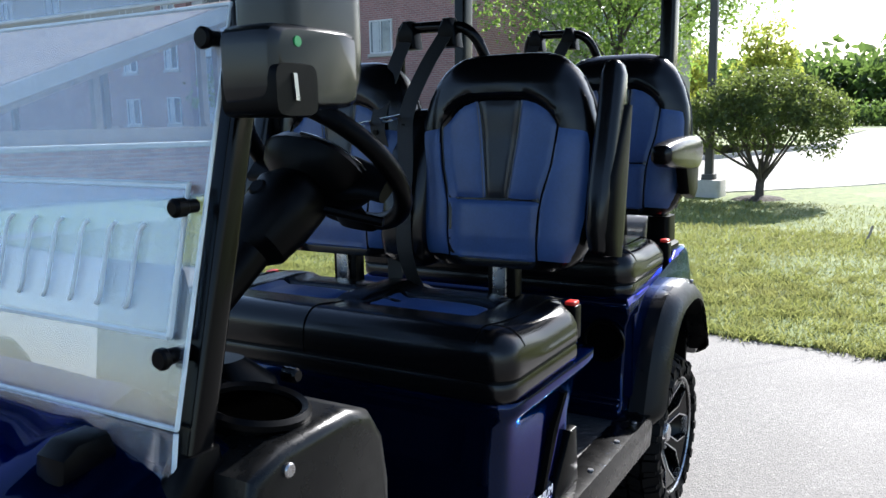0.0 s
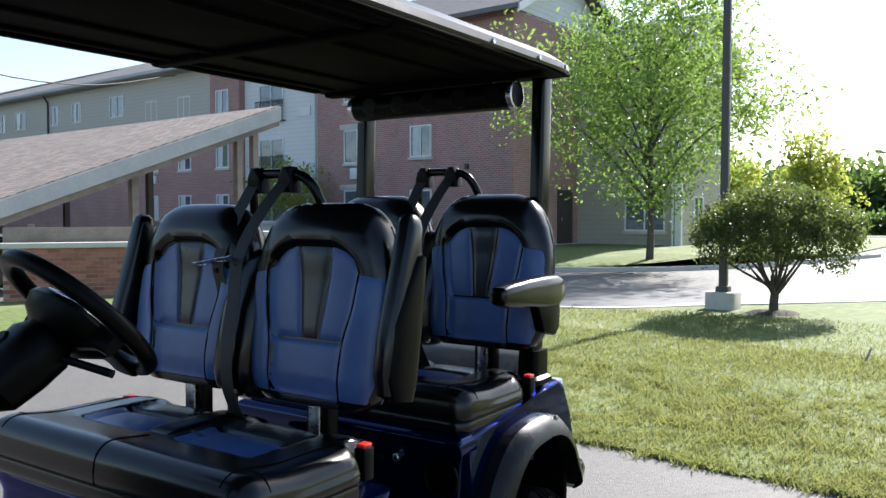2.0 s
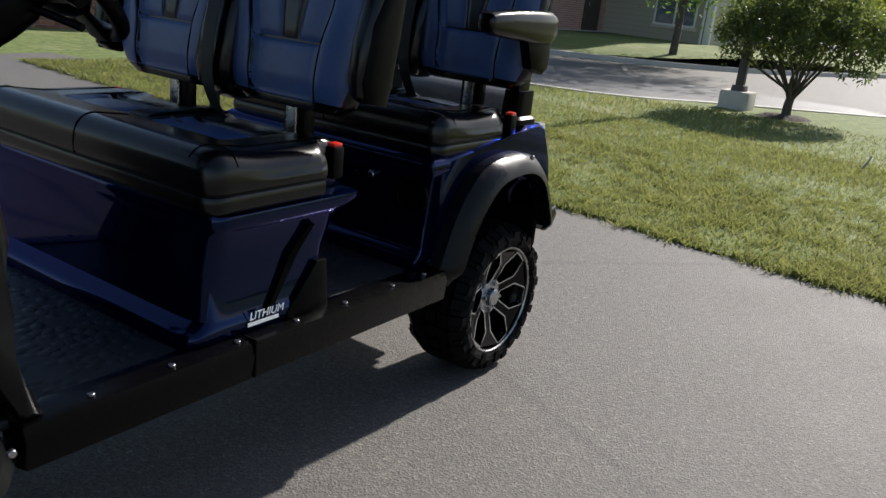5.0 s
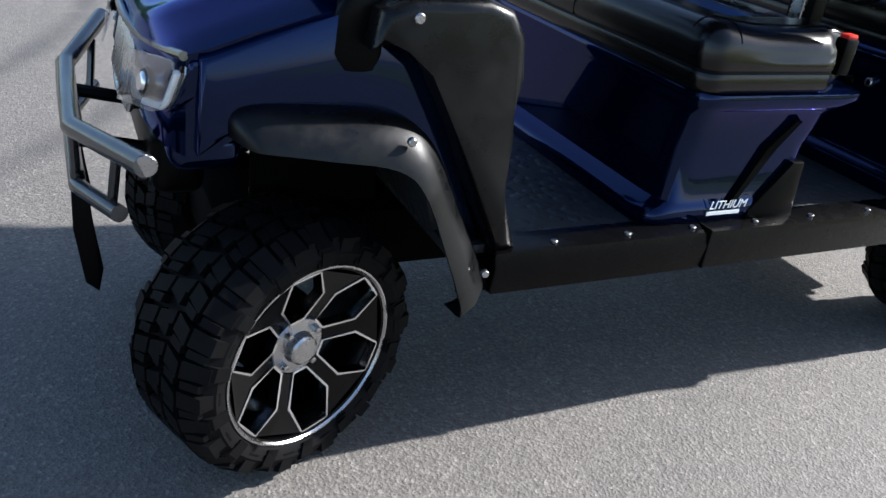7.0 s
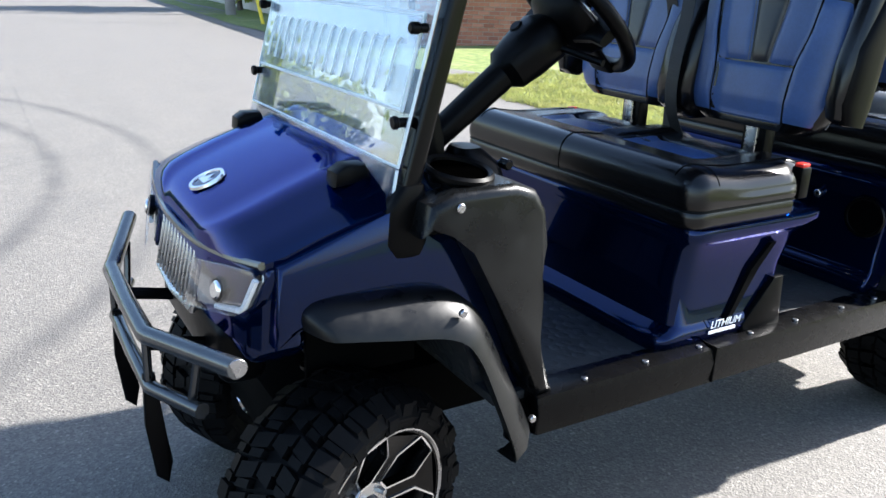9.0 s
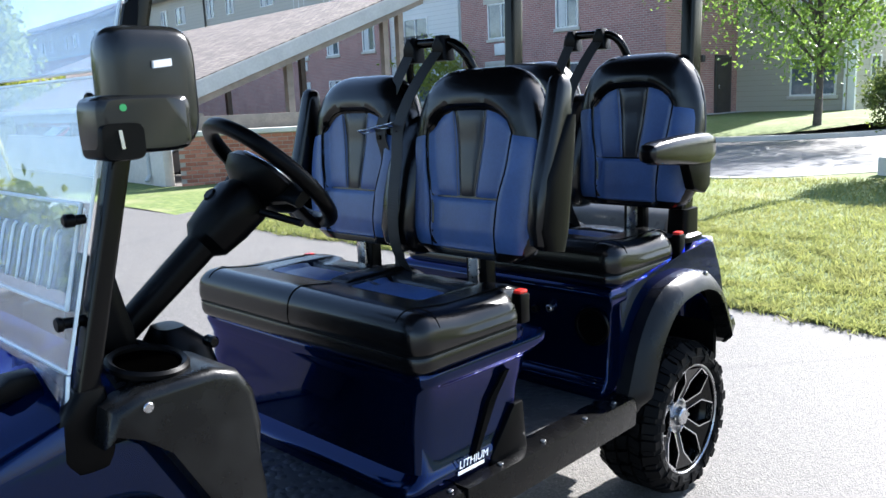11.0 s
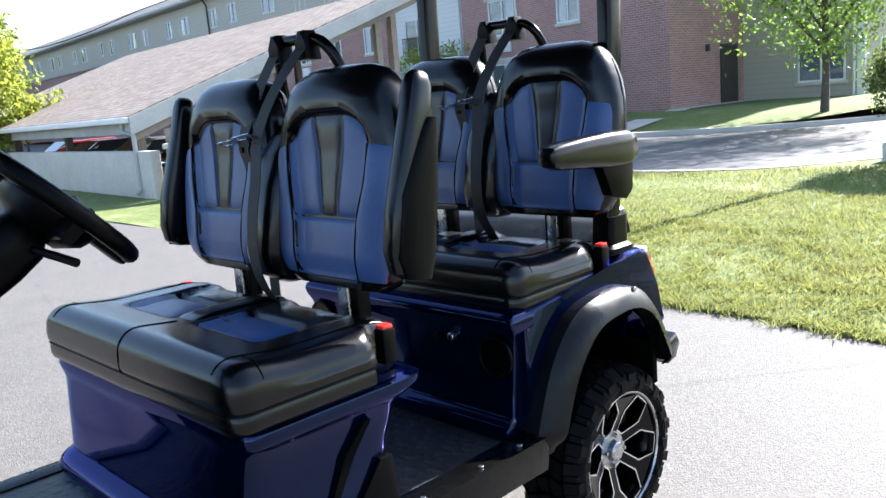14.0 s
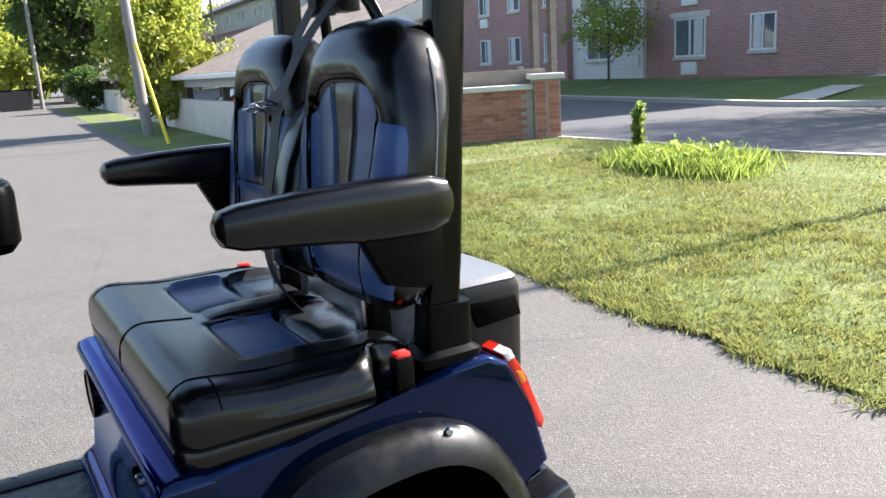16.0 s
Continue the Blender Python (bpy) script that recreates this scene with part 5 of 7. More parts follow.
# ---- windscreen, struts and roof ----
def strut_x(z):
    return 0.088 + 0.262 * (z - 0.99)
def bar_along(y, z0, z1, w=0.034, off=0.0):
    rings = []
    for z in (z0, (z0 + z1) / 2, z1):
        rings.append(superring(strut_x(z) + off, y, w / 2, w / 2, z, 16, 5))
    return loft(rings)
both("front_strut", lambda: bar_along(0.018, 0.93, 2.06, 0.040), GLOSS_BLACK, cart, "black roof strut")
both("strut_foot", lambda: loft([superring(0.083, 0.010, 0.030, 0.016, 0.862, 24, 3), superring(0.083, 0.010, 0.044, 0.021, 0.876, 24, 3.6), superring(0.080, 0.010, 0.050, 0.023, 0.905, 24, 5), superring(0.082, 0.010, 0.048, 0.023, 0.97, 24, 5), superring(0.090, 0.012, 0.034, 0.023, 1.005, 24, 4), superring(0.096, 0.014, 0.026, 0.022, 1.02, 24, 4)]), SATIN_BLACK, cart, "moulded strut foot")
def pane(z0, z1, name, y0=0.012, y1=2 * CY - 0.012, off=-0.034):
    poly = [(strut_x(z0) + off, z0), (strut_x(z1) + off, z1), (strut_x(z1) + off - 0.005, z1), (strut_x(z0) + off - 0.005, z0)]
    ob = part(name, prism(poly, 1, y0, y1), WINDSHIELD, cart, "clear folding acrylic windscreen")
    ob.visible_shadow = False
    edge = [(strut_x(z0) + off - 0.0025, y0, z0), (strut_x(z1) + off - 0.0025, y0, z1), (strut_x(z1) + off - 0.0025, y1, z1), (strut_x(z0) + off - 0.0025, y1, z0), (strut_x(z0) + off - 0.0025, y0, z0)]
    part("pane_edge", tube(edge, 0.0034, 6, False), EDGE, ob)
    return ob
pane(1.055, 1.562, "windscreen")
pane(1.574, 2.000, "windscreen")
low = part("windscreen", prism([(0.060, 0.995), (strut_x(1.05) - 0.034, 1.05), (strut_x(1.05) - 0.039, 1.05), (0.052, 0.995)], 1, 0.012, 2 * CY - 0.012), WINDSHIELD, cart, "clear acrylic lower strip")
low.visible_shadow = False
part("pane_edge", tube([(0.056, 0.012, 0.985), (strut_x(1.05) - 0.037, 0.012, 1.05)], 0.0036, 6, False), EDGE, low)
for z in (1.14, 1.52):
    for s in (0, 1):
        b = join(disc_cyl((strut_x(z) - 0.030, 0.030, z), 0.010, 0.05, "x", 12, 0.003), disc_cyl((strut_x(z) - 0.058, 0.030, z), 0.014, 0.012, "x", 12, 0.003))
        part("windscreen_clip", flip(b, CY) if s else b, PLASTIC, cart)
both("fold_bracket", lambda: prism([(strut_x(1.44) - 0.035, 1.44), (strut_x(1.50) - 0.050, 1.50), (strut_x(1.58) - 0.040, 1.56), (strut_x(1.66) - 0.030, 1.68), (strut_x(1.70) - 0.012, 1.70), (strut_x(1.56), 1.54), (strut_x(1.46), 1.45)], 1, -0.008, 0.004, 0.002), SATIN_BLACK, cart)
# sliding vent panel with upright slots
def vent_x(z, d=0.0):
    return strut_x(z) - 0.046 - d
vent = part("vent_panel", prism([(vent_x(1.162), 1.162), (vent_x(1.342), 1.342), (vent_x(1.342, 0.004), 1.342), (vent_x(1.162, 0.004), 1.162)], 1, 0.035, 2 * CY - 0.035), WINDSHIELD, cart, "sliding acrylic vent panel with upright slots")
vent.visible_shadow = False
part("panel_edge", tube([(vent_x(1.162), 0.035, 1.162), (vent_x(1.342), 0.035, 1.342), (vent_x(1.342), 2 * CY - 0.035, 1.342), (vent_x(1.162), 2 * CY - 0.035, 1.162), (vent_x(1.162), 0.035, 1.162)], 0.0045, 6, False), EDGE, vent)
for i in range(14):
    y = 0.105 + 0.0552 * i
    part("slot_lip", tube([(vent_x(1.190, 0.006), y + 0.010, 1.190), (vent_x(1.205, 0.008), y + 0.002, 1.205), (vent_x(1.278, 0.008), y, 1.278), (vent_x(1.294, 0.006), y - 0.008, 1.294)], 0.0030, 6), EDGE, vent)
both("vent_knob", lambda: join(disc_cyl((vent_x(1.318, 0.022), 0.024, 1.318), 0.012, 0.022, "x", 16, 0.004), disc_cyl((vent_x(1.318, 0.004), 0.024, 1.318), 0.009, 0.02, "x", 12, 0.002)), PLASTIC, cart)
# mirrors
def mirror(side):
    def fix(b):
        return flip(b, CY) if side else b
    def shell(cx, cz, hx, hz, prof, e=5.0):
        return loft([[(cx + q[0], y, cz + q[1]) for q in superring(0, 0, hx * k, hz * k, 0, 32, e)] for y, k in prof])
    h = part("mirror", fix(shell(0.222, 1.536, 0.080, 0.102, ((-0.044, 0.90), (-0.052, 0.97), (-0.074, 1.0), (-0.098, 0.985), (-0.113, 0.92), (-0.120, 0.82), (-0.122, 0.60)))), MIRROR_SHELL, cart, "folded grey side mirror with a white mark")
    part("mirror_glass", fix(shell(0.222, 1.536, 0.068, 0.088, ((-0.0425, 1.0), (-0.0405, 1.0)))), CHROME, h)
    part("mirror_cover", fix(shell(0.193, 1.478, 0.084, 0.048, ((-0.050, 0.92), (-0.058, 1.0), (-0.108, 1.0), (-0.122, 0.96), (-0.129, 0.84)), 6.0)), MIRROR_SHELL, h)
    part("hinge_cover", fix(shell(0.150, 1.452, 0.038, 0.031, ((-0.05, 0.96), (-0.124, 1.0), (-0.131, 0.92)), 5.0)), PLASTIC, h)
    part("hinge_trim", fix(prism([(0.144, 1.440), (0.150, 1.440), (0.147, 1.470), (0.141, 1.470)], 1, -0.1335, -0.125)), STEEL, h)
    part("mirror_mark", fix(prism([(0.214, 1.566), (0.246, 1.570), (0.246, 1.582), (0.214, 1.578)], 1, -0.1285, -0.118)), WHITE_MARK, h)
    part("mirror_dot", fix(disc_cyl((0.154, -0.128, 1.505), 0.006, 0.006, "y", 10)), GREEN_DOT, h)
    part("mirror_arm", fix(tube([(strut_x(1.50), 0.012, 1.50), (strut_x(1.50) - 0.01, -0.03, 1.50), (0.19, -0.07, 1.49)], 0.016, 10)), SATIN_BLACK, h)
    part("mirror_clamp", fix(rbox((strut_x(1.5) - 0.035, -0.014, 1.44), (strut_x(1.5) + 0.028, 0.004, 1.56), 0.008)), SATIN_BLACK, h)
mirror(0)
mirror(1)
# rear struts
def rear_strut():
    rings = []
    for z, x in ((0.98, 2.315), (1.15, 2.335), (1.64, 2.372), (2.06, 2.385)):
        rings.append(superring(x, 0.050, 0.036, 0.026, z, 16, 6))
    return loft(rings)
both("rear_strut", rear_strut, GLOSS_BLACK, cart, "black square roof strut")
both("strut_socket", lambda: loft([superring(2.318, 0.05, 0.075, 0.055, 0.935, 20, 6), superring(2.318, 0.05, 0.075, 0.055, 0.955, 20, 6), superring(2.325, 0.05, 0.052, 0.042, 0.965, 20, 6), superring(2.33, 0.05, 0.050, 0.040, 1.055, 20, 6)]), PLASTIC, cart, "moulded socket at the strut foot")
# roof: shallow tray with rolled rim and ribs below
RX0, RX1, RY0, RY1 = -0.06, 2.435, -0.085, 2 * CY + 0.085
rcx, rcy, rhx, rhy = (RX0 + RX1) / 2, (RY0 + RY1) / 2, (RX1 - RX0) / 2, (RY1 - RY0) / 2
roof = loft([superring(rcx, rcy, rhx - 0.03, rhy - 0.03, 2.060, 72, 16), superring(rcx, rcy, rhx - 0.006, rhy - 0.006, 2.050, 72, 16), superring(rcx, rcy, rhx, rhy, 2.058, 72, 16), superring(rcx, rcy, rhx - 0.004, rhy - 0.004, 2.080, 72, 16), superring(rcx, rcy, rhx - 0.04, rhy - 0.04, 2.108, 72, 14), superring(rcx, rcy, rhx - 0.14, rhy - 0.12, 2.128, 72, 10), superring(rcx, rcy, rhx - 0.5, rhy - 0.30, 2.138, 72, 6)])
rf = part("roof", roof, ROOF_SHELL, cart, "glossy black moulded roof")
part("roof_lining", rbox((RX0 + 0.03, RY0 + 0.03, 2.047), (RX1 - 0.03, RY1 - 0.03, 2.062), 0.004), ROOF_BLACK, rf, "matt black underside")
for y in (RY0 + 0.07, RY0 + 0.15, CY - 0.2, CY + 0.2, RY1 - 0.15, RY1 - 0.07):
    part("roof_rib", rbox((RX0 + 0.10, y - 0.018, 2.036), (RX1 - 0.28, y + 0.018, 2.064), 0.010, 3), ROOF_BLACK, rf)
for x in (0.36, 1.40, RX1 - 0.20):
    part("roof_rib", rbox((x - 0.03, RY0 + 0.05, 2.028), (x + 0.03, RY1 - 0.05, 2.064), 0.012, 3), ROOF_BLACK, rf)
for x in (0.6, 1.2, 1.8, 2.1, 2.3):
    for s in (0, 1):
        b = disc_cyl((x, RY0 - 0.001, 2.064), 0.008, 0.008, "y", 10)
        part("roof_bolt", flip(b, CY) if s else b, STEEL, rf)
# sound bar
sb = part("sound_bar", move(lathe([(0.0, 0.075), (0.040, 0.075), (0.050, 0.085), (0.050, 0.80), (0.040, 0.81), (0.0, 0.81)], 28), Matrix.Translation((2.255, 0.01, 1.975))), PLASTIC, cart, "black cylindrical sound bar under the roof")
for s in (0.082, 0.812):
    part("end_ring", move(lathe([(0.044, s - 0.012), (0.052, s - 0.010), (0.052, s + 0.010), (0.044, s + 0.012)], 28, ring=True), Matrix.Translation((2.255, 0.01, 1.975))), STEEL, sb)
for i in range(5):
    y = 0.16 + i * 0.14
    part("speaker_cone", move(disc_cyl((0, 0, -0.045), 0.036, 0.012, "x", 20, 0.003), Matrix.Translation((2.255 - 0.045, y, 1.975 + 0.045))), SATIN_BLACK, sb)
for y in (0.2, 0.7):
    part("mount", rbox((2.235, y - 0.015, 2.01), (2.275, y + 0.015, 2.05), 0.003), SATIN_BLACK, sb)

# ---- ground, lawns and road ----
def sheet(poly, z, name, material, label, category, cuts=0, m=None):
    bm = bmesh.new()
    f = bm.faces.new([bm.verts.new((x, y, z(x, y) if callable(z) else z)) for x, y in poly])
    bmesh.ops.triangulate(bm, faces=[f])
    for _ in range(cuts):
        bmesh.ops.subdivide_edges(bm, edges=bm.edges[:], cuts=1, use_grid_fill=True)
    if callable(z):
        for v in bm.verts:
            v.co.z = z(v.co.x, v.co.y)
    for f in bm.faces:
        if f.normal.z < 0:
            f.normal_flip()
    return solid(name, bm, material, label, category, "structure")


bm = bmesh.new()
bm.faces.new([bm.verts.new(p) for p in ((-900, -900, 0), (900, -900, 0), (900, 900, 0), (-900, 900, 0))])
solid("ground", bm, ASPHALT, "pale worn asphalt lane and car park", "ground", "structure")


def wob(y, a, s):
    return a * noise.noise((y * s, 3.1, 0.7)) + 0.35 * a * noise.noise((y * s * 5, 9.1, 0.2))


LAWN_EDGE = [(4.55 + wob(y, 0.12, 0.6) + 0.05 * noise.noise((y * 4.1, 1.7, 0.3)) + 0.03 * noise.noise((y * 11.0, 5.7, 0.3)) - (0.035 * max(0, y - 3)) * (1 if y < 20 else 0) - (0.6 if y >= 20 else 0), y) for y in [-40 + i * 0.5 for i in range(0, 68)] + [-6 + i * 0.1 for i in range(130)] + [7 + 1.5 * i for i in range(36)]]
ROAD_EDGE = [(5.9, 61), (5.9, 13.7), (6.2, 13.4), (9.0, 12.2), (10.35, 11.5), (10.59, 9.6), (10.68, 7.7), (10.90, 6.3), (11.28, 5.0), (11.9, 4.2), (13.1, 3.35), (14.3, 2.3), (16.0, 1.0), (19, -0.2), (26, -2.2), (40, -6), (60, -12), (60, -40)]


def lawn_z(x, y):
    return 0.008 + 0.055 * smooth01((x - 4.6) / 3.0) + 0.03 * noise.noise((x * 0.5, y * 0.5, 0))


lawn_poly = LAWN_EDGE + [p for p in ROAD_EDGE]
sheet(lawn_poly, lawn_z, "lawn", LAWN, "sunlit mown lawn with yellowed patches", "lawn", 3)
# kerb line of the road
def kerb(pts, name, w=0.15, h=0.06, base=0.0):
    path = [Vector((x, y, 0)) for x, y in pts]
    rings = []
    for i, p in enumerate(path):
        d = (path[min(i + 1, len(path) - 1)] - path[max(i - 1, 0)]).normalized()
        s = Vector((-d.y, d.x, 0))
        rings.append([p - s * w / 2 + Vector((0, 0, base - 0.02)), p - s * w / 2 + Vector((0, 0, base + h)), p + s * w / 2 + Vector((0, 0, base + h)), p + s * w / 2 + Vector((0, 0, base - 0.02))])
    solid(name, loft(rings), CONCRETE, "pale concrete kerb along the road", "kerb", "structure")


kerb([p for p in spline([(x, y, 0) for x, y in ROAD_EDGE[4:14]], 5) and [(v.x, v.y) for v in spline([(x, y, 0) for x, y in ROAD_EDGE[4:14]], 5)]], "kerb_near", 0.14, 0.075)
FAR = [(19.6, 62), (19.3, 30), (18.9, 21), (18.3, 14.2), (18.35, 12.4), (18.84, 10.96), (19.74, 9.42), (21.67, 7.54), (25.5, 6.0), (34, 4.4)]
far_s = [(v.x, v.y) for v in spline([(x, y, 0) for x, y in FAR], 6)]
kerb(far_s, "kerb_far", 0.30, 0.13)
def lawn2_z(x, y):
    return 0.12 + 0.28 * smooth01((x - 19) / 5.0)
sheet(far_s + [(36, 9.5), (30.2, 10.7), (30.2, 15.0), (25.1, 15.0), (25.1, 62)], lawn2_z, "lawn_building", LAWN, "shaded strip of lawn before the building", "lawn", 3)
sheet([(10.45, 11.5), (10.66, 9.6), (10.75, 7.7), (10.97, 6.3), (11.36, 5.05), (11.97, 4.26), (13.16, 3.42), (14.36, 2.38), (16.05, 1.05), (17, 2.2), (16.2, 5.5), (18.6, 8.5), (18.1, 12.5), (18.6, 30), (13, 30), (10.5, 12.4)], 0.006, "road", ROAD, "dark smooth asphalt drive", "road")
# footpath from the kerb to the door
sheet([(18.7, 13.4), (18.65, 12.2), (25.0, 14.2), (28.6, 14.2), (29.9, 14.0), (29.9, 15.0), (25.0, 15.0)], lambda x, y: lawn2_z(x, y) + 0.03, "pavement", CONCRETE, "pale concrete footpath", "pavement")

# ---- apartment building ----
bld = thing("apartment_building", "three-storey brick apartment building with cream and white siding", "building")
BX = 25.0


def wall(a, b, material, label=""):
    return part("wall", rbox(a, b), material, bld, label)


def window(x, y, z0, z1, w, facing="x", sill=True, header=False, ac=False, split=True, curtain=0.5):
    """A double window in a wall that looks towards -x (or -y)."""
    h = z1 - z0
    M = Matrix.Translation((x, y, z0)) if facing == "x" else Matrix.Translation((x, y, z0)) @ pose(0, 0, 0, 0, 0, 90)
    fr = join(rbox((-0.05, -w / 2, 0), (0.03, -w / 2 + 0.06, h)), rbox((-0.05, w / 2 - 0.06, 0), (0.03, w / 2, h)), rbox((-0.05, -w / 2 + 0.06, h - 0.06), (0.03, w / 2 - 0.06, h)), rbox((-0.05, -w / 2 + 0.06, 0), (0.03, w / 2 - 0.06, 0.06)))
    if split:
        fr = join(fr, rbox((-0.055, -0.03, 0.06), (0.028, 0.03, h - 0.06)))
    o = part("window", fr, TRIM_WHITE, bld, "white-framed window", m=M)
    for s in (-1, 1):
        part("pane", rbox((-0.012, s * (w / 4 - 0.008) - w / 4 + 0.035, 0.055), (-0.004, s * (w / 4 - 0.008) + w / 4 - 0.035, h - 0.055)), WINDOW_GLASS, o)
    if curtain:
        for s in (-1, 1):
            if (s > 0) != (curtain > 0.6):
                part("curtain", rbox((-0.0165, s * w / 4 - w / 8 - 0.05, 0.07), (-0.0135, s * w / 4 + w / 8, h - 0.07)), CURTAIN, o)
    if sill:
        part("sill", rbox((-0.09, -w / 2 - 0.08, -0.13), (0.0, w / 2 + 0.08, 0.0), 0.01), STONE_CAP, o)
    if header:
        part("lintel", rbox((-0.07, -w / 2 - 0.22, h), (0.0, w / 2 + 0.22, h + 0.24), 0.01), STONE_CAP, o)
    if ac:
        part("air_conditioner", rbox((-0.10, -0.40, -0.68), (0.0, 0.40, -0.20), 0.01), TRIM_WHITE, o, "pale wall air conditioner grille")
    return o


# brick block
wall((BX, 15.0, 0.2), (33, 25.4, 9.2), BRICK, "red-brown brick wall")
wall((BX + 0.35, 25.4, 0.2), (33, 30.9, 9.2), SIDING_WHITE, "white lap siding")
wall((BX, 30.9, 0.2), (33, 33.2, 9.2), BRICK, "red-brown brick wall")
wall((BX + 0.15, 33.2, 0.2), (33, 110, 6.55), BRICK, "red-brown brick wall")
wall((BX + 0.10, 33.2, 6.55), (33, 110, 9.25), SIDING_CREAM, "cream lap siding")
part("band", rbox((BX + 0.02, 33.2, 6.45), (BX + 0.1, 110, 6.6)), TRIM_GREY, bld)
wall((30.0, 10.6, 0.1), (35.8, 15.0, 7.9), SIDING_BEIGE, "beige lap siding")
for k, (z0, z1) in enumerate(((1.33, 2.60), (3.92, 5.20), (6.55, 7.80))):
    window(BX, 19.4, z0, z1, 1.12, curtain=0.4)
    window(BX, 22.9, z0 - 0.12, z1 + 0.05, 1.62, header=True, ac=True, curtain=0.8)
    window(BX, 32.2, z0, z1, 1.0, curtain=0.4)
    window(BX + 0.35, 28.9, z0 - (0.5 if k else 0.1), z1, 1.75, sill=(k == 0), curtain=0)
    window(BX + 0.15, 35.6, z0, z1, 1.1, curtain=0.4)
    window(BX + 0.15, 38.6, z0, z1, 1.1, ac=(k == 1), curtain=0.8)
    if k:
        rail = part("balcony", join(rbox((BX + 0.16, 27.9, z0 - 0.55), (BX + 0.35, 29.9, z0 - 0.50)), rbox((BX + 0.16, 27.9, z0 + 0.42), (BX + 0.19, 29.9, z0 + 0.46))), METAL_DARK, bld, "dark metal balcony rail")
        for j in range(21):
            part("baluster", rbox((BX + 0.165, 27.9 + j * 0.099, z0 - 0.5), (BX + 0.185, 27.92 + j * 0.099, z0 + 0.42)), METAL_DARK, rail)
    part("vent", rbox((BX + 0.30, 26.2, z0 - 0.45), (BX + 0.35, 27.0, z0 + 0.02), 0.01), TRIM_WHITE, bld)
for i in range(17):
    y = 42 + i * 3.6 + (0.9 if i % 2 else 0)
    window(BX + 0.10, y, 7.15, 8.35, 1.05 if i % 3 else 1.5, sill=False, curtain=0.8 if i % 2 else 0.4)
    window(BX + 0.15, y, 3.92, 5.2, 1.05, curtain=0.4)
part("downpipe", tube([(BX - 0.05, 25.45, 0.3), (BX - 0.05, 25.45, 9.2)], 0.05, 8, False), TRIM_GREY, bld)
part("downpipe", tube([(BX, 49.9, 6.6), (BX, 49.9, 8.6), (BX - 0.3, 49.9, 9.1)], 0.06, 8, False), METAL_DARK, bld)
part("wall_lamp", rbox((BX - 0.12, 17.0, 3.35), (BX, 17.16, 3.55), 0.02), METAL_DARK, bld)
part("wall_lamp", rbox((27.3, 14.88, 2.35), (27.46, 15.0, 2.6), 0.02), METAL_DARK, bld)
# side door, set in the return wall
dr = part("door", rbox((28.4, 14.93, 0.4), (29.4, 14.995, 2.5), 0.01), TIMBER_DARK, bld, "dark brown entrance door")
part("door_handle", rbox((28.5, 14.89, 1.35), (28.54, 14.93, 1.5), 0.005), STEEL, dr)
part("door_frame", join(rbox((28.3, 14.95, 0.4), (28.4, 15.0, 2.6)), rbox((29.4, 14.95, 0.4), (29.5, 15.0, 2.6)), rbox((28.4, 14.95, 2.5), (29.4, 15.0, 2.6))), METAL_DARK, dr)
window(30.0, 12.0, 0.95, 2.35, 1.7, curtain=0, sill=True)
window(32.0, 10.6, 0.95, 2.35, 1.0, "y", curtain=0, sill=True)
window(30.0, 12.0, 4.2, 5.5, 1.5, curtain=0.4)
window(32.0, 10.6, 4.2, 5.5, 1.0, "y", curtain=0.4)
window(34.2, 10.6, 4.2, 5.5, 1.0, "y", curtain=0.4)
part("corner_board", rbox((29.96, 10.5, 0.1), (30.1, 10.75, 8.2)), TRIM_WHITE, bld)
part("gutter_pipe", tube([(29.95, 10.85, 0.3), (29.95, 10.85, 8.0)], 0.05, 8, False), TRIM_WHITE, bld)
# roofs
def slab(p, t=0.18):
    bm = bmesh.new()
    top = [bm.verts.new(q) for q in p]
    low = [bm.verts.new((q[0], q[1], q[2] - t)) for q in p]
    bm.faces.new(top)
    bm.faces.new(low[::-1])
    for i in range(len(p)):
        j = (i + 1) % len(p)
        bm.faces.new((top[i], low[i], low[j], top[j]))
    return bm


part("roof", join(slab([(BX - 0.6, 26, 9.25), (29, 26, 11.2), (29, 112, 11.2), (BX - 0.6, 112, 9.25)]), slab([(29, 26, 11.2), (33.6, 26, 9.25), (33.6, 112, 9.25), (29, 112, 11.2)])), SHINGLE_GREY, bld, "grey shingle roof")
part("gutter", rbox((BX - 0.72, 26, 9.05), (BX - 0.58, 112, 9.2), 0.02), TRIM_GREY, bld)
part("soffit", rbox((BX - 0.58, 26, 9.02), (BX + 0.2, 112, 9.06)), TRIM_GREY, bld)
part("roof", join(slab([(BX - 0.6, 14.4, 9.2), (29, 14.4, 11.6), (29, 26, 11.6), (BX - 0.6, 26, 9.2)]), slab([(29, 14.4, 11.6), (33.6, 14.4, 9.2), (33.6, 26, 9.2), (29, 26, 11.6)])), SHINGLE_GREY, bld, "grey shingle roof")
part("gable", prism([(BX, 9.1), (29, 11.45), (33, 9.1)], 1, 15.0, 15.2), SIDING_WHITE, bld, "white siding gable")
part("bargeboard", join(slab([(BX - 0.6, 14.35, 9.15), (29, 14.35, 11.55), (29, 14.42, 11.55), (BX - 0.6, 14.42, 9.15)], 0.28), slab([(29, 14.35, 11.55), (33.6, 14.35, 9.15), (33.6, 14.42, 9.15), (29, 14.42, 11.55)], 0.28)), TRIM_WHITE, bld)
part("gable", prism([(30.0, 7.9), (32.9, 9.7), (35.8, 7.9)], 1, 10.62, 10.8), SIDING_WHITE, bld, "white siding gable")
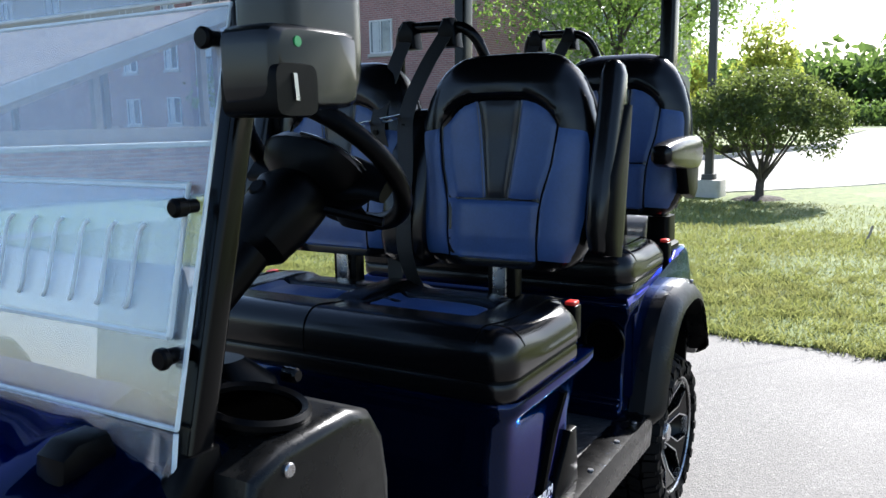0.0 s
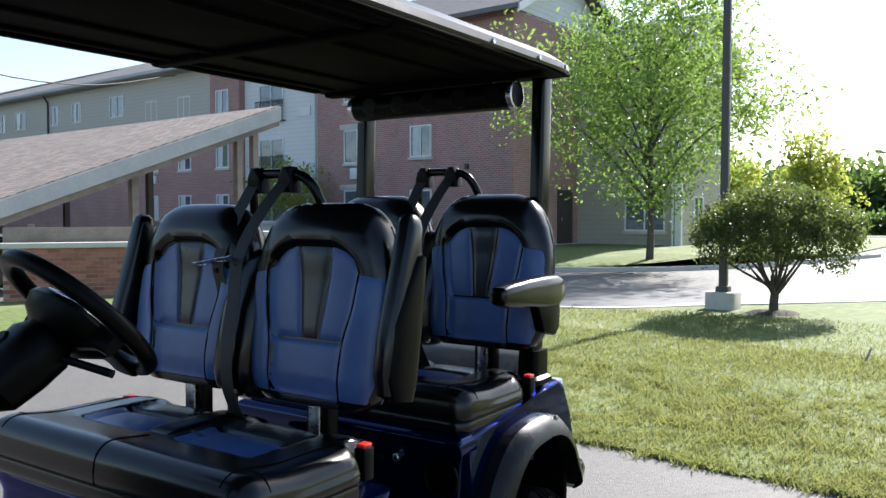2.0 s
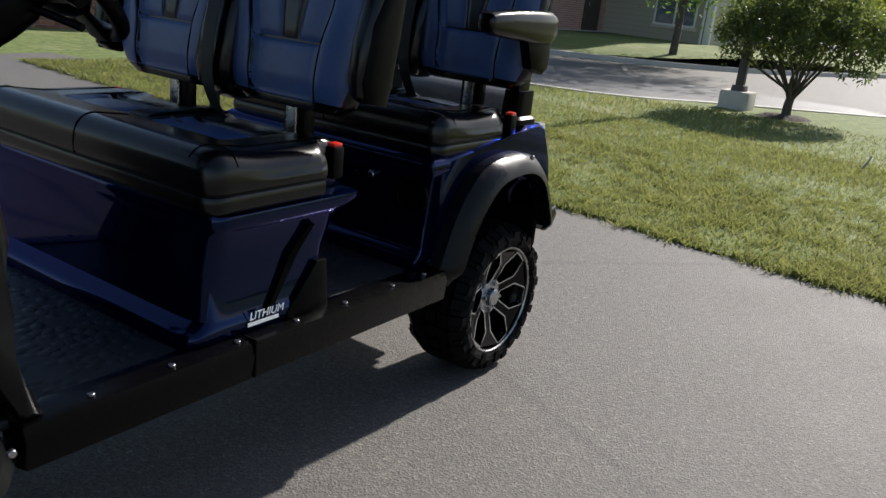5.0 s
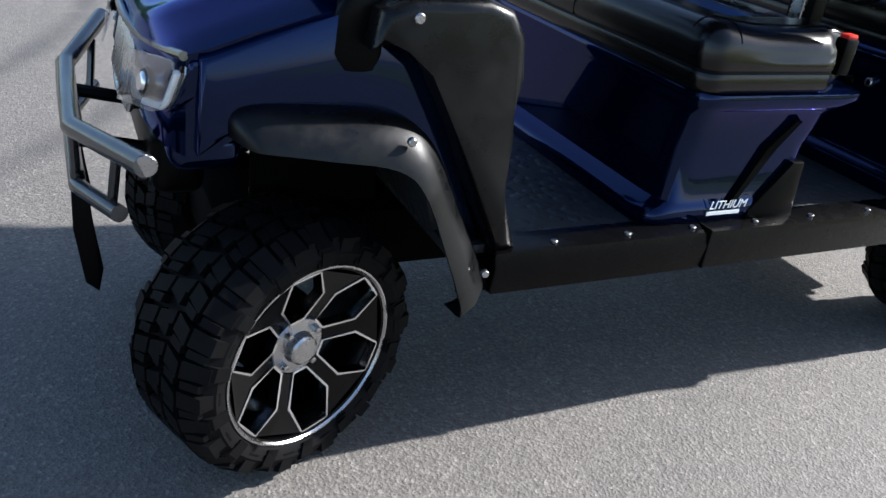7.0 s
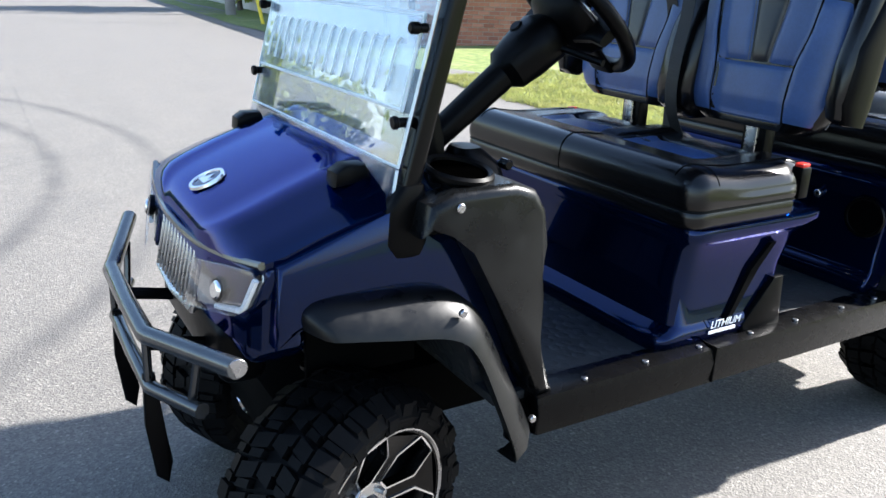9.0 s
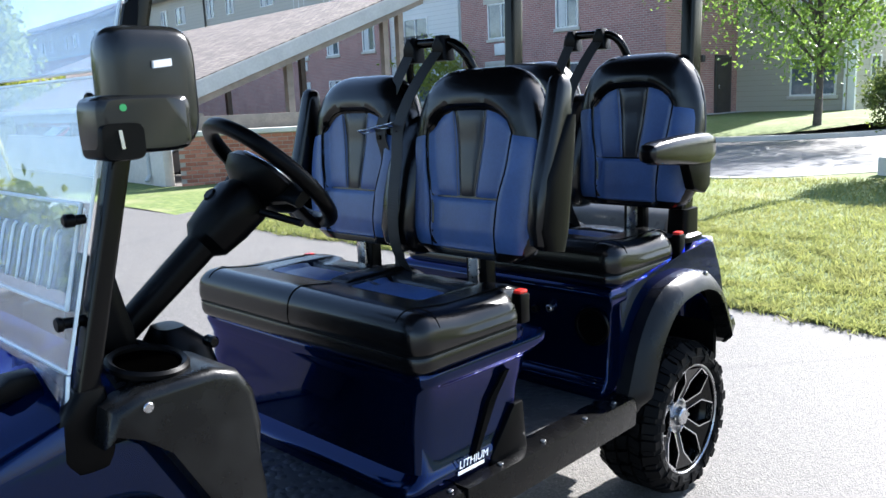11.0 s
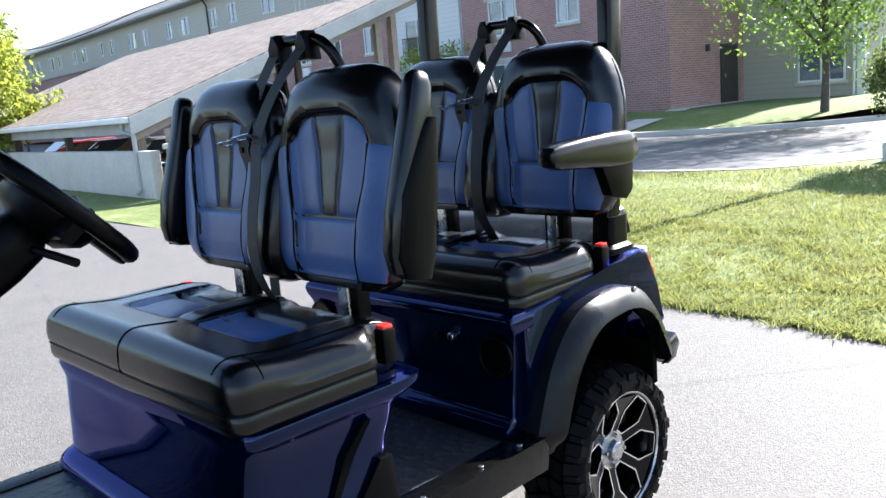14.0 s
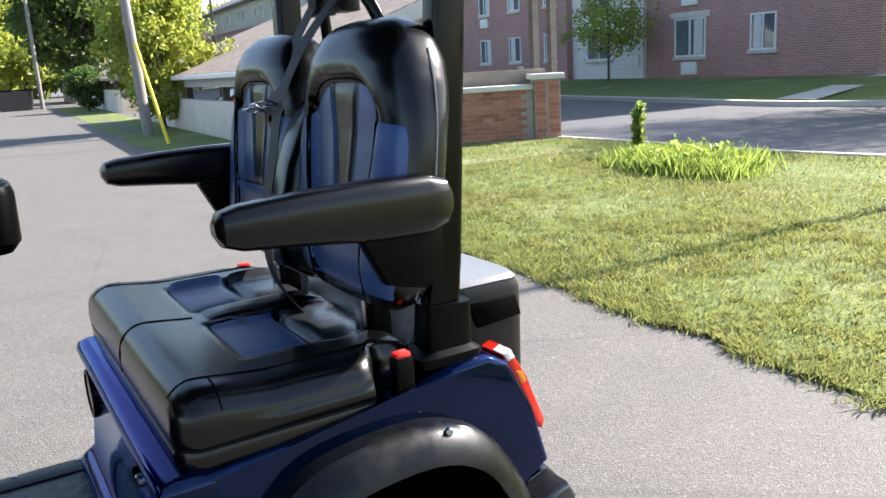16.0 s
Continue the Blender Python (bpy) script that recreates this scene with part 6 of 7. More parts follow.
part("roof", join(slab([(29.5, 10.1, 7.75), (32.9, 10.1, 9.9), (32.9, 15.0, 9.9), (29.5, 15.0, 7.75)]), slab([(32.9, 10.1, 9.9), (36.3, 10.1, 7.75), (36.3, 15.0, 7.75), (32.9, 15.0, 9.9)])), SHINGLE_GREY, bld, "grey shingle roof")
part("bargeboard", join(slab([(29.5, 10.05, 7.72), (32.9, 10.05, 9.87), (32.9, 10.1, 9.87), (29.5, 10.1, 7.72)], 0.26), slab([(32.9, 10.05, 9.87), (36.3, 10.05, 7.72), (36.3, 10.1, 7.72), (32.9, 10.1, 9.87)], 0.26)), TRIM_WHITE, bld)

# ---- carport, walls ----
cp = thing("carport", "long open timber carport with brown shingle roof", "carport")
EX, EZ, RXp, RZ, Y0, Y1 = 6.15, 1.62, 13.3, 4.30, 14.7, 33.5
part("roof", (slab([(EX - 0.25, Y0 - 0.3, EZ), (RXp, Y0 - 0.3, RZ), (RXp, Y1 + 0.3, RZ), (EX - 0.25, Y1 + 0.3, EZ)], 0.10)), SHINGLE, cp, "brown weathered shingles")
part("fascia", slab([(EX - 0.27, Y0 - 0.36, EZ - 0.03), (RXp, Y0 - 0.36, RZ - 0.03), (RXp, Y0 - 0.30, RZ - 0.03), (EX - 0.27, Y0 - 0.30, EZ - 0.03)], 0.34), TRIM_GREY, cp, "pale grey sloping fascia board")
part("fascia", slab([(EX - 0.2, Y0 - 0.29, EZ - 0.20), (RXp, Y0 - 0.29, RZ - 0.20), (RXp, Y0 - 0.25, RZ - 0.20), (EX - 0.2, Y0 - 0.25, EZ - 0.20)], 0.30), TIMBER, cp)
part("eaves_beam", rbox((EX - 0.05, Y0, EZ - 0.36), (EX + 0.12, Y1, EZ - 0.10)), TRIM_GREY, cp)
part("gutter", rbox((EX - 0.36, Y0 - 0.3, EZ - 0.14), (EX - 0.24, Y1 + 0.3, EZ - 0.02), 0.02), TRIM_WHITE, cp)
part("downpipe", tube([(EX - 0.28, Y0 + 0.05, EZ - 0.12), (EX - 0.28, Y0 + 0.05, EZ - 0.30), (EX - 0.22, Y0 - 0.3, EZ - 0.38), (EX - 0.22, Y0 - 0.3, 0.22), (EX - 0.32, Y0 - 0.35, 0.10)], 0.045, 8, False), TRIM_GREY, cp)
for y in (Y0 + 0.1, 19.4, 24.1, 28.8, Y1 - 0.1):
    for x in (EX + 0.05, RXp - 0.5):
        part("post", rbox((x - 0.08, y - 0.08, 0.0), (x + 0.08, y + 0.08, EZ - 0.1 if x < 8 else RZ - 0.35)), TIMBER if y < 16 else TIMBER_DARK, cp)
part("post", rbox((9.4, Y0 - 0.02, 0.9), (9.56, Y0 + 0.14, 2.62)), TIMBER, cp)
part("post", rbox((12.2, Y0 - 0.02, 0.0), (12.36, Y0 + 0.14, 3.7)), TIMBER, cp)
solid("concrete_wall", rbox((5.95, 13.75, 0.0), (6.15, 33.5, 0.93), 0.015), CONCRETE, "low pale concrete wall beside the lawn strip", "wall", "structure")
far_cp = thing("carport", "distant timber carport with brown shingle roof", "carport")
part("roof", join(slab([(5.9, 43, 1.75), (11.5, 43, 4.0), (11.5, 62, 4.0), (5.9, 62, 1.75)], 0.12), slab([(5.9, 43, 1.75), (11.5, 43.1, 4.0), (11.5, 43, 4.0), (5.9, 42.9, 1.75)], 0.3)), SHINGLE, far_cp)
part("wall", rbox((6.1, 43, 0), (6.3, 62, 1.15)), CONCRETE, far_cp)
for y in (43.2, 49, 55, 61):
    part("post", rbox((6.12, y, 0), (6.28, y + 0.16, 1.75)), TIMBER_DARK, far_cp)
third = thing("carport", "far timber carport roof beyond the lane", "carport")
part("roof", slab([(5.6, 72, 1.9), (11, 72, 3.9), (11, 86, 3.9), (5.6, 86, 1.9)], 0.2), SHINGLE, third)
part("wall", rbox((5.8, 72, 0), (6.0, 86, 1.8)), TIMBER, third)

# ---- cars under the carport ----
def car(x, y, paint, label, turn=0):
    c = thing("parked_car", label, "car", pose(x, y, -0.35, 0, 0, turn), "cars under the carport")
    prof = [(-2.2, 0.35), (-2.25, 0.7), (-2.1, 0.85), (-1.2, 0.95), (-0.6, 1.38), (0.9, 1.42), (1.6, 1.0), (2.15, 0.9), (2.25, 0.6), (2.2, 0.32)]
    part("body", prism(prof, 1, -0.85, 0.85, 0.10, 3), paint, c)
    part("side_glass", prism([(-0.95, 0.98), (-0.55, 1.33), (0.85, 1.36), (1.35, 1.02)], 1, -0.86, 0.86), CAR_GLASS, c)
    part("windscreen", prism([(-1.16, 1.0), (-0.64, 1.37), (-0.66, 1.39), (-1.2, 1.01)], 1, -0.68, 0.68), CAR_GLASS, c)
    for wx in (-1.4, 1.4):
        for wy in (-0.78, 0.78):
            part("wheel", disc_cyl((wx, wy, 0.35), 0.32, 0.2, "y", 20, 0.02), RUBBER, c)


car(9.2, 17.4, CAR_DARK, "dark parked car under the carport")
car(9.2, 21.2, CAR_GREY, "silver parked car under the carport")
car(9.1, 25.0, CAR_DARK, "dark parked car under the carport")
car(9.3, 28.6, CAR_RED, "red parked car under the carport")
car(27.5, -1.0, CAR_GREY, "grey car far across the car park", 40)

# ---- lamp posts, poles, wires ----
def lamp_post(x, y, h, label, base=True):
    lp = thing("street_lamp", label, "street lamp", Matrix.Translation((x, y, 0)))
    if base:
        part("base", loft([superring(0, 0, 0.235, 0.235, -0.02, 24, 8), superring(0, 0, 0.235, 0.235, 0.30, 24, 8), superring(0, 0, 0.22, 0.22, 0.33, 24, 8)]), CONCRETE, lp, "square concrete footing")
    part("pole", loft([superring(0, 0, 0.065, 0.065, 0.0, 16, 6), superring(0, 0, 0.055, 0.055, h, 16, 6)]), METAL_DARK, lp)
    part("base_cover", loft([superring(0, 0, 0.11, 0.11, 0.33 if base else 0, 16, 6), superring(0, 0, 0.10, 0.10, 0.42 if base else 0.1, 16, 6)]), METAL_DARK, lp)
    part("head", rbox((-0.10, 0.05, h - 0.06), (0.12, 0.55, h + 0.10), 0.02), METAL_DARK, lp)
    part("arm", rbox((-0.03, 0.0, h - 0.02), (0.03, 0.1, h + 0.04)), METAL_DARK, lp)
lamp_post(12.75, 3.06, 6.8, "bronze square lamp post on a concrete footing")
lamp_post(12.4, 48, 6.3, "distant lamp post beyond the carport", False)


def pole(x, y, h, lean=0.0):
    p = thing("utility_pole", "weathered wooden utility pole", "utility pole", Matrix.Translation((x, y, 0)))
    part("shaft", tube([(0, 0, -0.1), (lean, 0, h)], 0.15, 12, False, r2=0.11), POLE_WOOD, p)
    return p
pole(4.75, 23.2, 10, -0.4)
p2 = pole(3.2, 62, 10)
part("crossarm", rbox((-1.0, -0.06, 9.0), (1.0, 0.06, 9.15)), POLE_WOOD, p2)
guy = thing("guy_wire", "slanting steel guy wire with yellow plastic guard", "guy wire", Matrix.Translation((4.65, 19.2, 0)))
part("guard", tube([(0, 0, 0), (-0.38, 0.55, 2.4)], 0.045, 10, False), YELLOW, guy, "yellow plastic guard")
part("cable", tube([(-0.38, 0.55, 2.4), (-0.2, 4.0, 8.5)], 0.012, 6, False), STEEL, guy)
for i, (x, z) in enumerate(((4.37, 9.6), (4.40, 8.9), (4.42, 8.2))):
    w = thing("overhead_cable", "thin dark overhead cable", "cable", group="overhead cables")
    part("wire", tube([(x, 23.2, z), (x - 0.6, 42, z - 0.8), (x - 1.17, 62, z - 0.2)], 0.02, 6), METAL_DARK, w)
w = thing("overhead_cable", "sagging dark overhead cable", "cable", group="overhead cables")
part("wire", tube([(4.42, 23.2, 8.4), (10, 27, 6.6), (17, 31, 6.9), (BX - 0.1, 36, 8.9)], 0.025, 6), METAL_DARK, w)

w = thing("overhead_cable", "sagging dark cable running to the building", "cable", group="overhead cables")
part("wire", tube([(3.77, 42, 8.8), (8.2, 42, 5.9), (11.3, 42, 5.35), (14.3, 42, 6.05), (17.8, 42, 7.4), (BX + 0.2, 42, 9.9)], 0.03, 6), METAL_DARK, w)

# far things on the lane
fc = thing("golf_cart", "distant white golf cart on the lane", "golf cart", Matrix.Translation((-1.5, 70, 0)))
part("body", rbox((-0.6, -1.1, 0.35), (0.6, 1.1, 0.9), 0.08, 3), CAR_WHITE, fc)
part("roof", rbox((-0.65, -1.0, 1.8), (0.65, 0.9, 1.9), 0.03), CAR_WHITE, fc)
for x in (-0.55, 0.55):
    for y in (-0.9, 0.8):
        part("strut", rbox((x - 0.03, y - 0.03, 0.88), (x + 0.03, y + 0.03, 1.82)), CAR_WHITE, fc)
        part("wheel", disc_cyl((x * 0.95, y * 0.8, 0.25), 0.25, 0.2, "x", 16, 0.02), RUBBER, fc)
bn = thing("rubbish_skip", "dark metal rubbish skip beside the lane", "skip", Matrix.Translation((1.6, 62, 0)))
part("tub", loft([superring(0, 0, 1.0, 0.7, 0.0, 24, 10), superring(0, 0, 1.15, 0.8, 1.3, 24, 10), superring(0, 0, 1.1, 0.75, 1.32, 24, 10)]), CAR_DARK, bn)
part("lid", rbox((-1.15, -0.8, 1.33), (1.15, 0.8, 1.42), 0.03), SATIN_BLACK, bn)

# ---- plants ----
rng = random.Random(7)


def leaf_mesh(centres, size, per, spread, seed, tri=True, flat=0.0):
    """Many small leaves round the centres of clumps; each leaf a folded pair of faces."""
    r = np.random.RandomState(seed)
    n = len(centres) * per
    c = np.repeat(np.array(centres), per, axis=0) + r.normal(0, 1, (n, 3)) * spread
    d = r.normal(0, 1, (n, 3))
    d[:, 2] -= 0.3
    d /= np.linalg.norm(d, axis=1)[:, None]
    e = np.cross(d, r.normal(0, 1, (n, 3)))
    e /= np.linalg.norm(e, axis=1)[:, None]
    s = size * r.uniform(0.6, 1.35, n)[:, None]
    nn = np.cross(d, e)
    v = np.empty((n, 4, 3))
    v[:, 0] = c - d * s
    v[:, 1] = c + e * s * 0.5 + nn * s * 0.15
    v[:, 2] = c + d * s
    v[:, 3] = c - e * s * 0.5 + nn * s * 0.15
    idx = np.arange(n * 4).reshape(n, 4)
    me = bpy.data.meshes.new("crown")
    me.from_pydata(v.reshape(-1, 3).tolist(), [], idx.tolist())
    return me


def crown_part(name, me, material, parent, label=""):
    me.materials.append(material)
    ob = new(name, me)
    ob.parent = parent
    if label:
        ob["label"] = label
    return ob


def tree(name, label, x, y, h, rad, trunk_h, trunk_r, leaf_mat, leaf, clumps, per, seed, shape="round", z=0.0, squash=0.8, limbs=9):
    """A trunk with forking limbs, and clumps of leaves round the limbs' ends."""
    r = random.Random(seed)
    t = thing(name, label, "tree" if "shrub" not in name else "shrub", Matrix.Translation((x, y, z)))
    top = Vector((r.uniform(-.2, .2), r.uniform(-.2, .2), h * 0.86))
    part("trunk", tube([(0, 0, -0.1), (0.02 * h * r.uniform(-1, 1), 0.02 * h * r.uniform(-1, 1), trunk_h), top * 0.7 + Vector((0, 0, 0.1 * h)), top], trunk_r, 10, True, 5, r2=trunk_r * 0.2), BARK, t)
    ends = []
    bms = []
    for i in range(limbs):
        a = 2.399 * i + r.uniform(-.3, .3)
        f = (i + 0.5) / limbs
        z0 = trunk_h * (0.75 + 0.1 * r.random()) + (h * 0.72 - trunk_h) * f
        reach = rad * (0.95 - 0.45 * f) * r.uniform(0.75, 1.05) if shape == "round" else rad * (1.0 - 0.85 * f) * r.uniform(0.8, 1.05)
        z1 = z0 + (h - z0) * r.uniform(0.25, 0.5) * (1.0 if shape == "round" else 0.5)
        p0, p2 = Vector((0, 0, z0)), Vector((reach * math.cos(a), reach * math.sin(a), z1))
        p1 = p0.lerp(p2, 0.5) + Vector((0, 0, 0.12 * reach))
        bms.append(tube([p0, p1, p2], trunk_r * 0.42, 6, True, 4, r2=trunk_r * 0.06))
        for k in range(3):
            q = p0.lerp(p2, 0.45 + 0.2 * k) + Vector((r.gauss(0, .35), r.gauss(0, .35), r.uniform(0.0, .5))) * rad * 0.45
            bms.append(tube([p0.lerp(p2, 0.35 + 0.18 * k) + Vector((0, 0, 0.05 * reach)), q], trunk_r * 0.16, 5, False, r2=trunk_r * 0.04))
            ends.append(q)
        ends.append(p2)
    for b in bms:
        part("limb", b, BARK, t)
    cs = []
    for i in range(clumps):
        if r.random() < 0.6 and ends:
            e = r.choice(ends)
            cs.append(e + Vector((r.gauss(0, 1), r.gauss(0, 1), r.gauss(0, 0.8))) * rad * 0.16)
        else:
            a, u = r.uniform(0, 2 * math.pi), r.uniform(-1, 1)
            rr = r.random() ** 0.45
            zc = trunk_h + (h - trunk_h) * 0.52
            w = rad * (1.0 if shape == "round" else (0.35 + 0.65 * (1 - (u + 1) / 2)))
            k = math.sqrt(max(0, 1 - u * u)) if shape == "round" else 1
            cs.append(Vector((w * rr * k * math.cos(a), w * rr * k * math.sin(a), zc + (h - trunk_h) * 0.5 * u * (0.96))))
    crown_part("crown", leaf_mesh([tuple(c) for c in cs], leaf, per, rad * 0.085, seed + 1), leaf_mat, t)
    return t


# clipped shrub on many stems
def shrub(x, y):
    r = random.Random(11)
    t = thing("shrub", "rounded clipped shrub with bare forking stems beside the lamp post", "shrub", Matrix.Translation((x, y, 0.03)))
    part("mulch", lathe([(0.0, 0.09), (0.30, 0.07), (0.48, 0.0)], 24, "z"), MULCH, t, "ring of bark mulch")
    tips = []
    part("trunk", tube([(0, 0, -0.05), (0.02, 0.01, 0.20), (0.03, -0.01, 0.42)], 0.075, 10, r2=0.06), BARK, t)
    for i in range(15):
        a = 2.399 * i
        reach = 0.25 + 0.85 * ((i % 5) / 4)
        zt = 1.75 - 0.6 * (reach / 1.1) ** 2
        p = [Vector((0.02, 0, 0.25 + 0.012 * i)), Vector((reach * 0.35 * math.cos(a), reach * 0.35 * math.sin(a), 0.62)), Vector((reach * 0.8 * math.cos(a + .15), reach * 0.8 * math.sin(a + .15), 0.6 + (zt - 0.6) * 0.55)), Vector((reach * math.cos(a), reach * math.sin(a), zt))]
        part("limb", tube(p, 0.026, 6, True, 4, r2=0.006), BARK, t)
        for k in range(4):
            q = p[1].lerp(p[3], 0.25 + 0.22 * k)
            e = q + Vector((r.gauss(0, .16), r.gauss(0, .16), r.uniform(.05, .35)))
            part("twig", tube([q, e], 0.010, 5, False, r2=0.004), BARK, t)
            tips.append(e)
    cs = []
    while len(cs) < 900:
        a, u = r.uniform(0, 2 * math.pi), r.uniform(-0.62, 1)
        k = math.sqrt(max(0, 1 - u * u))
        rr = r.uniform(0.72, 1.0) if u > -0.15 else r.uniform(0.62, 1.0)
        if u < 0.0 and r.random() < 0.55 + (-u) * 0.5:
            continue
        lump = 1 + 0.08 * noise.noise((3 * math.cos(a), 3 * math.sin(a), 3 * u))
        cs.append((1.22 * rr * k * lump * math.cos(a), 1.22 * rr * k * lump * math.sin(a), 1.18 + 0.80 * u * rr * lump))
    cs += [tuple(e) for e in tips for _ in range(3)]
    crown_part("crown", leaf_mesh(cs, 0.030, 22, 0.055, 5), LEAF_SHRUB, t, "small glossy dark green leaves")
shrub(12.50, 2.2)

tree("locust_tree", "airy light green honey locust before the beige wall", 21.95, 8.3, 7.9, 3.7, 1.4, 0.12, LEAF_LIGHT, 0.072, 520, 46, 21, z=0.28, limbs=16)
tree("young_tree", "small light green tree beside the white siding", 23.2, 25.6, 3.5, 1.9, 1.0, 0.06, LEAF_YELLOW, 0.075, 120, 30, 5, z=0.35, limbs=8)
tree("conifer_tree", "light green pyramidal tree across the car park", 46, 9.8, 6.2, 2.5, 1.0, 0.16, LEAF_YELLOW, 0.13, 200, 26, 31, shape="cone", limbs=16)
tree("broadleaf_tree", "pale green tree beside the building", 40, 13.0, 5.0, 2.6, 0.9, 0.14, LEAF_YELLOW, 0.13, 220, 26, 33, limbs=10)
tree("broadleaf_tree", "low pale green tree at the car park edge", 52, 16.5, 4.6, 2.6, 0.9, 0.14, LEAF_YELLOW, 0.15, 220, 26, 37, limbs=10)
tree("roadside_tree", "dense bright green tree before the carport", 5.6, 25.4, 5.2, 1.7, 0.4, 0.12, LEAF_YELLOW, 0.09, 420, 40, 41, limbs=12)
tree("roadside_tree", "tall dark green tree along the lane", 6.0, 66, 13.0, 4.2, 2.0, 0.3, LEAF_DARK, 0.24, 420, 36, 43, limbs=14)
tree("roadside_tree", "yellow-green tree at the end of the lane", -2.5, 84, 11.0, 5.0, 2.0, 0.3, LEAF_YELLOW, 0.28, 380, 34, 47, limbs=14)
tree("roadside_tree", "yellow-green tree at the end of the lane", -12, 80, 10.0, 5.0, 1.5, 0.3, LEAF_YELLOW, 0.28, 380, 34, 48, limbs=14)
tree("roadside_tree", "bright green tree beyond the carports", 3.0, 96, 12.0, 5.5, 2.0, 0.3, LEAF_YELLOW, 0.30, 380, 34, 49, limbs=14)
tree("roadside_tree", "low green bush beside the far carport", 5.3, 50, 2.4, 1.3, 0.3, 0.08, LEAF_DARK, 0.12, 160, 30, 51, limbs=8)

# far woods and hedge
def woods(name, label, pts, h, depth, leaf, seed, mat, n):
    r = random.Random(seed)
    cs = []
    for i in range(n):
        k = r.random() * (len(pts) - 1)
        a, b = pts[int(k)], pts[int(k) + 1]
        f = k - int(k)
        x, y = a[0] + (b[0] - a[0]) * f, a[1] + (b[1] - a[1]) * f
        top = h * (0.72 + 0.28 * noise.noise((x * 0.09, y * 0.09, seed)) + 0.12 * noise.noise((x * 0.35, y * 0.35, seed)))
        cs.append((x + r.uniform(0, depth), y + r.uniform(-depth, depth) * 0.3, top * r.random() ** 0.6))
    me = leaf_mesh(cs, leaf, 26, leaf * 2.2, seed)
    me.materials.append(mat)
    ob = new(name, me)
    return tagged(ob, label, "woods", kind="stuff")


woods("far_woods", "hazy belt of far trees", [(110, -90), (118, -20), (120, 20), (112, 45), (95, 70)], 9, 14, 0.75, 3, LEAF_DARK, 1500)
woods("lane_woods", "green trees closing the far end of the lane", [(-60, 100), (-25, 112), (10, 120), (40, 125)], 12, 10, 0.8, 4, LEAF_YELLOW, 900)
woods("hedge", "clipped dark hedge across the car park", [(70, -14), (72, 2), (74, 13)], 1.6, 2.0, 0.22, 6, LEAF_DARK, 420)
sheet([(30, 4.6), (36, 5.6), (60, 6.2), (60, 20), (42, 20), (42, 9), (34, 8.2)], 0.05, "lawn_far", LAWN, "far strip of lawn by the car park", "lawn")
sheet([(66, -25), (110, -40), (115, 10), (66, 14)], 0.04, "lawn_beyond", LAWN, "lawn beyond the car park", "lawn")

# tuft of tall grass in the lawn
tuft = thing("grass_tuft", "overgrown tuft of tall bright grass and weeds in the lawn", "grass tuft", Matrix.Translation((8.85, 6.35, 0.05)))
def blades(n, area, hmin, hmax, w, seed, lean=0.35):
    r = np.random.RandomState(seed)
    xy = area(r, n)
    h = r.uniform(hmin, hmax, n)
    a = r.uniform(0, 2 * np.pi, n)
    l = r.normal(0, lean, (n, 2)) * h[:, None]
    v = np.empty((n, 4, 3))
    dx, dy = np.cos(a) * w, np.sin(a) * w
    z = xy[:, 2] if xy.shape[1] > 2 else np.zeros(n)
    v[:, 0] = np.stack([xy[:, 0] - dx, xy[:, 1] - dy, z], 1)
    v[:, 1] = np.stack([xy[:, 0] + dx, xy[:, 1] + dy, z], 1)
    v[:, 2] = np.stack([xy[:, 0] + l[:, 0] * .45 + dx * .7, xy[:, 1] + l[:, 1] * .45 + dy * .7, z + h * 0.6], 1)
    v[:, 3] = np.stack([xy[:, 0] + l[:, 0], xy[:, 1] + l[:, 1], z + h], 1)
    me = bpy.data.meshes.new("blades")
    idx = np.arange(n * 4).reshape(n, 4)
    me.from_pydata(v.reshape(-1, 3).tolist(), [], idx.tolist())
    return me


def ell(rx, ry, turn):
    def f(r, n):
        p = r.normal(0, 0.5, (n, 2)) * (rx, ry)
        c, s = math.cos(turn), math.sin(turn)
        return np.stack([p[:, 0] * c - p[:, 1] * s, p[:, 0] * s + p[:, 1] * c], 1)
    return f


for i in range(9):
    a = 2.399 * i
    cx, cy = 0.50 * math.sqrt(i / 9) * math.cos(a) * 1.0, 0.95 * math.sqrt(i / 9) * math.sin(a)
    ob = crown_part("blade_clump", blades(900, ell(0.42, 0.42, 0.0), 0.10, 0.34 - 0.10 * (i / 9), 0.008, 3 + i), GRASS_TUFT, tuft)
    ob.matrix_basis = Matrix.Translation((cx, cy, 0))
crown_part("leaf_clump", leaf_mesh([(0.45 * math.sqrt(i / 60) * math.cos(2.399 * i), 0.9 * math.sqrt(i / 60) * math.sin(2.399 * i), 0.16 - 0.08 * i / 60) for i in range(60)], 0.04, 30, 0.09, 15), GRASS_TUFT, tuft)
crown_part("weed_stalk", leaf_mesh([(0.55 + 0.03 * math.sin(i), 1.55, 0.10 + 0.028 * i) for i in range(22)], 0.05, 26, 0.035, 9), GRASS_TUFT, tuft, "upright leafy weed")
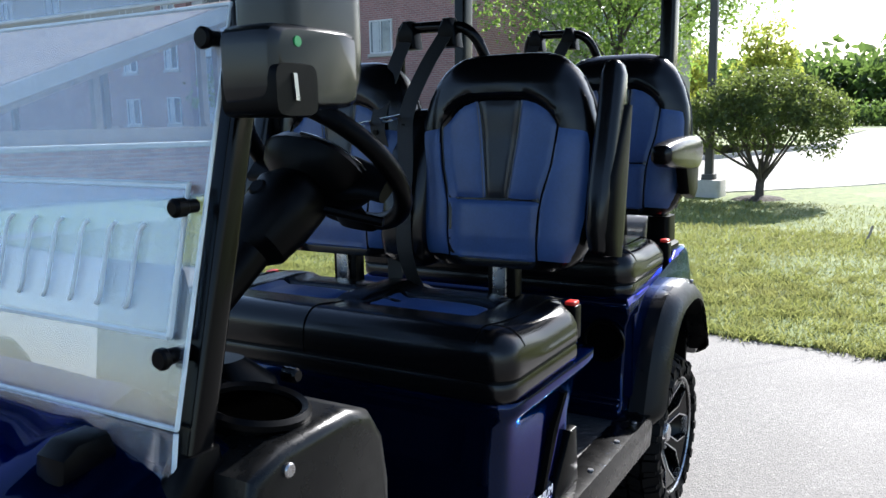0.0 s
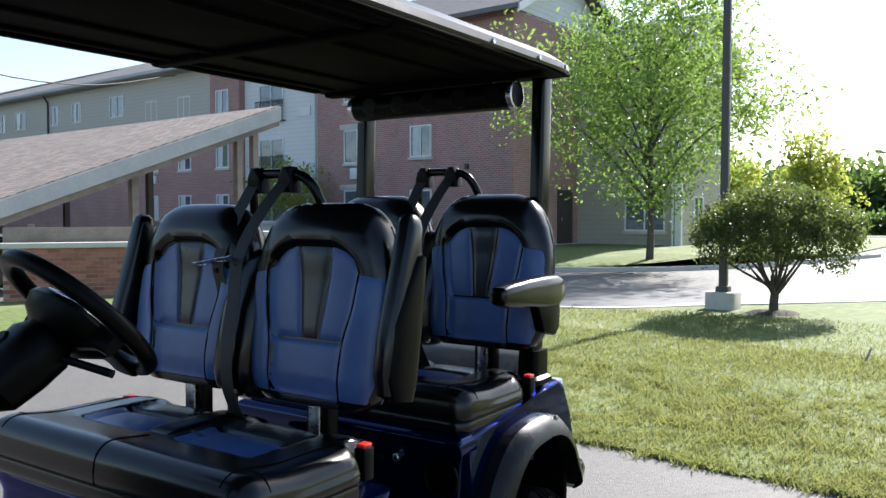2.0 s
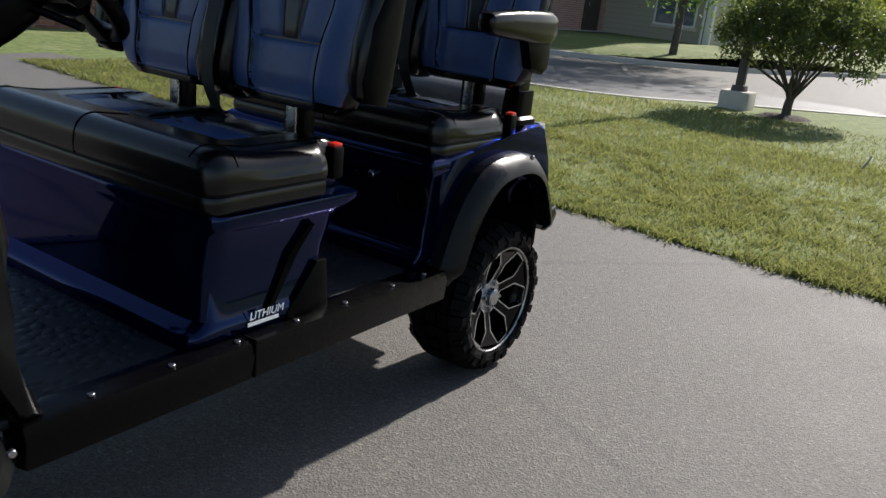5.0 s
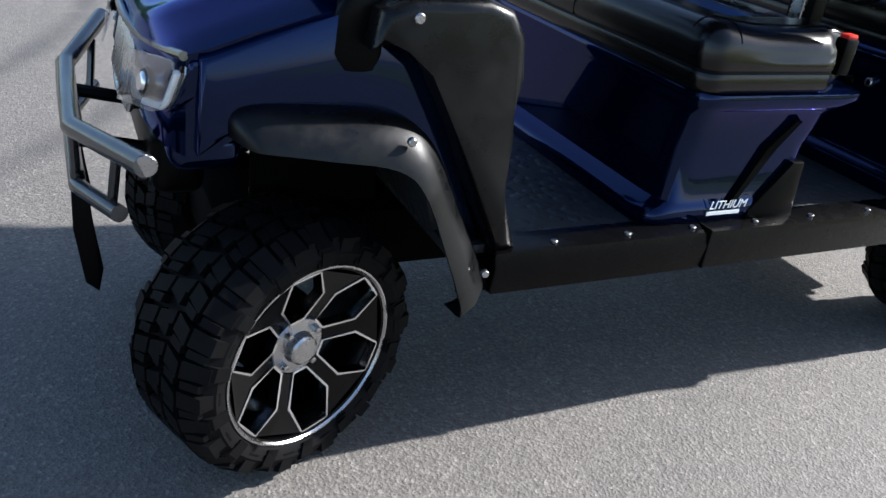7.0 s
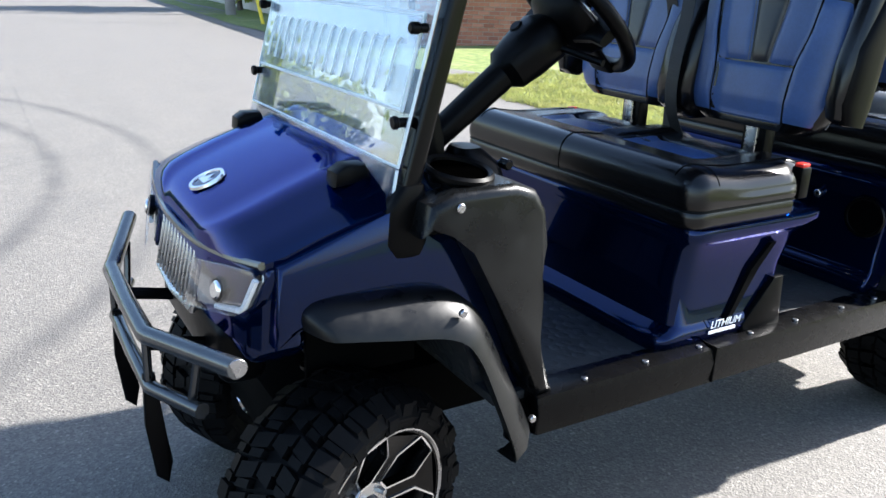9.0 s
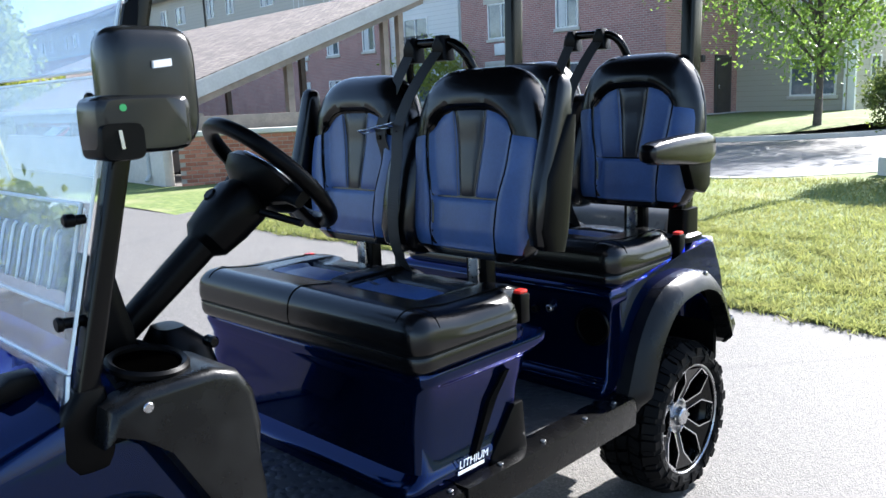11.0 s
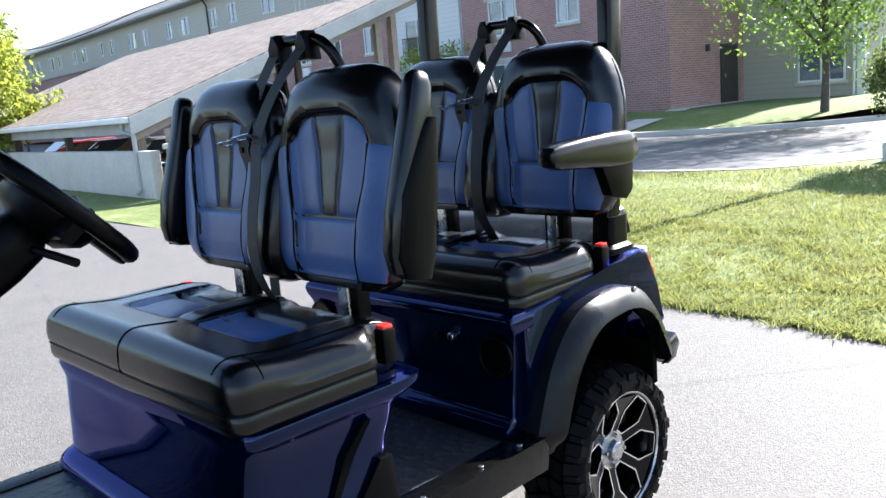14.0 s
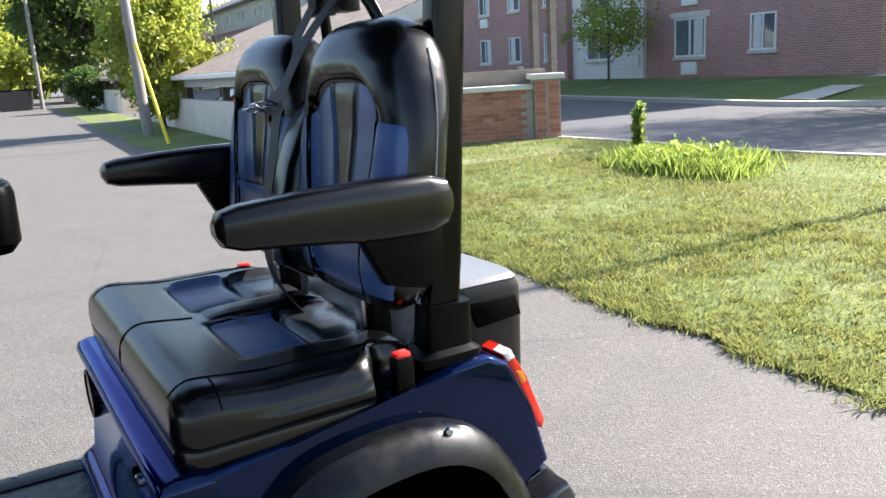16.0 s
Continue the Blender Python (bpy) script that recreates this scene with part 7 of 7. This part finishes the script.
# lawn grass near the lane
def near_lawn(r, n):
    y = r.uniform(-4.5, 9.0, n)
    edge = np.interp(y, [q[1] for q in LAWN_EDGE], [q[0] for q in LAWN_EDGE])
    x = edge - 0.05 * r.uniform(0, 1, n) ** 2 + 4.6 * r.uniform(0, 1, n) ** 1.6
    dens = np.sin(x * 2.3 + 1.3 * np.sin(y * 1.1)) * np.sin(y * 1.9 + 0.7) 
    keep = r.uniform(-1.6, 1.0, n) < dens + 0.55
    x, y = x[keep], y[keep]
    s = np.clip((x - 4.6) / 3.0, 0, 1)
    return np.stack([x, y, 0.004 + 0.055 * s * s * (3 - 2 * s)], 1)


def lawn_blades(n, seed, hmin, hmax, w):
    def area(r, k):
        p = near_lawn(r, int(k * 1.6))
        return p[:k]
    return blades(n, area, hmin, hmax, w, seed, 0.5)


me = lawn_blades(135000, 17, 0.014, 0.058, 0.0045)
me.materials.append(BLADE)
tagged(new("grass", me), "uneven sunlit grass blades along the lane", "grass", kind="stuff")
def clumps(r, n):
    c = near_lawn(r, 1300)
    c = c[c[:, 0] < 7.2]
    k = r.randint(0, len(c), n)
    return c[k] + np.stack([r.normal(0, 0.05, n), r.normal(0, 0.05, n), np.zeros(n)], 1)


me = blades(60000, clumps, 0.02, 0.062, 0.0036, 29, 0.6)
me.materials.append(BLADE)
tagged(new("grass", me), "longer yellow-green grass clumps beside the asphalt", "grass", kind="stuff")
def far_lawn(r, k):
    y = r.uniform(-6, 11.0, k)
    x = r.uniform(7.5, 12.0, k)
    lim = np.interp(y, [-6, 0.9, 1.9, 3.0, 4.2, 5.6, 8, 11], [12, 12, 12, 12, 11.5, 10.9, 10.5, 10.3])
    ok = x < lim
    x = np.where(ok, x, lim - r.uniform(0.2, 2.5, k))
    return np.stack([x, y, np.full(k, 0.055)], 1)
me = blades(30000, far_lawn, 0.03, 0.07, 0.006, 23, 0.5)
me.materials.append(BLADE)
tagged(new("grass", me), "short sunlit lawn grass", "grass", kind="stuff")
tw = thing("twig", "pale dry twig lying on the lawn", "twig", Matrix.Translation((8.6, 0.27, 0.06)))
part("stick", tube([(0, 0, 0.0), (0.10, -0.03, 0.08), (0.2, -0.04, 0.15)], 0.012, 6), TIMBER, tw)

# ---- low brick wall with pier ----
bw = thing("brick_wall", "low red brick wall with pale stone cap and end pier", "wall", kind="structure")
A, Bp = Vector((6.15, 13.45, 0)), Vector((10.08, 11.62, 0))
L = (Bp - A).length
BM = Matrix.Translation(A) @ Matrix.Rotation(math.atan2(Bp.y - A.y, Bp.x - A.x), 4, "Z")
part("core", rbox((0, -0.085, 0), (L, 0.085, 0.955)), MORTAR, bw, m=BM)
part("cap", rbox((-0.05, -0.16, 0.955), (L + 0.0, 0.16, 1.05), 0.012), STONE_CAP, bw, "pale stone coping", m=BM)
part("pier_core", rbox((L + 0.012, -0.24, 0), (L + 0.488, 0.24, 1.13)), MORTAR, bw, m=BM)
part("pier_cap", rbox((L - 0.06, -0.32, 1.13), (L + 0.56, 0.32, 1.23), 0.015), STONE_CAP, bw, "pale stone pier cap", m=BM)
part("fence_rail", rbox((0.0, 0.30, 1.02), (L + 0.3, 0.36, 1.32), 0.006), TIMBER, bw, "weathered timber rail above the wall", m=BM)
for u in (0.4, 2.4, L - 0.2):
    part("fence_post", rbox((u, 0.37, 0.0), (u + 0.12, 0.49, 1.38)), TIMBER, bw, m=BM)
bme = finish(rbox((-0.0975, -0.012, -0.0315), (0.0975, 0.012, 0.0335), 0.004, 1), "brick", WALL_BRICK)
def brick(me, m):
    ob = new("brick", me)
    ob.parent = bw
    ob.matrix_basis = m
rowh = 0.0785
for r in range(12):
    z = 0.04 + rowh * r
    off = 0.1 if r % 2 else 0.0
    n = int((L - 0.02 - off) / 0.206)
    for i in range(n):
        x = 0.10 + off + i * 0.206
        if x > L - 0.10:
            break
        brick(bme, BM @ Matrix.Translation((x, -0.085 + rng.uniform(-0.002, 0.002), z)))
for r in range(14):
    z = 0.04 + rowh * r
    for i in range(2):
        brick(bme, BM @ Matrix.Translation((L + 0.125 + 0.25 * i - (0.02 if r % 2 else 0), -0.24, z)))

# ---- the surroundings lie turned a little against the cart ----
PLACE = Matrix.Translation((-0.3, -1.4, 0)) @ Matrix.Rotation(radians(-3.8), 4, "Z") @ Matrix.Translation((0.3, 1.4, 0))
for ob in list(scene.objects):
    if ob.parent is None and ob.type in {"MESH", "EMPTY"} and ob is not cart and not ob.name.startswith("ground"):
        ob.matrix_basis = PLACE @ ob.matrix_basis
